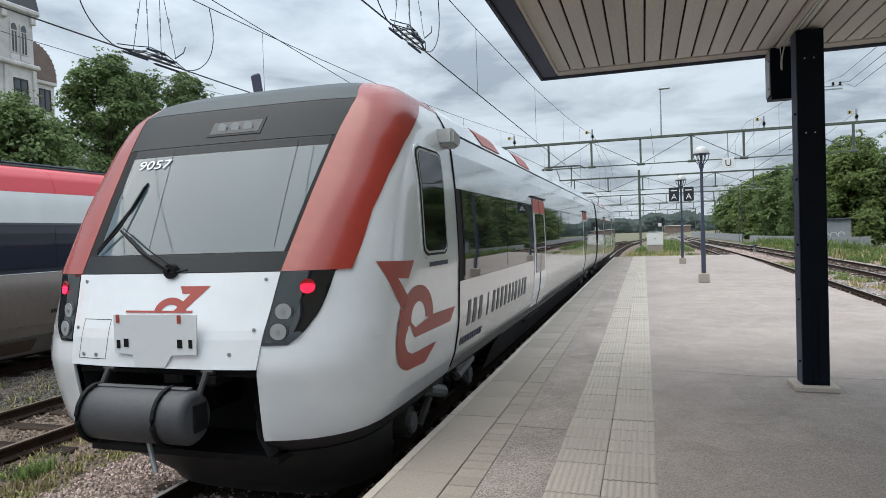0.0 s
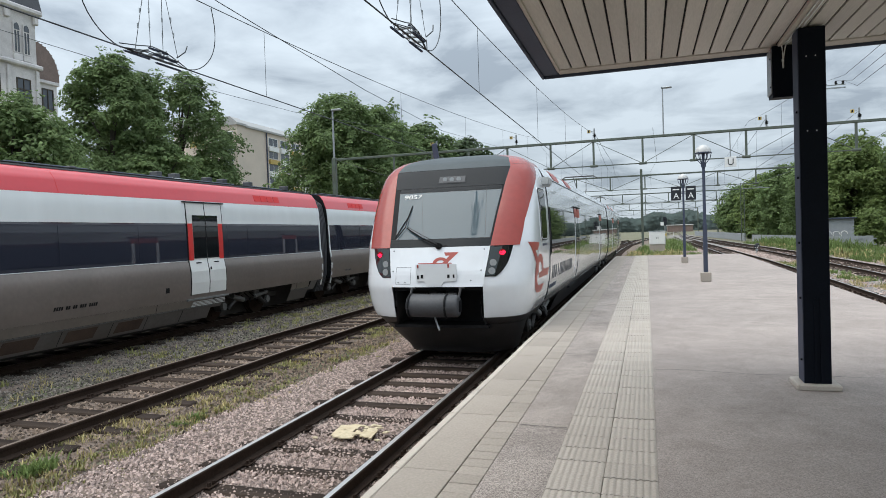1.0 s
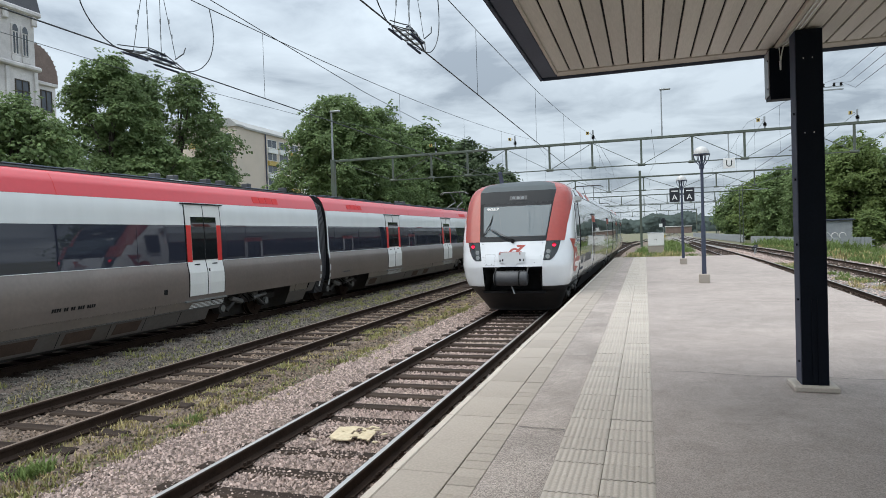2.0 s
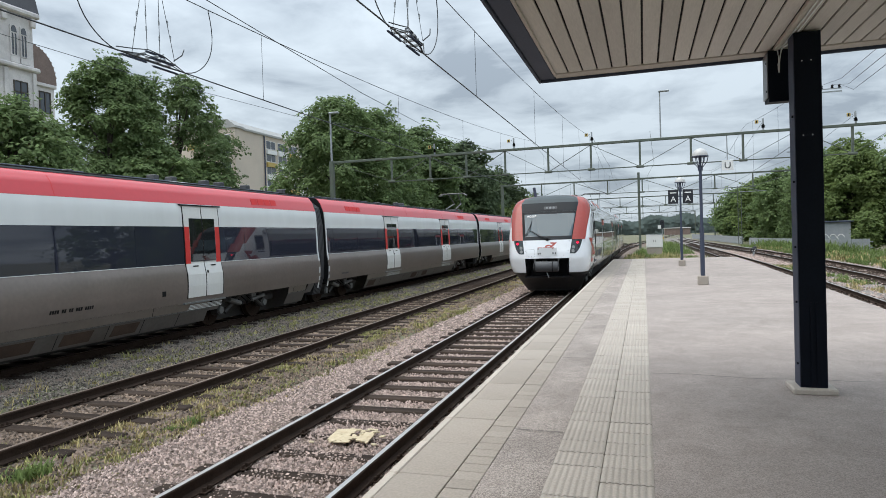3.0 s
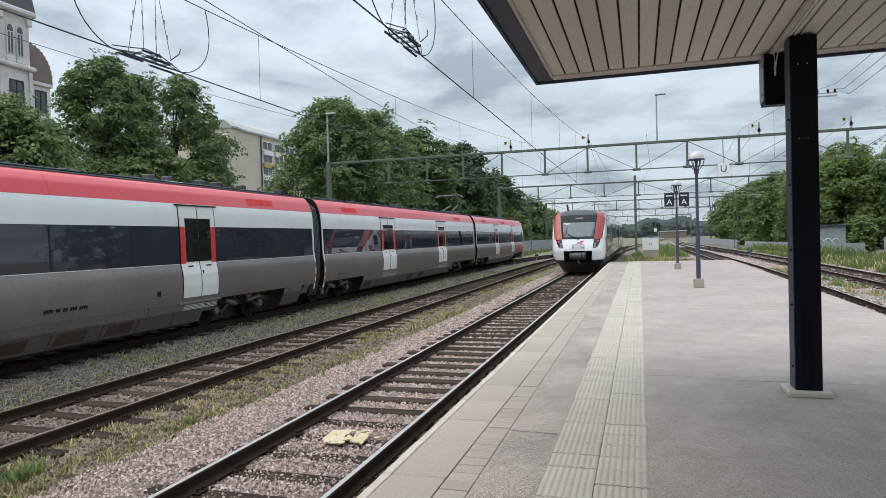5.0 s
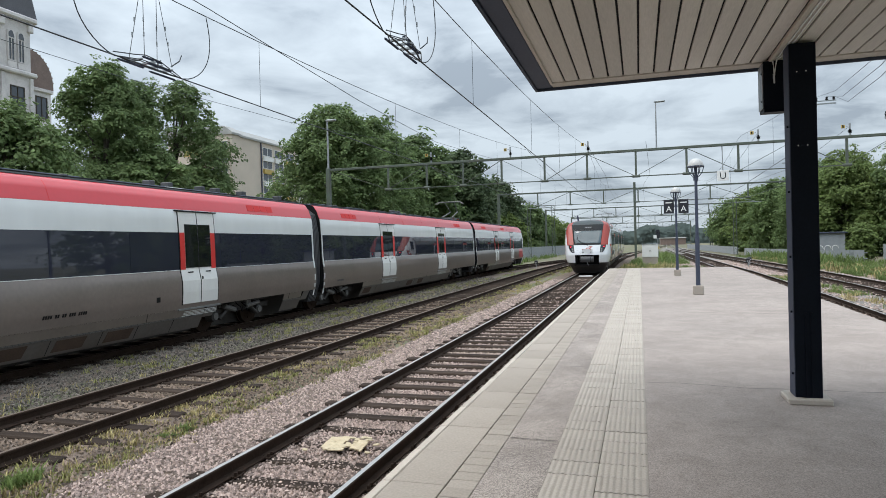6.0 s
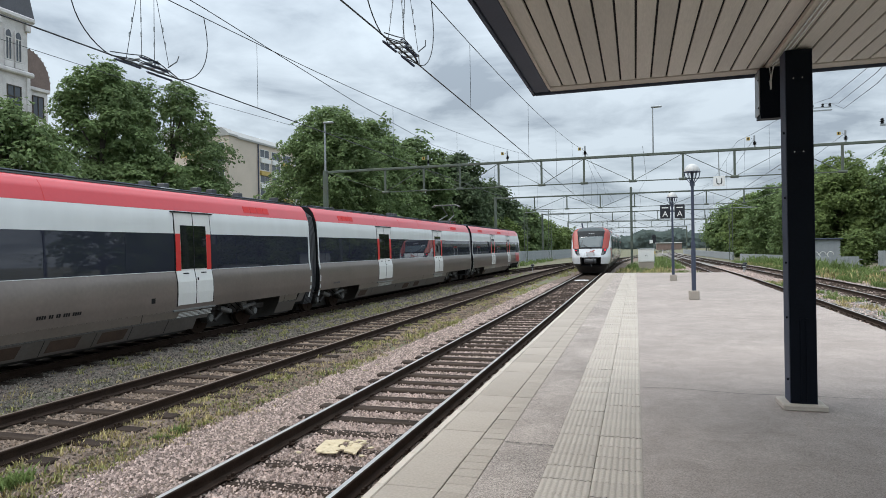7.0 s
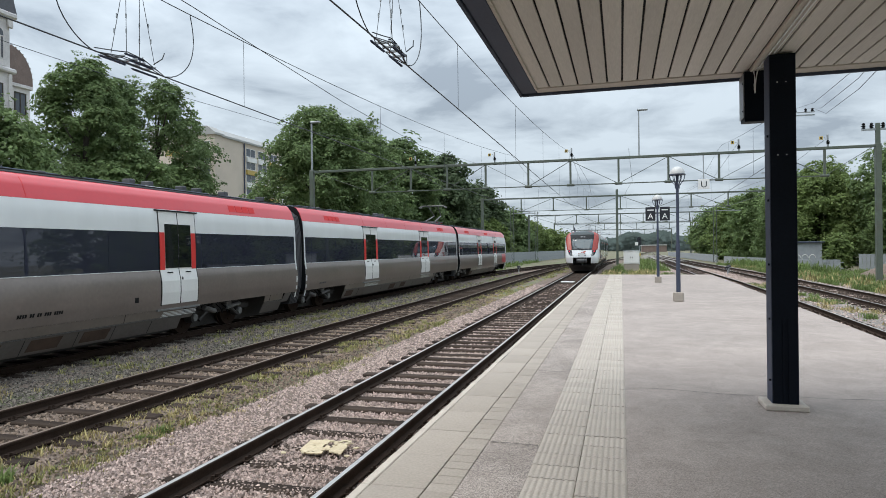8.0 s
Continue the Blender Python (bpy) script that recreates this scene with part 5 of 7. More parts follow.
for i in range(6):
    y = 22.42 + 0.13 * i
    part("gangway_rib", B(-1.32, 1.32, y, y + 0.1, 0.3, 2.95, bevel=0.08), BLACKTRIM, white_train)
part("gangway_core", B(-1.2, 1.2, 22.4, 23.2, 0.35, 2.85), BLACKTRIM, white_train)
pantograph(white_train, 25.6, 3.38, 1.2)
pantograph(white_train, 33.0, 3.38, 0.35)

# ---- overhead line portals ----
def portal(y, x0, x1, top, bottom, detail, panels, label):
    g = thing("overhead_line_portal", 0, y, 0, label, "gantry", "overhead line portals", "structure")
    part("top_chord", B(x0, x1, -0.09, 0.09, top - 0.18, top, bevel=0.02), GREENSTEEL, g)
    for x in (x0, x1):
        part("mast", B(x - 0.17, x + 0.17, -0.15, 0.15, BED_Z - 0.1, top + 0.05, bevel=0.02), GREENSTEEL, g)
    for i, (xa, kind) in enumerate(panels):
        if xa + 0.0 < x0 or xa > x1:
            continue
        part("hanger", B(xa - 0.07, xa + 0.07, -0.06, 0.06, bottom, top - 0.18), GREENSTEEL, g)
        part("joint_plate", B(xa - 0.28, xa + 0.28, -0.1, 0.1, bottom - 0.09, bottom + 0.09, bevel=0.05), GREENSTEEL, g)
    xs = [p[0] for p in panels if x0 <= p[0] <= x1]
    part("bottom_chord", B(xs[0], xs[-1], -0.035, 0.035, bottom - 0.035, bottom + 0.035), GREENSTEEL, g)
    ends = [x0 + 0.3] + xs + [x1 - 0.3]
    for i, (a, b) in enumerate(zip(ends, ends[1:])):
        for off in ((0.0,) if not detail else (-0.05, 0.05)):
            if i % 2 == 0:
                p, q = (a, off, top - 0.15), (b, off, bottom)
            else:
                p, q = (a, off, bottom), (b, off, top - 0.15)
            part("brace", ROD(p, q, 0.016 if detail else 0.03, n=5), GREENSTEEL, g)
    return g


G1 = [(x, 0) for x in (-18.8, -15.6, -12.7, -9.7, -6.5, -3.45, -0.1, 3.24, 6.5, 9.8, 12.9)]
main_portal = portal(47, -24.0, 15.95, 8.08, 6.18, True, G1, "grey-green lattice steel portal carrying the overhead wires")
for y in (80, 123, 172, 235):
    portal(y, -17.0, 17.0, 8.0, 6.3, False, [(x, 0) for x in (-12, -8, -4, 0, 4, 8, 12)], "distant grey-green steel portal over the tracks")


def insulator(x, y, z, tag=True):
    """A stand-off insulator on a portal with a yellow number tag."""
    t = thing("line_insulator", x, y, z, "dark ribbed insulator with a small yellow tag on the portal", "insulator", "portal insulators")
    part("bracket", B(-0.05, 0.05, -0.05, 0.05, 0, 0.14), GALV, t)
    bm = bmesh.new()
    lathe(bm, [(0.05, 0.14), (0.13, 0.17), (0.06, 0.2), (0.13, 0.24), (0.06, 0.27), (0.13, 0.31), (0.06, 0.34), (0.06, 0.4)], 0, 0, 12)
    part("ribs", bm, BLACKTRIM, t)
    part("clamp", B(-0.07, 0.04, -0.03, 0.03, 0.4, 0.78, bevel=0.01), GALV, t)
    if tag:
        tg = part("tag", B(-0.50, -0.28, -0.02, 0.02, 0.46, 0.68, bevel=0.01), YELLOW, t, "yellow number tag")
        part("tag_bar", B(-0.44, -0.36, -0.024, -0.021, 0.5, 0.66), BLACKTRIM, tg)
        part("tag_bar", B(-0.22, -0.14, -0.02, 0.02, 0.55, 0.6), GALV, tg)


for x in (-15.2, -9.0, -3.35, 7.75, 13.1):
    insulator(x, 47, 8.09)
pole = thing("portal_lamp", 1.3, 47, 8.085, "thin pole lamp standing on the steel portal", "street lamp", "portal lamps")
part("pole", ROD((0, 0, 0), (0, 0, 3.2), 0.05, 0.04), GALV, pole)
part("lamp_head", B(-0.1, 0.62, -0.12, 0.12, 3.14, 3.26, bevel=0.04), GALV, pole)
pole = thing("portal_lamp", -24.0, 47, 8.14, "thin pole lamp on top of the portal mast", "street lamp", "portal lamps")
part("pole", ROD((0, 0, 0), (0, 0, 3.9), 0.09, 0.07), GALV, pole)
part("lamp_head", B(-0.1, 0.75, -0.14, 0.14, 3.8, 3.95, bevel=0.04), GALV, pole)
sign = thing("letter_sign", 5.5, 46.8, 6.18, "white square letter sign hanging from the portal", "sign")
part("board", B(-0.36, 0.36, -0.02, 0.02, -0.62, 0.06, bevel=0.01), WHITEPAINT, sign)
letters("U", 0.62, SIGNBLACK, sign, pose(0, -0.024, -0.50, 90, 0, 0), 0.003)
part("hanger", ROD((0, 0, 0.06), (0, 0.2, 1.75), 0.035), GALV, sign)
mt = thing("mast_top", 15.95, 47, 8.14, "mast head with three dark insulators on cross bars", "insulator")
part("cross_bar", B(-0.9, 0.7, -0.06, 0.06, 0.85, 0.97), GALV, mt)
part("upright", B(-0.12, 0.12, -0.1, 0.1, 0, 1.3), GREENSTEEL, mt)
for x in (-0.8, -0.35, 0.3):
    bm = bmesh.new()
    lathe(bm, [(0.04, 0.97), (0.13, 1.02), (0.06, 1.08), (0.15, 1.14), (0.06, 1.2), (0.11, 1.27), (0.04, 1.34)], x, 0, 12)
    part("insulator_ribs", bm, BLACKTRIM, mt)
centre = thing("steel_mast", -0.4, 80, BED_Z, "grey-green steel mast between the tracks", "mast", "line masts")
part("shaft", B(-0.14, 0.14, -0.12, 0.12, -0.1, 9.4, bevel=0.02), GREENSTEEL, centre)
part("foot", B(-0.35, 0.35, -0.35, 0.35, -0.1, 0.3, bevel=0.03), CONCRETE, centre)


def lattice_mast(x, y, h, arm=0.0):
    t = thing("lattice_mast", x, y, BED_Z, "slender lattice steel mast beside the tracks", "mast", "lattice masts")
    for sx in (-0.22, 0.22):
        part("leg", B(sx - 0.04, sx + 0.04, -0.05, 0.05, -0.1, h), GREENSTEEL, t)
    n = int(h / 0.6)
    for i in range(n):
        a = 0.2 if i % 2 else -0.2
        part("lacing", ROD((a, 0, i * h / n), (-a, 0, (i + 1) * h / n), 0.02, n=4), GREENSTEEL, t)
    if arm:
        part("arm", B(min(0, arm), max(0, arm), -0.05, 0.05, h - 0.9, h - 0.8), GALV, t)
        part("arm_stay", ROD((0, 0, h - 0.1), (arm * 0.8, 0, h - 0.82), 0.025, n=5), GALV, t)
    return t


lattice_mast(13.2, 100, 8.4, 3.5)
lattice_mast(15.6, 70, 10.5, -2.0)
lattice_mast(-15.8, 96, 8.5, 3.6)
lattice_mast(-14.2, 112, 8.8, 4.2)
lattice_mast(14.0, 140, 8.4, -3.0)
hp = thing("crossarm_pole", 16.2, 70, BED_Z, "tall pole with a double crossarm and insulators", "mast")
part("pole", ROD((0, 0, -0.2), (0, 0, 15.6), 0.14, 0.1), BARK, hp)
part("crossarm", B(-0.4, 2.2, -0.05, 0.05, 15.1, 15.22), GALV, hp)
part("crossarm", B(-0.4, 2.2, -0.05, 0.05, 15.4, 15.48), GALV, hp)
for x in (0.5, 1.4, 2.0):
    bm = bmesh.new()
    lathe(bm, [(0.05, 15.48), (0.15, 15.56), (0.07, 15.64), (0.13, 15.72), (0.05, 15.82)], x, 0, 12)
    part("insulator_ribs", bm, BLACKTRIM, hp)


# ---- overhead wires ----
def wire(name, pts, r, label, group="single wires"):
    t = thing(name, 0, 0, 0, label, "wire", group)
    part("strand", chain(bmesh.new(), pts, r), WIRE, t)
    return t


def mess_z(y):
    """Height of the messenger wire: low in mid span, high at the portals."""
    spans = [-33, 47, 80, 123, 172, 235]
    for a, b in zip(spans, spans[1:]):
        if a <= y <= b:
            m = (a + b) / 2 if a > -30 else 7.0
            f = (y - m) / (b - m) if y > m else (m - y) / (m - a)
            low = 6.0 if b - a > 60 else 7.3
            return low + (8.52 - low) * f ** 1.6
    return 6.0


def catenary(xs, contact, y0, y1, first, pitch, label):
    th = thing("overhead_wire", 0, 0, 0, label, "wire", "overhead wires")
    n = int((y1 - y0) / 2)
    ys = [y0 + (y1 - y0) * i / n for i in range(n + 1)]
    part("contact_wire", chain(bmesh.new(), [(lerp(xs, y), y, contact) for y in ys], 0.012), WIRE, th)
    part("messenger_wire", chain(bmesh.new(), [(lerp(xs, y), y, mess_z(y)) for y in ys], 0.009), WIRE, th)
    y = first
    while y < min(y1, 75):
        part("dropper", chain(bmesh.new(), [(lerp(xs, y), y, contact), (lerp(xs, y), y, mess_z(y))], 0.005, n=4), WIRE, th)
        y += pitch
    return th


catenary([(-30, -3.41), (47, -3.41), (80, -3.2), (123, -1.0), (172, 2.6), (235, 7)], 4.72, -12, 235, 13.65, 8.0, "contact and messenger wires above the platform track")
catenary([(-30, -7.66), (47, -7.66), (80, -6.9), (123, -2.5)], 4.71, -12, 123, 11.95, 8.0, "contact and messenger wires above the middle track")
catenary([(-30, 5.5), (8, 5.5), (46, 6.6), (123, 6.9)], 5.1, 30, 123, 34.0, 9.0, "contact and messenger wires above the far side track")
wire("feeder_wire", [(-12.3, -10, 6.6), (-12.3, 4, 6.05), (-12.3, 13, 6.07), (-12.3, 21, 6.36), (-12.3, 34, 7.4), (-12.3, 47, 8.6)], 0.007, "thin wire above the parked train")
wire("feeder_wire", [(-7.9, 6, 6.5), (-7.66, 10.3, 6.22), (-7.66, 13.4, 6.07), (-7.8, 17.4, 5.98), (-8.8, 28, 6.4), (-10.2, 47, 8.0)], 0.009, "second wire running beside the messenger")
for k, (xa, z) in enumerate(((16.7, 9.0), (17.6, 8.5), (18.2, 8.05))):
    wire("feeder_wire", [(xa, 70, 15.1), (9.5 + (xa - 9.5) * 0.5, 50, 11.6 - 0.4 * k), (9.5, 30, z), (7.2, 12, z - 0.2), (5.2, -4, z + 0.4)], 0.014, "feeder line running from the tall pole")
for k, x in enumerate((-3.4, 0.6, 7.7, 13.0)):
    wire("return_wire", [(x, 47, 8.6), (x + 0.5, 63, 7.9), (x, 80, 8.2), (x + 0.3, 101, 7.6), (x, 123, 8.1)], 0.012, "thin line between the distant portals")


def section_insulator(x, y, z):
    """A section insulator in the contact wire, hung on thin stays, with jumper loops."""
    t = thing("section_insulator", x, y, z, "bundle of steel runners hung in the contact wire", "insulator", "section insulators")
    for dx, k in ((-0.12, 1.0), (-0.05, 0.9), (0.06, 0.9), (0.13, 1.0)):
        part("runner", chain(bmesh.new(), [(0, -0.75 * k, 0.0), (dx, -0.35 * k, 0.03), (dx, 0.35 * k, 0.03), (0, 0.75 * k, 0.0)], 0.008), WIRE, t)
    for dx, ya, yb, zz in ((-0.10, -0.62, -0.05, 0.0), (0.10, -0.2, 0.35, 0.02), (-0.04, 0.0, 0.62, -0.05), (0.05, -0.25, 0.2, 0.12)):
        bm = rod(bmesh.new(), (dx, ya, zz), (dx, yb, zz), 0.010, n=6)
        for k in range(15):
            yk = ya + (yb - ya) * (k + 1) / 16
            rod(bm, (dx, yk, zz), (dx, yk + 0.012, zz), 0.020, n=7)
        part("insulating_rod", bm, GREYSTEEL, t, "dark ribbed insulating rod")
    for yy, zz in ((-0.33, 0.05), (-0.05, 0.07), (0.12, 0.05), (0.36, 0.04)):
        part("cross_clamp", B(-0.13, 0.13, yy - 0.015, yy + 0.015, zz - 0.02, zz + 0.02, bevel=0.006), GALV, t)
    part("bent_runner", chain(bmesh.new(), [(0.0, -0.8, 0.05), (0.05, -0.45, 0.10), (0.07, -0.2, 0.15), (0.07, 0.15, 0.13), (0.0, 0.7, 0.02)], 0.009), WIRE, t)
    part("arcing_horn", chain(bmesh.new(), [(0.14, 0.3, 0.08), (0.22, 0.42, 0.2), (0.20, 0.5, 0.32)], 0.01), WIRE, t)
    part("arcing_horn", chain(bmesh.new(), [(-0.14, 0.3, 0.08), (-0.2, 0.4, 0.2), (-0.22, 0.48, 0.28)], 0.01), WIRE, t)
    for yy, dx in ((-0.35, -0.12), (-0.28, 0.12), (0.28, -0.12), (0.35, 0.12)):
        top = mess_z(y) - z
        st = part("stay", chain(bmesh.new(), [(dx, yy, 0.09), (0, yy * 0.55, top)], 0.005, n=4), WIRE, t)
        for h in (0.35, 0.6):
            part("stay_clamp", chain(bmesh.new(), [(dx * (1 - h / top), yy * (1 - 0.45 * h / top), 0.09 + h), (dx * (1 - h / top), yy * (1 - 0.45 * h / top), 0.16 + h)], 0.013, n=5), GALV, st)
    for sg in (-1, 1):
        pts = []
        for i in range(13):
            f = i / 12
            pts.append((0.02 * sg, sg * (0.75 + 0.95 * math.sin(f * 1.9) * (1 - 0.25 * f)), (mess_z(y) - z) * f ** 1.5 + 0.0))
        part("jumper_loop", chain(bmesh.new(), pts, 0.009), WIRE, t)
    return t


section_insulator(-3.41, 9.4, 4.72)
section_insulator(-7.66, 8.75, 4.71)

# ---- platform lamps ----
def platform_lamp(x, y, h):
    lamp = thing("platform_lamp", x, y, 0, "dark grey platform lamp post with a white globe", "street lamp", "platform lamps")
    part("foot", B(-0.145, 0.145, -0.145, 0.145, -0.01, 0.27, bevel=0.02), CONCRETE, lamp, "rough concrete foot")
    part("post", ROD((0, 0, 1.72), (0, 0, h - 0.55), 0.046, 0.042, n=14), GREYSTEEL, lamp)
    part("lower_post", ROD((0, 0, 0.27), (0, 0, 1.72), 0.064, n=14), GREYSTEEL, lamp)
    part("collar", ROD((0, 0, h - 0.62), (0, 0, h - 0.5), 0.07, n=14), GREYSTEEL, lamp)
    for k in range(6):
        a = k * math.pi / 3
        part("cage_bar", chain(bmesh.new(), [(0.07 * math.cos(a), 0.07 * math.sin(a), h - 0.52), (0.19 * math.cos(a), 0.19 * math.sin(a), h - 0.36), (0.225 * math.cos(a), 0.225 * math.sin(a), h - 0.2)], 0.012), GREYSTEEL, lamp)
    bm = bmesh.new()
    lathe(bm, [(0.22, h - 0.215), (0.24, h - 0.215), (0.24, h - 0.19), (0.22, h - 0.19)], 0, 0)
    part("ring", bm, GREYSTEEL, lamp)
    bm = bmesh.new()
    lathe(bm, [(0.226 * math.cos(t), h - 0.19 + 0.235 * math.sin(t)) for t in [k * math.pi / 16 for k in range(8)]], 0, 0)
    part("globe", bm, GLOBE, lamp, "white opal dome", smooth=True)
    part("lamp_holder", ROD((0, 0, h - 0.5), (0, 0, h - 0.22), 0.03, 0.05, n=10), GREYSTEEL, lamp)
    return lamp


platform_lamp(1.66, 20.5, 4.02)
platform_lamp(1.65, 31.2, 4.02)

# ---- trees ----
def leaf_mesh(name, blobs, count, size, material, seed):
    """A crown: drooping, layered sprays of leaves near the surfaces of uneven masses."""
    rng = np.random.default_rng(seed)
    bl = np.array(blobs)
    per = 26
    n = count // per
    wgt = bl[:, 3] ** 2
    pick = rng.choice(len(bl), n, p=wgt / wgt.sum())
    d = rng.normal(size=(n, 3))
    d[:, 2] += 0.25
    d /= np.linalg.norm(d, axis=1)[:, None]
    pr = rng.random(n)
    r = np.where(pr < 0.7, rng.uniform(0.75, 1.06, n), np.where(pr < 0.86, rng.uniform(1.06, 1.6, n), rng.uniform(0.3, 0.75, n)))
    ctr = bl[pick, :3] + d * r[:, None] * bl[pick][:, [3, 3, 4]]
    nd = d * 0.55 + rng.normal(size=(n, 3)) * 0.25 + [0, 0, 0.75]
    nd /= np.linalg.norm(nd, axis=1)[:, None]
    u = np.cross(nd, rng.normal(size=(n, 3)))
    u /= np.linalg.norm(u, axis=1)[:, None]
    w = np.cross(nd, u)
    rad = size * 5.0 * rng.uniform(0.6, 1.35, n)
    ang = rng.uniform(0, 6.283, (n, per))
    rho = np.sqrt(rng.random((n, per)))
    flat = np.cos(ang)[..., None] * u[:, None] + np.sin(ang)[..., None] * w[:, None]
    p = ctr[:, None] + flat * (rho * rad[:, None])[..., None] - nd[:, None] * (0.4 * rho ** 2 * rad[:, None])[..., None] + rng.normal(size=(n, per, 3)) * size * 0.5
    nrm = nd[:, None] + flat * (0.6 * rho)[..., None] + rng.normal(size=(n, per, 3)) * 0.32
    nrm = (nrm / np.linalg.norm(nrm, axis=2)[..., None]).reshape(-1, 3)
    p = p.reshape(-1, 3)
    m = n * per
    a = flat.reshape(-1, 3) + rng.normal(size=(m, 3)) * 0.5
    a -= nrm * (a * nrm).sum(1)[:, None]
    a /= np.linalg.norm(a, axis=1)[:, None]
    b = np.cross(nrm, a)
    s = (size * rng.uniform(0.7, 1.35, m))[:, None]
    v = np.stack([p - a * s, p + b * s * 0.7 - nrm * s * 0.2, p + a * s, p - b * s * 0.7 - nrm * s * 0.2], 1).reshape(-1, 3)
    me = bpy.data.meshes.new(name)
    me.from_pydata(v.tolist(), [], np.arange(m * 4).reshape(-1, 4).tolist())
    me.materials.append(material)
    return me


def tree(x, y, h, w, seed, count, size, material, label, base=BED_Z, trunk=0.26, low=0.15, group="trees", airy=False):
    rng = random.Random(seed)
    t = thing("tree", x, y, base, label, "tree", group)
    blobs = []
    for i in range(64):
        f = low + (0.97 - low) * i / 63
        g = (f - low) / (1 - low)
        spread = w * 0.5 * (math.sin(math.pi * min(0.985, 0.16 + g * 0.83)) ** 0.55)
        a = i * 2.4 + rng.uniform(-0.5, 0.5)
        s = w * rng.uniform(0.08, 0.15)
        r = max(0.0, spread - s * 0.7) * rng.uniform(0.55, 1.0)
        blobs.append((r * math.cos(a), r * math.sin(a), h * f - s * 0.4 * g, s, s * rng.uniform(0.6, 0.85)))
    if airy:
        blobs = [(a, b, c, s * 0.88, t * 0.8) for a, b, c, s, t in blobs] + [(0, 0, h * (0.46 + low / 2), w * 0.22, h * 0.2)]
    else:
        blobs.append((0, 0, h * (0.5 + low / 2), w * 0.27, h * 0.24))
    bm = bmesh.new()
    chain(bm, [(0, 0, -0.2), (0.05, 0.02, h * 0.25), (-0.05, 0.06, h * 0.55), (0.02, 0.0, h * 0.85)], [trunk, trunk * 0.8, trunk * 0.5, trunk * 0.15], n=8)
    for bx, by, bz, s, _ in blobs[4:64:3]:
        z0 = max(h * 0.15, bz - 0.25 * h)
        chain(bm, [(0, 0, z0), (bx * 0.45, by * 0.45, (z0 + bz) / 2 + 0.2), (bx, by, bz)], [trunk * 0.4, trunk * 0.25, trunk * 0.08], n=5)
    part("trunk", bm, BARK, t, smooth=True)
    crown = new("crown", leaf_mesh("crown", blobs, count, size, material, seed + 5))
    crown.parent = t
    return t


tree(-30, 30.3, 14.0, 7.6, 3, 60000, 0.09, LEAF[0], "broad leafy tree with dense green crown behind the parked train", low=0.06, airy=True)
tree(-31.5, 33.8, 14.0, 7.0, 9, 24000, 0.09, LEAF[1], "leafy tree with dark green crown among its neighbours", airy=True, low=0.1)
tree(-30, 36.2, 14.3, 9.8, 8, 38000, 0.095, LEAF[1], "broad leafy tree with dark green crown and gaps", airy=True, low=0.1)
tree(-28, 22.4, 9.8, 7.5, 11, 26000, 0.11, LEAF[0], "bushy lower tree with mid-green leaves", low=0.1)
tree(-27.5, 31.0, 8.5, 8, 14, 26000, 0.11, LEAF[0], "low bushy tree below the taller crowns", low=0.1)
tree(-27.5, 34.4, 8.2, 6.6, 15, 18000, 0.135, LEAF[0], "low bushy tree below the taller crowns", low=0.1)
tree(-31, 61.5, 17.6, 14, 21, 60000, 0.15, LEAF[0], "large round tree with dense green crown", low=0.1)
tree(-32, 73, 18.8, 16, 23, 44000, 0.175, LEAF[0], "large round tree with a dense dark crown", low=0.1)
tree(-31, 88, 18.8, 15, 25, 20000, 0.27, LEAF[1], "large dense tree with dark green crown", low=0.1)
tree(-29, 104, 18.5, 14, 29, 16000, 0.30, LEAF[2], "tall dark tree with brownish leaves", low=0.1)
tree(-27, 122, 15.4, 14, 33, 14000, 0.32, LEAF[2], "tall dark tree in the row behind the tracks", low=0.1)
tree(-24, 140, 11.0, 12, 37, 12000, 0.34, LEAF[1], "dark green tree in the row behind the tracks", low=0.1)
for i, (x, y, h) in enumerate([(-20, 150, 8.8), (-16.5, 162, 7.2), (-13, 172, 6.2), (-24, 118, 8)]):
    tree(x, y, h, 9.5, 40 + i, 7000, 0.30, LEAF[3], "small light green tree beside the far tracks", low=0.05)
for i, (x, y, h, w) in enumerate([(23.5, 86, 11.5, 11), (30, 80, 14.5, 13), (35.5, 74, 16.5, 14), (22, 93, 12.0, 12), (27, 99, 14.0, 13), (20.8, 107, 11.5, 12), (19.8, 121, 11.0, 12), (18.8, 138, 10.5, 12), (21.5, 156, 10.5, 13), (36, 95, 16.0, 15), (25, 180, 11, 13), (42, 78, 18.5, 15), (27, 57, 12, 12), (26, 48, 11, 11)]):
    tree(x, y, h, w, 60 + i, (8000 if y < 60 else 27000 if y < 100 else 13000), 0.175 if y < 100 else 0.22, LEAF[(3, 0)[i % 2]], "dense rounded green tree in the row beyond the tracks", low=0.05, group="trees beyond the tracks")
sap = tree(20.3, 69.5, 3.6, 1.6, 91, 1500, 0.17, LEAF[3], "young light green sapling beside the fence", trunk=0.06, low=0.1, group="saplings")

# distant woods on the skyline
rng = np.random.default_rng(5)
cnt = 26000
px = rng.uniform(-330, 330, cnt)
py = 400 + rng.uniform(0, 60, cnt)
hmax = 8.0 + 1.5 * np.sin(px * 0.021 + 1) + 1.5 * np.sin(px * 0.09) + 1.2 * np.sin(px * 0.31)
pz = BED_Z + hmax * rng.uniform(0, 1, cnt) ** 0.6
ang = rng.uniform(0, 6.28, cnt)
sz = rng.uniform(0.8, 1.7, cnt)
pp = np.stack([px, py, pz], 1)
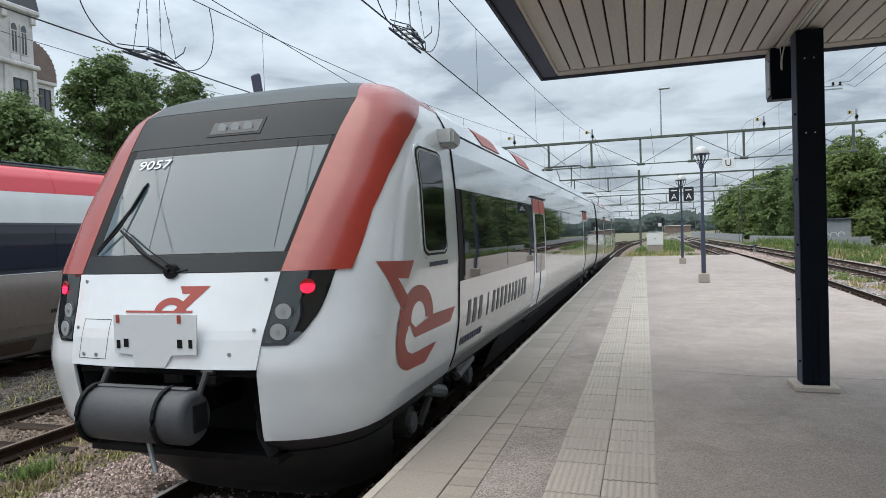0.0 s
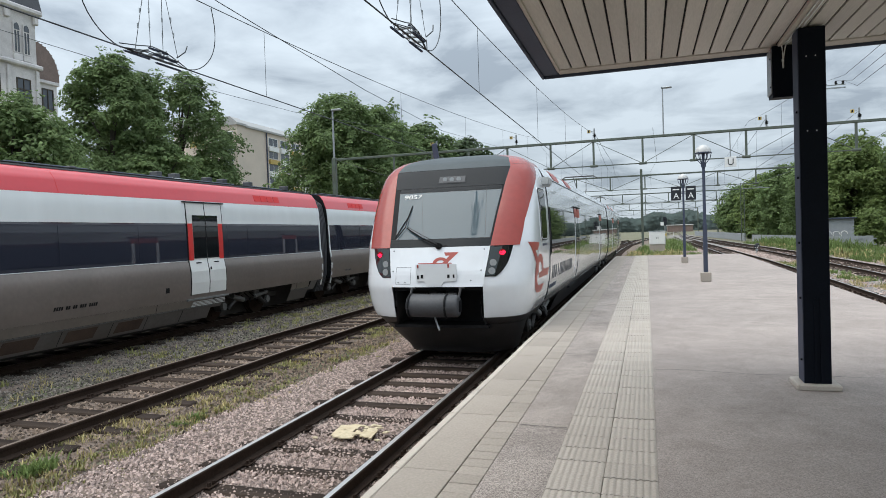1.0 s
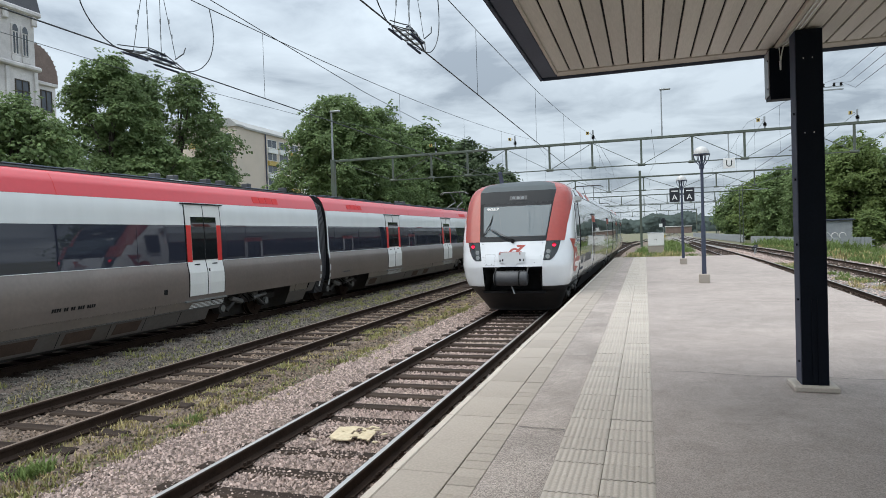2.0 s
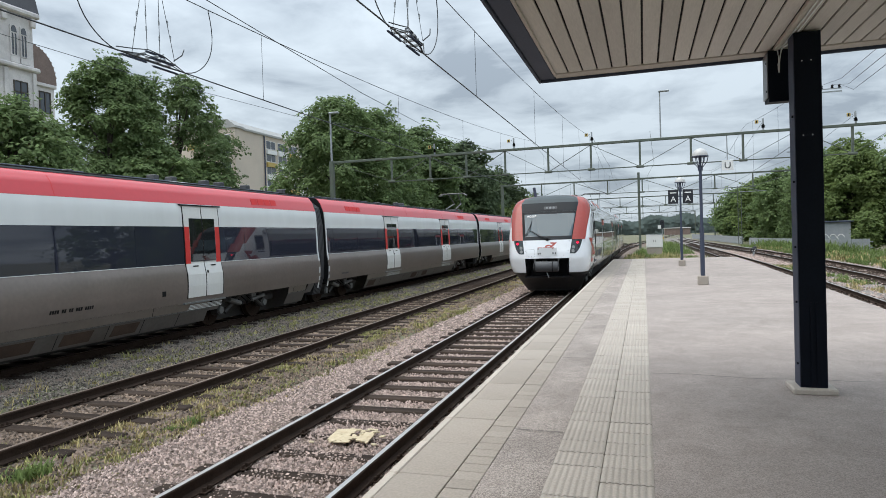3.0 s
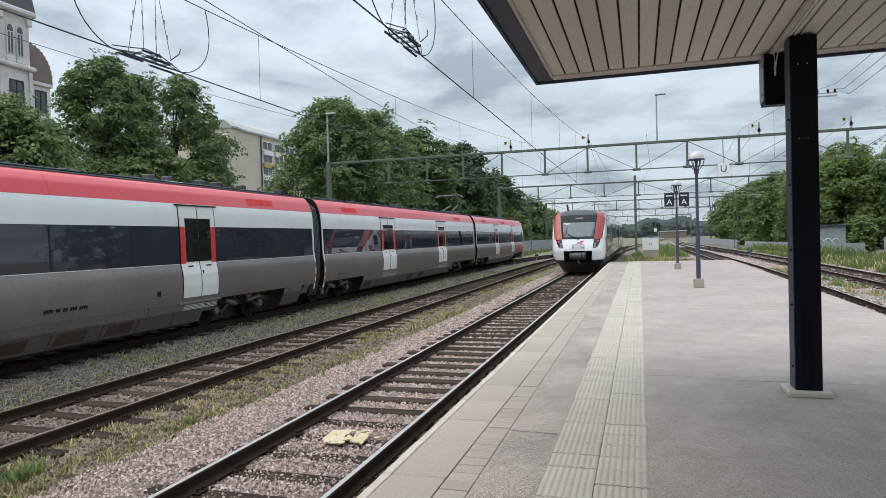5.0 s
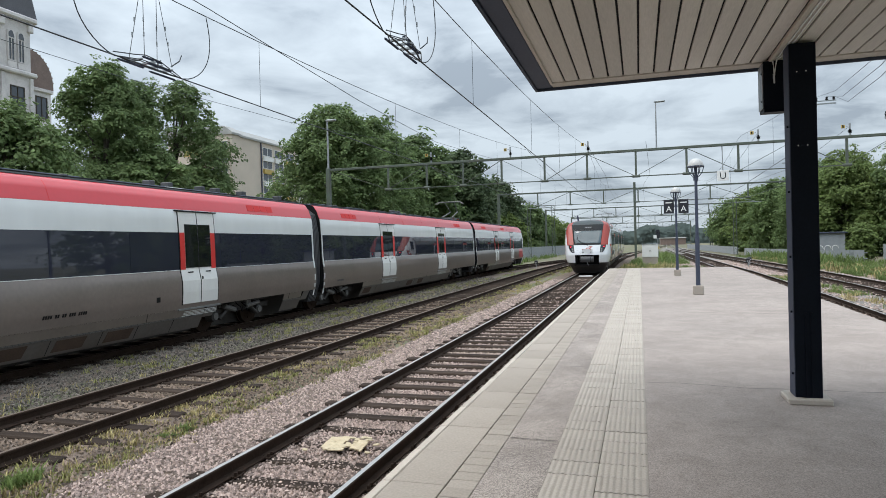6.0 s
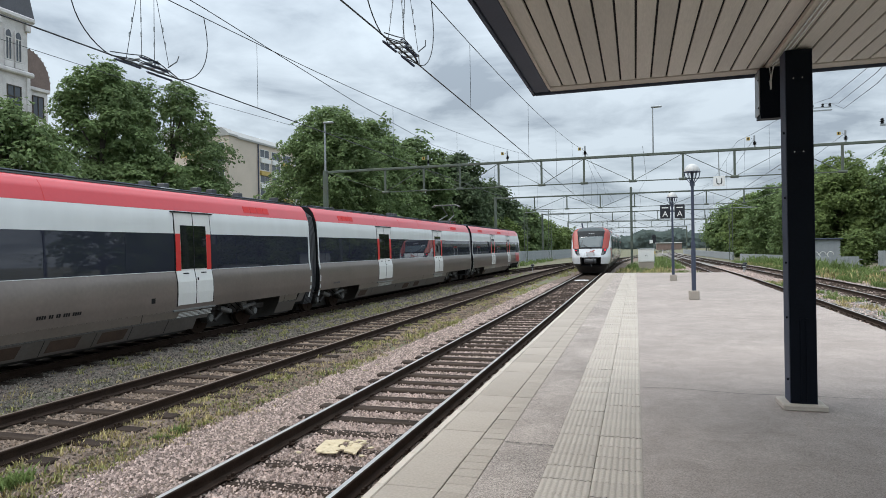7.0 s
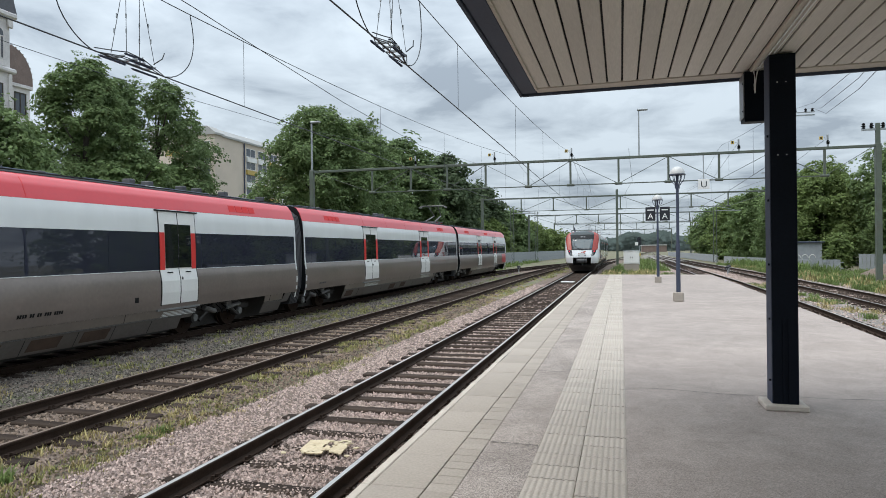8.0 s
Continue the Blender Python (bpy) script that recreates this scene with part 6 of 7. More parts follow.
aa = np.stack([np.cos(ang), 0.4 * np.sin(ang), np.sin(ang)], 1) * sz[:, None]
bb = np.stack([-np.sin(ang), 0.5 * np.cos(ang), np.cos(ang)], 1) * sz[:, None]
me = bpy.data.meshes.new("far_woods")
me.from_pydata(np.stack([pp - aa, pp - bb, pp + aa, pp + bb], 1).reshape(-1, 3).tolist(), [], np.arange(cnt * 4).reshape(-1, 4).tolist())
me.materials.append(HAZEGREEN)
tagged(new("far_woods", me), "distant dark wooded skyline", "woods", kind="stuff")
hill = bmesh.new()
sheet(hill, [[(x, 430 + 15 * j, BED_Z + (0, 7.0, 8.0)[j] + (1.5 * math.sin(x * 0.021 + 1)) * (j > 0)) for x in range(-420, 421, 20)] for j in range(3)])
tagged(part("far_hill", hill, HAZEGREEN), "low wooded hill on the horizon", "hill", kind="structure")

# ---- buildings ----
def opening(parent, x, y, z, w, h, axis, material=WINDOWGLASS, name="window", trim=WHITEPAINT):
    """A window set in a facade: frame, recessed pane and sill. axis 'x': facade looks along +x; 'y': along -y."""
    def bx(a0, a1, d0, d1, z0, z1):
        return B(x + d0, x + d1, y + a0, y + a1, z + z0, z + z1) if axis == "x" else B(x + a0, x + a1, y - d1, y - d0, z + z0, z + z1)
    wdw = part(name, bx(-w / 2, w / 2, 0.01, 0.03, 0, h), material, parent)
    for a0, a1, z0, z1 in ((-w / 2 - 0.1, -w / 2, -0.1, h + 0.1), (w / 2, w / 2 + 0.1, -0.1, h + 0.1), (-w / 2, w / 2, -0.1, 0), (-w / 2, w / 2, h, h + 0.1), (-0.04, 0.04, 0, h)):
        part("frame", bx(a0, a1, 0.0, 0.09, z0, z1), trim, wdw)
    return wdw


apt = thing("apartment_building", -76, 110, BED_Z, "beige rendered apartment block with white windows and pale metal roof", "building")
part("wall", B(-15, 0, -2.0, 0.6, 0, 25.3), PLASTER, apt)
part("rear_wall", B(-14, -0.3, 0.62, 34, 0, 25.2), PLASTER, apt)
rf = bmesh.new()
prism(rf, [(-15, 25.2), (0.0, 25.2), (0.0, 25.6), (-1.6, 26.9), (-15, 26.9)], "y", 0.7, 34.3)
part("roof", rf, ROOFGREY, apt, "pale metal roof")
rf = bmesh.new()
prism(rf, [(-15.4, 25.3), (0.3, 25.3), (0.3, 25.7), (-1.4, 27.0), (-15.4, 27.0)], "y", -2.3, 0.68)
part("roof", rf, ROOFGREY, apt)
part("downpipe", ROD((-0.1, 8.4, 3), (-0.1, 8.4, 25.1), 0.14), GREYSTEEL, apt)
part("chimney", B(-7, -5.4, 20, 22, 26.6, 28.0, bevel=0.1), PLASTER, apt)
part("dish", ROD((-4, 15, 26.9), (-3.7, 14.8, 27.4), 0.5, n=20), WHITEPAINT, apt)
for i in range(8):
    z = 3.5 + 2.7 * i
    if z < 24:
        part("bay", B(-5.4, -0.5, -2.5, -2.01, z - 1.0, z + 1.75), PLASTER, apt)
        opening(apt, -1.9, -2.5, z, 2.3, 1.5, "y")
        opening(apt, -4.2, -2.5, z, 1.9, 1.5, "y")
        part("balcony_panel", B(-10.5, -6.2, -2.9, -2.7, z - 1.0, z + 0.1), YELLOW if i % 2 else WHITEPAINT, apt, "yellow balcony panel" if i % 2 else "white balcony panel")
        for j in range(4):
            opening(apt, -0.3, 11.0 + 4.6 * j, z + 0.2, 3.4, 1.6, "x")
            part("balcony_panel", B(-0.29, 0.15, 9.2 + 4.6 * j, 12.8 + 4.6 * j, z - 1.0, z - 0.1), YELLOW if (i + j) % 3 == 0 else WHITEPAINT, apt, "yellow balcony panel" if (i + j) % 3 == 0 else "white balcony panel")

tower = thing("stone_house", -62, 43.3, BED_Z - 2.0, "ornate grey stone corner house with curved dormer and arched windows", "building")
part("wall", B(-16, 0, -14, 9.2, 0, 23.4), STONEWALL, tower)
part("corner_tower", B(-3.5, 0.8, 2.2, 9.0, 0, 29.0, bevel=0.15), STONEWALL, tower)
part("cornice", B(-3.8, 1.2, 1.9, 9.4, 23.2, 23.7, bevel=0.12), STONEWALL, tower)
part("cornice", B(-3.8, 1.3, 1.9, 9.5, 28.9, 29.5, bevel=0.15), STONEWALL, tower)
part("cornice", B(-3.7, 1.1, 2.0, 9.3, 18.0, 18.35, bevel=0.1), STONEWALL, tower)
rf = bmesh.new()
prism(rf, [(1.4, 29.5), (9.6, 29.5), (8.8, 32.5), (7.4, 34.8), (5.5, 36.5), (3.6, 34.8), (2.2, 32.5)], "x", -3.6, 1.0)
part("tower_roof", rf, SLATE, tower, "dark slate tower roof")
gab = bmesh.new()
prism(gab, [(9.2, 22.6)] + [(9.2 + 2.9 * math.sin(radians(a)), 22.9 + 3.6 * math.cos(radians(a))) for a in range(0, 91, 9)] + [(12.1, 22.6)], "x", -9, 0.2)
for k in range(1, 10):
    a = radians(9 * k)
    py, pz = 9.2 + 2.93 * math.sin(a), 22.9 + 3.63 * math.cos(a)
    part("roof_seam", B(-9, 0.24, py - 0.05, py + 0.05, pz - 0.05, pz + 0.05), COPPER, tower)
part("curved_gable", gab, COPPER, tower, "brown curved metal gable roof")
part("gable_wall", B(-9, 0, 9.25, 11.9, 0, 22.58), STONEWALL, tower)
part("cornice", B(-9, 0.25, 9.42, 12.1, 22.2, 22.59, bevel=0.06), STONEWALL, tower)
for y in (3.4, 4.5, 6.7, 7.8):
    w = opening(tower, 0.8, y, 24.6, 0.55, 2.2, "x", trim=STONEWALL)
    ar = bmesh.new()
    prism(ar, [(y + 0.30 * math.cos(radians(a)), 26.9 + 0.7 * math.sin(radians(a))) for a in range(0, 181, 15)], "x", 0.81, 0.9)
    part("arch", ar, WINDOWGLASS, w)
    part("hood", B(0.81, 1.0, y - 0.48, y - 0.38, 24.5, 27.6, bevel=0.03), STONEWALL, w)
    part("balustrade", B(0.81, 1.0, y - 0.5, y + 0.5, 23.75, 24.4, bevel=0.05), STONEWALL, tower)
for y in (3.9, 7.25):
    for z in (19.2, 14.5):
        w = opening(tower, 0.8, y, z, 1.4, 2.7, "x", trim=BARK)
        part("transom", B(0.84, 0.90, y - 0.7, y + 0.7, z + 1.6, z + 1.7), BARK, w)
        part("sill", B(0.81, 1.1, y - 0.95, y + 0.95, z - 0.35, z - 0.12, bevel=0.04), STONEWALL, w)
for y in (2.4, 5.6, 8.8):
    part("pilaster", B(0.81, 1.02, y - 0.2, y + 0.2, 18.4, 23.1, bevel=0.04), STONEWALL, tower)
    part("corbel", B(0.81, 1.15, y - 0.28, y + 0.28, 27.9, 28.9, bevel=0.08), STONEWALL, tower)
for y in (-12, -9, -6, -3, 0):
    opening(tower, 0, y, 19.2, 1.3, 2.6, "x")
    opening(tower, 0, y, 14.5, 1.3, 2.6, "x")
opening(tower, 0, 10.7, 19.4, 1.2, 2.2, "x", trim=BARK)
opening(tower, 0, 10.7, 14.8, 1.2, 2.2, "x", trim=BARK)
rf = bmesh.new()
prism(rf, [(-14.2, 23.4), (2.2, 23.4), (1.0, 28.5), (-13.0, 28.5)], "x", -14, -0.3)
part("mansard_roof", rf, SLATE, tower)

hut = thing("lineside_hut", 18.6, 74, BED_Z, "small grey lineside hut with white graffiti", "hut")
part("wall", B(-1.4, 1.4, 0, 3, 0, 2.65, bevel=0.02), FENCE, hut)
part("roof", B(-1.6, 1.6, -0.25, 3.2, 2.65, 2.8, bevel=0.03), GREYSTEEL, hut)
for k in range(3):
    part("graffiti_loop", chain(bmesh.new(), [(-0.9 + 0.7 * k + 0.3 * math.cos(a), -0.01, 1.1 + 0.32 * math.sin(a)) for a in [0.45 * i for i in range(13)]], 0.035, n=4), WHITEPAINT, hut)

def fence(x0, y0, x1, y1, h, w, material, label, gap=0.02):
    """A board fence of upright slats on two rails, along a straight line."""
    f = thing("fence", x0, y0, BED_Z, label, "fence", "fences")
    ln = math.hypot(x1 - x0, y1 - y0)
    f.matrix_basis = pose(x0, y0, BED_Z, 0, 0, math.degrees(math.atan2(y1 - y0, x1 - x0)))
    me = bpy.data.meshes.new("slat")
    bm = B(0, w - gap, -0.02, 0.02, 0.05, h)
    bm.to_mesh(me)
    bm.free()
    me.materials.append(material)
    n = int(ln / w)
    for i in range(n):
        o = new("slat", me)
        o.parent, o.matrix_basis = f, pose(i * w, 0, 0.02 * math.sin(i * 3.1))
    for z in (0.3, h - 0.3):
        part("fence_rail", B(0, ln, 0.021, 0.07, z, z + 0.08), material, f)
    return f


fence(16.2, 64.0, 18.95, 63.9, 1.1, 0.28, FENCE, "pale grey corrugated board fence")
fence(20.8, 66.0, 25.6, 65.5, 1.55, 0.3, FENCE, "taller grey board fence beside the gravel heap")
fence(13.8, 96.0, 17.5, 68.0, 1.0, 0.4, FENCE, "long grey fence in front of the trees")
fence(11.8, 175.0, 13.6, 100.0, 1.15, 0.8, FENCE, "distant grey fence along the tracks", gap=0.05)
fence(-16.5, 88.0, -12.5, 150.0, 1.8, 0.7, FENCE, "grey fence behind the far sidings", gap=0.06)

heap = bmesh.new()
rows = []
for i in range(13):
    f = i / 12
    rows.append([(16.2 + 8.0 * f, 49.5 + 6.0 * j / 10, BED_Z - 0.05 + max(0.0, 1.55 * math.sin(math.pi * min(1, f * 1.0)) ** 1.2 * math.sin(math.pi * j / 10) + 0.12 * noise.noise((i, j, 2)) * (0 < i < 12) * (0 < j < 10))) for j in range(11)])
tagged(part("gravel_heap", sheet(heap, rows), BALLAST, smooth=True), "heap of brown gravel beside the mast", "gravel", kind="stuff")

cab = thing("electrical_cabinet", 1.0, 66, BED_Z, "white double-door lineside cabinet on a grey plinth", "cabinet")
part("plinth", B(-0.72, 0.72, -0.3, 0.3, 0, 0.75, bevel=0.02), CONCRETE, cab)
part("body", B(-0.75, 0.75, -0.32, 0.32, 0.75, 2.0, bevel=0.02), WHITEPAINT, cab)
for s in (-1, 1):
    d = part("door", B(min(0.01 * s, 0.73 * s), max(0.01 * s, 0.73 * s), -0.345, -0.322, 0.79, 1.96, bevel=0.008), WHITEPAINT, cab)
    part("handle", B(0.08 * s - 0.02, 0.08 * s + 0.02, -0.37, -0.346, 1.3, 1.45), BLACKTRIM, d)
part("roof", B(-0.8, 0.8, -0.37, 0.37, 2.0, 2.06, bevel=0.015), GALV, cab)
sig = thing("railway_signal", 2.12, 80, BED_Z, "black railway signal head with a white plate on a thin post", "signal")
part("post", ROD((0, 0, 0), (0, 0, 2.9), 0.05), GALV, sig)
bm = bmesh.new()
prism(bm, [(0.25 * math.cos(radians(a)), 3.12 + (0.27 if math.sin(radians(a)) > 0 else -0.27) + 0.25 * math.sin(radians(a))) for a in range(0, 360, 20)], "y", -0.08, 0.04)
part("head", bm, SIGNBLACK, sig)
part("red_lamp", ROD((0, -0.1, 3.3), (0, -0.081, 3.3), 0.07), BLACKTRIM, sig, "unlit round signal lamp")
part("number_plate", B(-0.48, -0.12, -0.09, -0.06, 2.6, 3.0), WHITEPAINT, sig)
part("yellow_plate", B(-0.16, 0.16, -0.08, -0.06, 1.35, 1.65), YELLOW, sig)
for x, y in ((9.3, 62), (8.6, 58), (13.0, 55), (-9.6, 62)):
    dw = thing("dwarf_signal", x, y, BED_Z, "small black ground signal with two white lights", "signal", "ground signals")
    part("post", B(-0.04, 0.04, -0.04, 0.04, 0, 0.4), GALV, dw)
    part("head", B(-0.17, 0.17, -0.08, 0.08, 0.36, 0.72, bevel=0.07), SIGNBLACK, dw)
    for s in (-0.07, 0.07):
        part("lens", ROD((s, -0.081, 0.48), (s, -0.095, 0.48), 0.04), WHITEPAINT, dw)
far_house = thing("distant_building", 20, 330, BED_Z, "long low orange-brown building in the distance", "building")
part("wall", B(-10, 1.6, 0, 14, 0, 3.0), COPPER, far_house)
part("roof", B(-10.3, 1.9, -0.5, 14.5, 3.0, 3.5, bevel=0.2), ROOFGREY, far_house)

# sign panels on the second lamp post
for x in (1.34, 1.97):
    sg = thing("platform_sign", x, 31.2, 2.86, "black platform sign with a white letter on the lamp post", "sign", "platform signs")
    part("panel", B(-0.22, 0.22, -0.05, 0.05, 0, 0.64, bevel=0.02), SIGNBLACK, sg)
    letters("A", 0.36, WHITEPAINT, sg, pose(0, -0.054, 0.09, 90, 0, 0), 0.002)
    part("text_bar", B(-0.14, 0.14, -0.054, -0.051, 0.47, 0.52), WHITEPAINT, sg)
    part("arm", B(-0.3 if x > 1.65 else 0.2, -0.2 if x > 1.65 else 0.3, -0.02, 0.02, 0.3, 0.34), GREYSTEEL, sg)

# ---- stones, weeds and litter ----
def stones(name, regions, material, label, seed):
    """Loose broken stones: small uneven ridged blocks lying on the beds. Regions: x0, x1, y0, y1, count, size."""
    rng = np.random.default_rng(seed)
    base = np.array([(1, 0, -0.3), (0, 1, -0.2), (-1, 0, -0.3), (0, -1, -0.2), (0.35, 0.1, 0.72), (-0.3, -0.12, 0.62)], float)
    tri = np.array([(3, 0, 4), (0, 1, 4), (1, 2, 5), (2, 3, 5), (1, 5, 4), (3, 4, 5)])
    vs, n = [], 0
    for x0, x1, y0, y1, count, size in regions:
        c = np.stack([rng.uniform(x0, x1, count), rng.uniform(y0, y1, count), np.full(count, BED_Z - 0.004) + rng.uniform(-0.02, 0.02, count)], 1)
        for cx, pitch, start in ((-3.41, 0.62, -4.8), (-7.66, 0.66, -4.8)):
            k = (c[:, 1] - start + pitch / 2) % pitch - pitch / 2
            c[(np.abs(c[:, 0] - cx) < 1.22) & (np.abs(k) < 0.115) & (rng.random(count) > (0.75 if cx > -5 else 0.3) * np.clip((10.5 - c[:, 1]) / 3, 0.1, 1)), 2] -= 0.11
        sc = size * rng.uniform(0.55, 1.35, (count, 1, 1)) * rng.uniform(0.65, 1.25, (count, 1, 3))
        shp = base[None] * sc * rng.uniform(0.7, 1.25, (count, 6, 1))
        a, t = rng.uniform(0, 6.28, count), rng.uniform(-0.5, 0.5, count)
        ca, sa, ct, st = np.cos(a), np.sin(a), np.cos(t), np.sin(t)
        o = np.zeros(count)
        rz = np.stack([np.stack([ca, -sa, o], 1), np.stack([sa, ca, o], 1), np.stack([o, o, o + 1], 1)], 1)
        rx = np.stack([np.stack([o + 1, o, o], 1), np.stack([o, ct, -st], 1), np.stack([o, st, ct], 1)], 1)
        vs.append((np.einsum("nij,nkj->nki", rz @ rx, shp) + c[:, None]).reshape(-1, 3))
        n += count
    f = (tri[None] + 6 * np.arange(n)[:, None, None]).reshape(-1, 3)
    me = bpy.data.meshes.new(name)
    me.from_pydata(np.concatenate(vs).tolist(), [], f.tolist())
    me.materials.append(material)
    return tagged(new(name, me), label, "gravel", kind="stuff")


stones("ballast_stones", [(-5.7, -1.75, 3.2, 8, 46000, 0.0185), (-5.6, -1.75, 8, 14, 38000, 0.021), (-5.5, -1.75, 14, 24, 22000, 0.028), (-5.5, -1.8, 24, 42, 9000, 0.045)], STONE, "pinkish grey broken ballast stones", 4)
stones("old_ballast_stones", [(-8.4, -6.9, 4, 10, 4500, 0.028), (-8.4, -6.9, 10, 26, 5500, 0.034), (-6.9, -5.6, 4, 14, 6500, 0.023), (-6.9, -5.6, 14, 30, 4500, 0.03)], DARKSTONE, "brown weathered ballast stones of the middle track", 6)
stones("grey_ballast_stones", [(-11.6, -8.6, 5, 12, 11000, 0.024), (-11.5, -8.6, 12, 24, 11000, 0.029), (-11.5, -8.6, 24, 45, 6000, 0.042)], GREYSTONE, "dark grey ballast stones beside the parked train", 7)
stones("yard_stones", [(7.4, 9.2, 40, 75, 5000, 0.06), (5.0, 12, 18, 40, 8000, 0.045), (3.0, 13, 40, 75, 9000, 0.06)], STONE, "grey ballast stones of the outer tracks", 9)


def blades(name, regions, material, label, seed, lean=0.85):
    """Grass and weeds: thin bent blades in tufts. Regions: x0, x1, y0, y1, tufts, blades, height."""
    rng = np.random.default_rng(seed)
    vs = []
    for x0, x1, y0, y1, tufts, per, h in regions:
        c = np.stack([rng.uniform(x0, x1, tufts), rng.uniform(y0, y1, tufts)], 1)
        keep = np.array([noise.noise((q[0] * 1.1, q[1] * 0.42, seed * 3.7)) + 0.5 * noise.noise((q[0] * 3.0, q[1] * 1.3, seed)) > -0.03 for q in c])
        c = c[keep]
        tufts = len(c)
        th = h * rng.uniform(0.4, 1.3, tufts)
        p = np.repeat(c, per, 0) + rng.normal(size=(tufts * per, 2)) * np.repeat(th, per)[:, None] * 0.45
        n = len(p)
        hh = np.repeat(th, per) * rng.uniform(0.4, 1.1, n)
        a = rng.uniform(0, 6.28, n)
        d = np.stack([np.cos(a), np.sin(a)], 1) * (hh * rng.uniform(0.1, 1, n) * lean)[:, None]
        wv = np.stack([-np.sin(a), np.cos(a)], 1) * (hh * 0.06 + 0.003)[:, None]
        z0 = np.full((n, 1), BED_Z - 0.02)
        lo1, lo2 = np.hstack([p - wv, z0]), np.hstack([p + wv, z0])
        m1 = np.hstack([p - wv * 0.8 + d * 0.4, z0 + hh[:, None] * 0.6])
        m2 = np.hstack([p + wv * 0.8 + d * 0.4, z0 + hh[:, None] * 0.6])
        tp = np.hstack([p + d, z0 + hh[:, None]])
        vs.append(np.stack([lo1, lo2, m2, m1, tp], 1).reshape(-1, 3))
    v = np.concatenate(vs)
    k = np.arange(len(v) // 5) * 5
    faces = [(i, i + 1, i + 2, i + 3) for i in k] + [(i + 3, i + 2, i + 4) for i in k]
    me = bpy.data.meshes.new(name)
    me.from_pydata(v.tolist(), [], faces)
    me.materials.append(material)
    return tagged(new(name, me), label, "grass", kind="stuff")


blades("grass_strip", [(-6.9, -5.6, 4, 10, 330, 20, 0.07), (-6.85, -5.4, 10, 24, 1000, 18, 0.09), (-6.9, -5.4, 24, 48, 520, 12, 0.11), (-5.8, -4.9, 4, 20, 60, 16, 0.06), (-11.3, -8.9, 6, 30, 700, 18, 0.11), (-8.3, -7.0, 5, 30, 40, 10, 0.06), (-11.2, -8.9, 30, 60, 260, 10, 0.16), (-6.9, -4.9, 48, 90, 300, 10, 0.2)], GRASS, "green weeds and grass between the tracks", 12)
blades("dry_grass_strip", [(-11.3, -8.9, 6, 40, 500, 14, 0.09), (-6.9, -5.3, 4, 14, 300, 14, 0.07), (-6.9, -5.8, 4, 12, 340, 18, 0.085), (-6.9, -5.5, 12, 40, 520, 14, 0.09), (7.3, 8.7, 17, 44, 420, 16, 0.16), (-1.5, 2.8, 41, 64, 420, 14, 0.38), (12.2, 15, 35, 80, 400, 12, 0.4)], DRYGRASS, "dry yellow grass between the tracks", 13)
blades("bright_weeds", [(-6.5, -6.2, 4.9, 5.3, 14, 40, 0.12), (-6.1, -5.8, 6.7, 7.3, 16, 34, 0.10), (7.3, 8.6, 17, 44, 420, 18, 0.2), (12.2, 16, 35, 90, 1500, 26, 0.32), (13.6, 17.4, 60, 92, 500, 20, 0.85), (-1.4, 2.8, 41, 66, 330, 14, 0.36), (-0.5, 4.5, 66, 78, 300, 12, 0.5), (1.5, 4.8, 78, 120, 300, 10, 0.6), (3.0, 5.0, 41, 60, 160, 12, 0.3), (-16, -13.5, 60, 110, 300, 10, 0.6), (13, 26, 48, 63, 900, 14, 0.4)], LEAF[3], "bright green weeds beside the tracks", 14, lean=1.3)

litter = thing("crumpled_board", -3.38, 6.9, BED_Z + 0.06, "torn yellowed board lying between the rails", "litter")
rng2 = random.Random(2)
cells = set()
for i in range(16):
    for j in range(15):
        cx, cy = -0.24 + 0.032 * i, -0.24 + 0.034 * j
        if noise.noise((cx * 6.0, cy * 6.0, 3.3)) + 0.6 * noise.noise((cx * 19.0, cy * 19.0, 9.1)) < 0.17:
            cells.add((i, j))
# the largest connected rest of the board
whole = set()
for start in sorted(cells):
    grown, todo = {start}, [start]
    while todo:
        i, j = todo.pop()
        for q in ((i + 1, j), (i - 1, j), (i, j + 1), (i, j - 1)):
            if q in cells and q not in grown:
                grown.add(q)
                todo.append(q)
    if len(grown) > len(whole):
        whole = grown
bm = bmesh.new()
knots = {}


def knot(i, j, top):
    if (i, j, top) not in knots:
        dx, dy = 0.010 * noise.noise((i * 1.7, j * 1.9, 1)), 0.010 * noise.noise((i * 1.7, j * 1.9, 6))
        knots[(i, j, top)] = bm.verts.new((-0.256 + 0.032 * i + dx, -0.257 + 0.034 * j + dy, (0.014 if top else 0.0) + 0.012 * noise.noise((i * 0.5, j * 0.5, 4))))
    return knots[(i, j, top)]


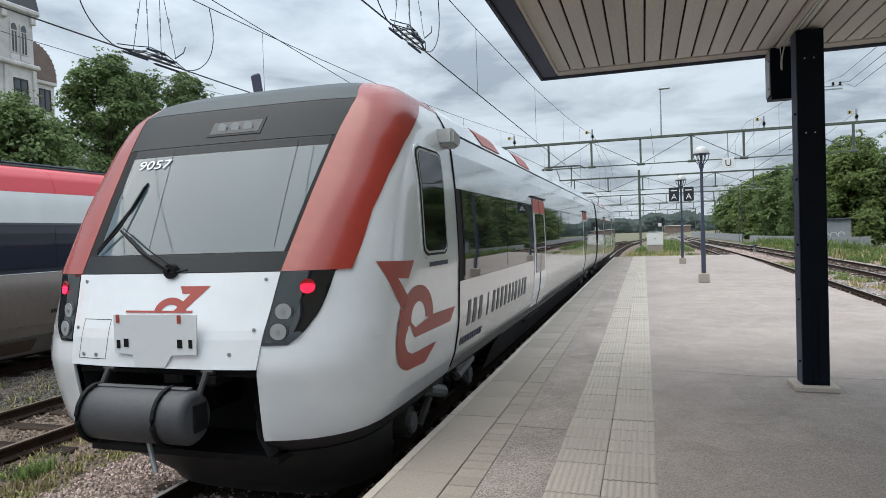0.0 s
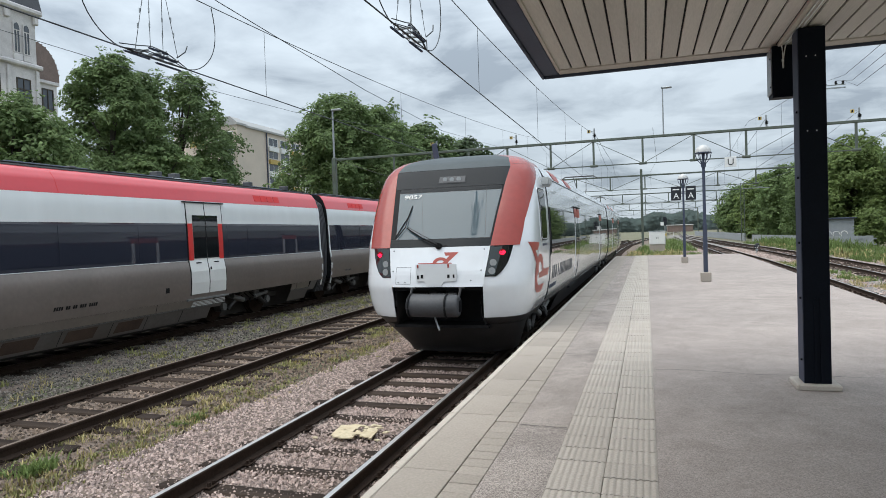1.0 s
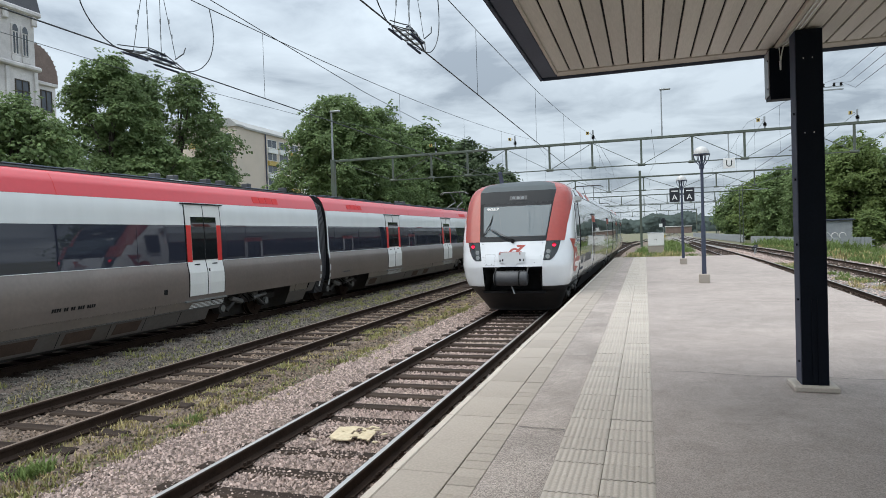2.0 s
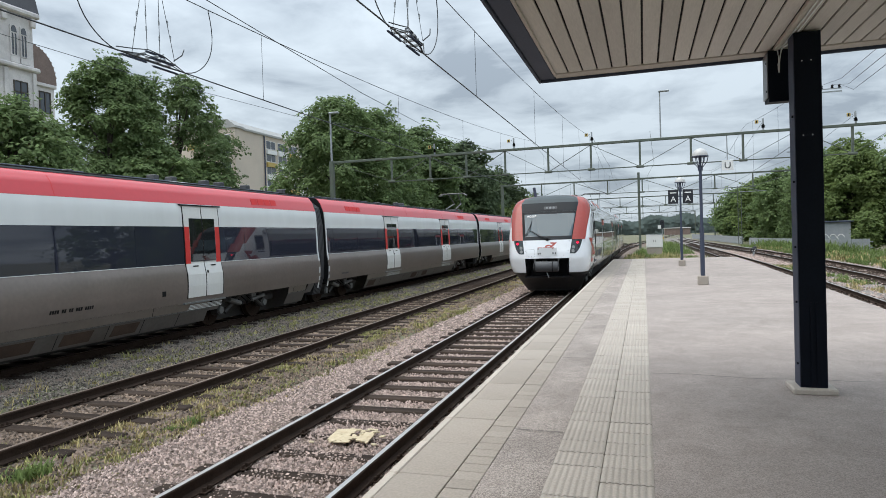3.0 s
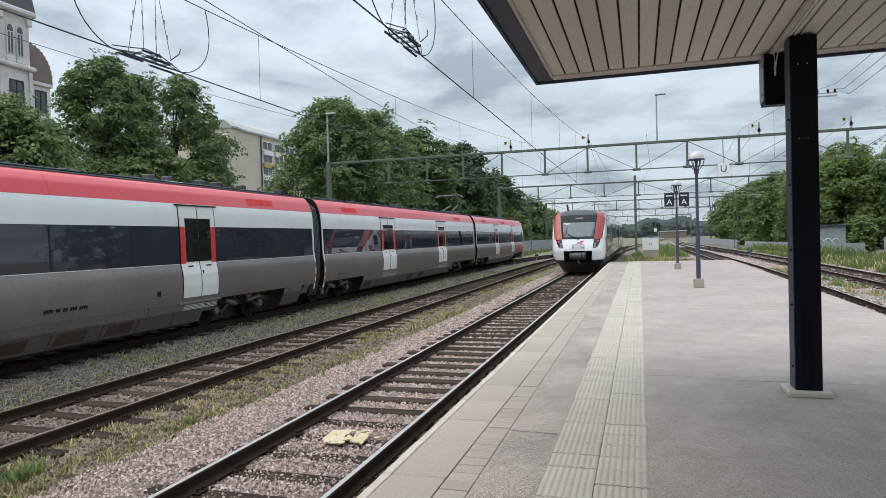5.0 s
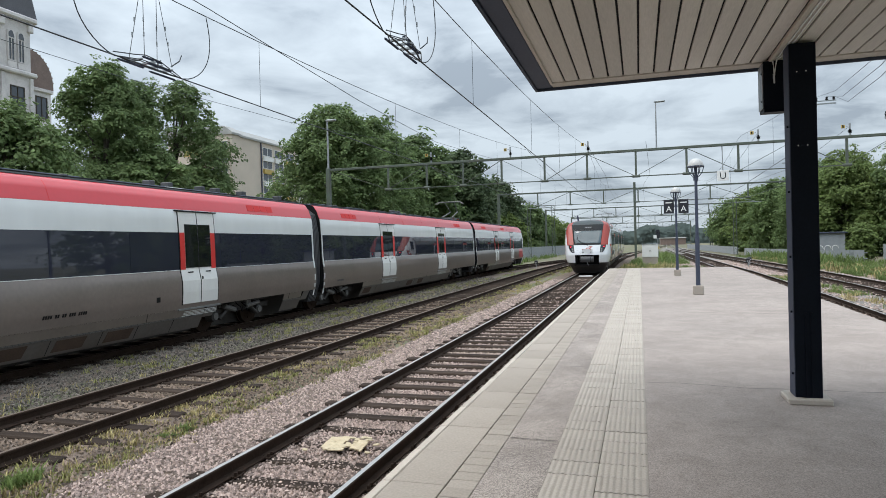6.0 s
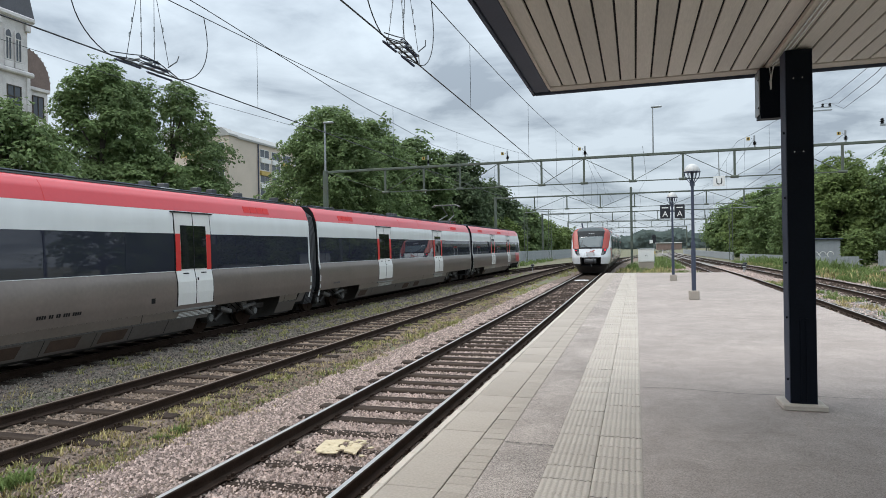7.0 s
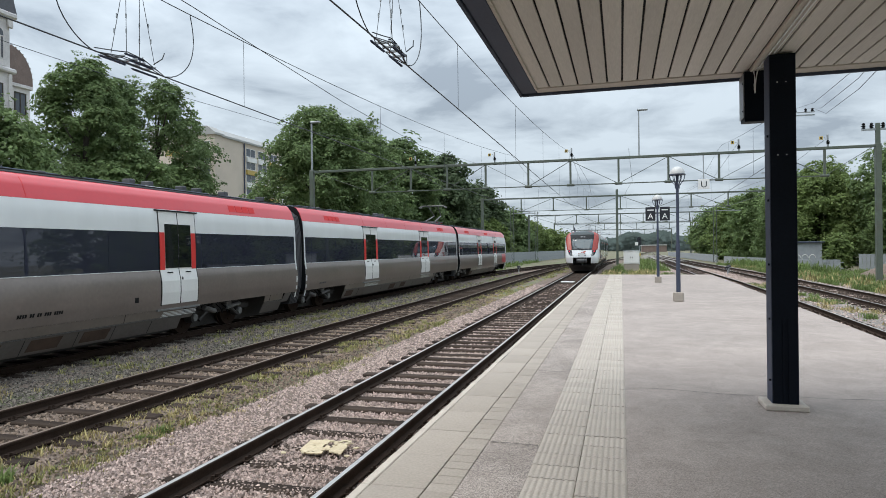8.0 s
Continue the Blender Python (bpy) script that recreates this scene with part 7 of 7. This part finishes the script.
for i, j in sorted(whole):
    ring = ((i, j), (i + 1, j), (i + 1, j + 1), (i, j + 1))
    bm.faces.new([knot(a, b, True) for a, b in ring])
    for (a, b), (c, d), step in ((ring[0], ring[1], (0, -1)), (ring[1], ring[2], (1, 0)), (ring[2], ring[3], (0, 1)), (ring[3], ring[0], (-1, 0))):
        if (i + step[0], j + step[1]) not in whole:
            bm.faces.new((knot(a, b, False), knot(c, d, False), knot(c, d, True), knot(a, b, True)))
part("board", bm, CREAM, litter, "crumbling yellowed board full of holes").matrix_basis = pose(0, 0, 0, 0, 0, 9)
for k in range(7):
    bm = bmesh.new()
    sx, sy = rng2.uniform(0.02, 0.05), rng2.uniform(0.015, 0.035)
    prism(bm, [(-sx, -sy * 0.6), (sx * 0.5, -sy), (sx, sy * 0.3), (0.1 * sx, sy), (-sx * 0.8, sy * 0.7)], "z", 0, 0.012)
    part("board_chip", bm, CREAM, litter).matrix_basis = pose(rng2.uniform(-0.42, 0.42), rng2.uniform(-0.38, 0.38), 0.004, rng2.uniform(-12, 12), rng2.uniform(-12, 12), rng2.uniform(0, 180))
bal = thing("track_marker", -3.5, 44.0, RAIL_Z - 0.12, "pale flat marker plate fixed between the rails", "marker")
part("plate", B(-0.45, 0.45, -0.2, 0.2, -0.02, 0.05, bevel=0.02), WHITEPAINT, bal)

# ---- platform paving, piece by piece ----
def piece_mesh(name, bm, material):
    me = bpy.data.meshes.new(name)
    bm.to_mesh(me)
    bm.free()
    me.materials.append(material)
    return me


lip_me = piece_mesh("edge_lip", B(0.004, 0.076, 0.003, 0.697, -0.20, 0.0, bevel=0.008), LIP)
slab_me = piece_mesh("edge_slab", B(0.003, 0.397, 0.004, 0.696, -0.10, 0.0, bevel=0.004), CONCRETE)
sett_me = piece_mesh("small_slab", B(0.003, 0.207, 0.004, 0.153, -0.08, 0.0, bevel=0.004), CONCRETE)
bm = bmesh.new()
tw, tl = 0.344, 0.272
prof = [(0.0, -0.06), (0.0, -0.002)]
for i in range(8):
    c = 0.022 + i * 0.043
    prof += [(c + dx, dz) for dx, dz in ((-0.019, -0.001), (-0.013, 0.0015), (-0.006, 0.004), (0.004, 0.0045), (0.012, 0.002), (0.018, -0.0008))]
prof += [(tw, -0.002), (tw, -0.06)]
prism(bm, prof, "y", 0.003, tl)
tile_me = piece_mesh("tactile_tile", bm, TACTILE)
prng = random.Random(77)
y = -4.2
while y < 39.4:
    for me, x in ((lip_me, -1.79), (slab_me, -1.71)):
        o = new(me.name, me)
        o.parent, o.matrix_basis = platform, pose(x, y, prng.uniform(-0.003, 0.003), prng.uniform(-0.15, 0.15), 0, 0)
    y += 0.7
y = 1.5
while y < 40.0:
    o = new("small_slab", sett_me)
    o.parent, o.matrix_basis = platform, pose(-1.31, y, prng.uniform(-0.002, 0.003), prng.uniform(-0.3, 0.3), prng.uniform(-0.3, 0.3), 0)
    y += 0.157
y = 1.8
while y < 39.9:
    for x in (-0.667, -0.318):
        o = new("tactile_tile", tile_me)
        o.parent, o.matrix_basis = platform, pose(x, y, prng.uniform(-0.002, 0.002), prng.uniform(-0.2, 0.2), 0, prng.uniform(-0.2, 0.2))
    y += 0.28
for k, (xa, xb, ya, amp) in enumerate(((0.06, 4.1, 7.75, 0.10), (-1.09, -0.68, 5.35, 0.02), (-1.09, -0.68, 8.6, 0.02), (0.1, 4.4, 15.4, 0.12))):
    rows = [[], []]
    for i in range(41):
        x = xa + (xb - xa) * i / 40
        yy = ya + amp * noise.noise((x * 1.3, k * 5.0, 0)) + 0.03 * amp * noise.noise((x * 9, k, 4)) - 0.03 * (x - xa)
        w = 0.006 + 0.004 * noise.noise((x * 4, k, 8))
        rows[0].append((x, yy - w, 0.005))
        rows[1].append((x, yy + w, 0.005))
    part("asphalt_seam", sheet(bmesh.new(), rows), SEAM, platform, "dark tarred seam in the asphalt")
part("paving_bed", B(-1.70, 0.033, -4.2, 40.0, -0.095, -0.062), ASPHALT, platform)


# ---- movement ----
def motions():
    rows = []
    for i in range(0, 81):
        t = i / 10
        rows.append((t, pose(TRAIN_X, 3.77 + 6.37 * t + 0.068 * t * t, 0)))
    walk(white_train, rows)
    for w, y, z in w_wheels:
        turn = []
        for i in range(0, 241):
            t = i / 30
            turn.append((t, pose(0, y, z, -math.degrees((6.37 * t + 0.068 * t * t) / 0.42))))
        walk(w, turn)


motions()
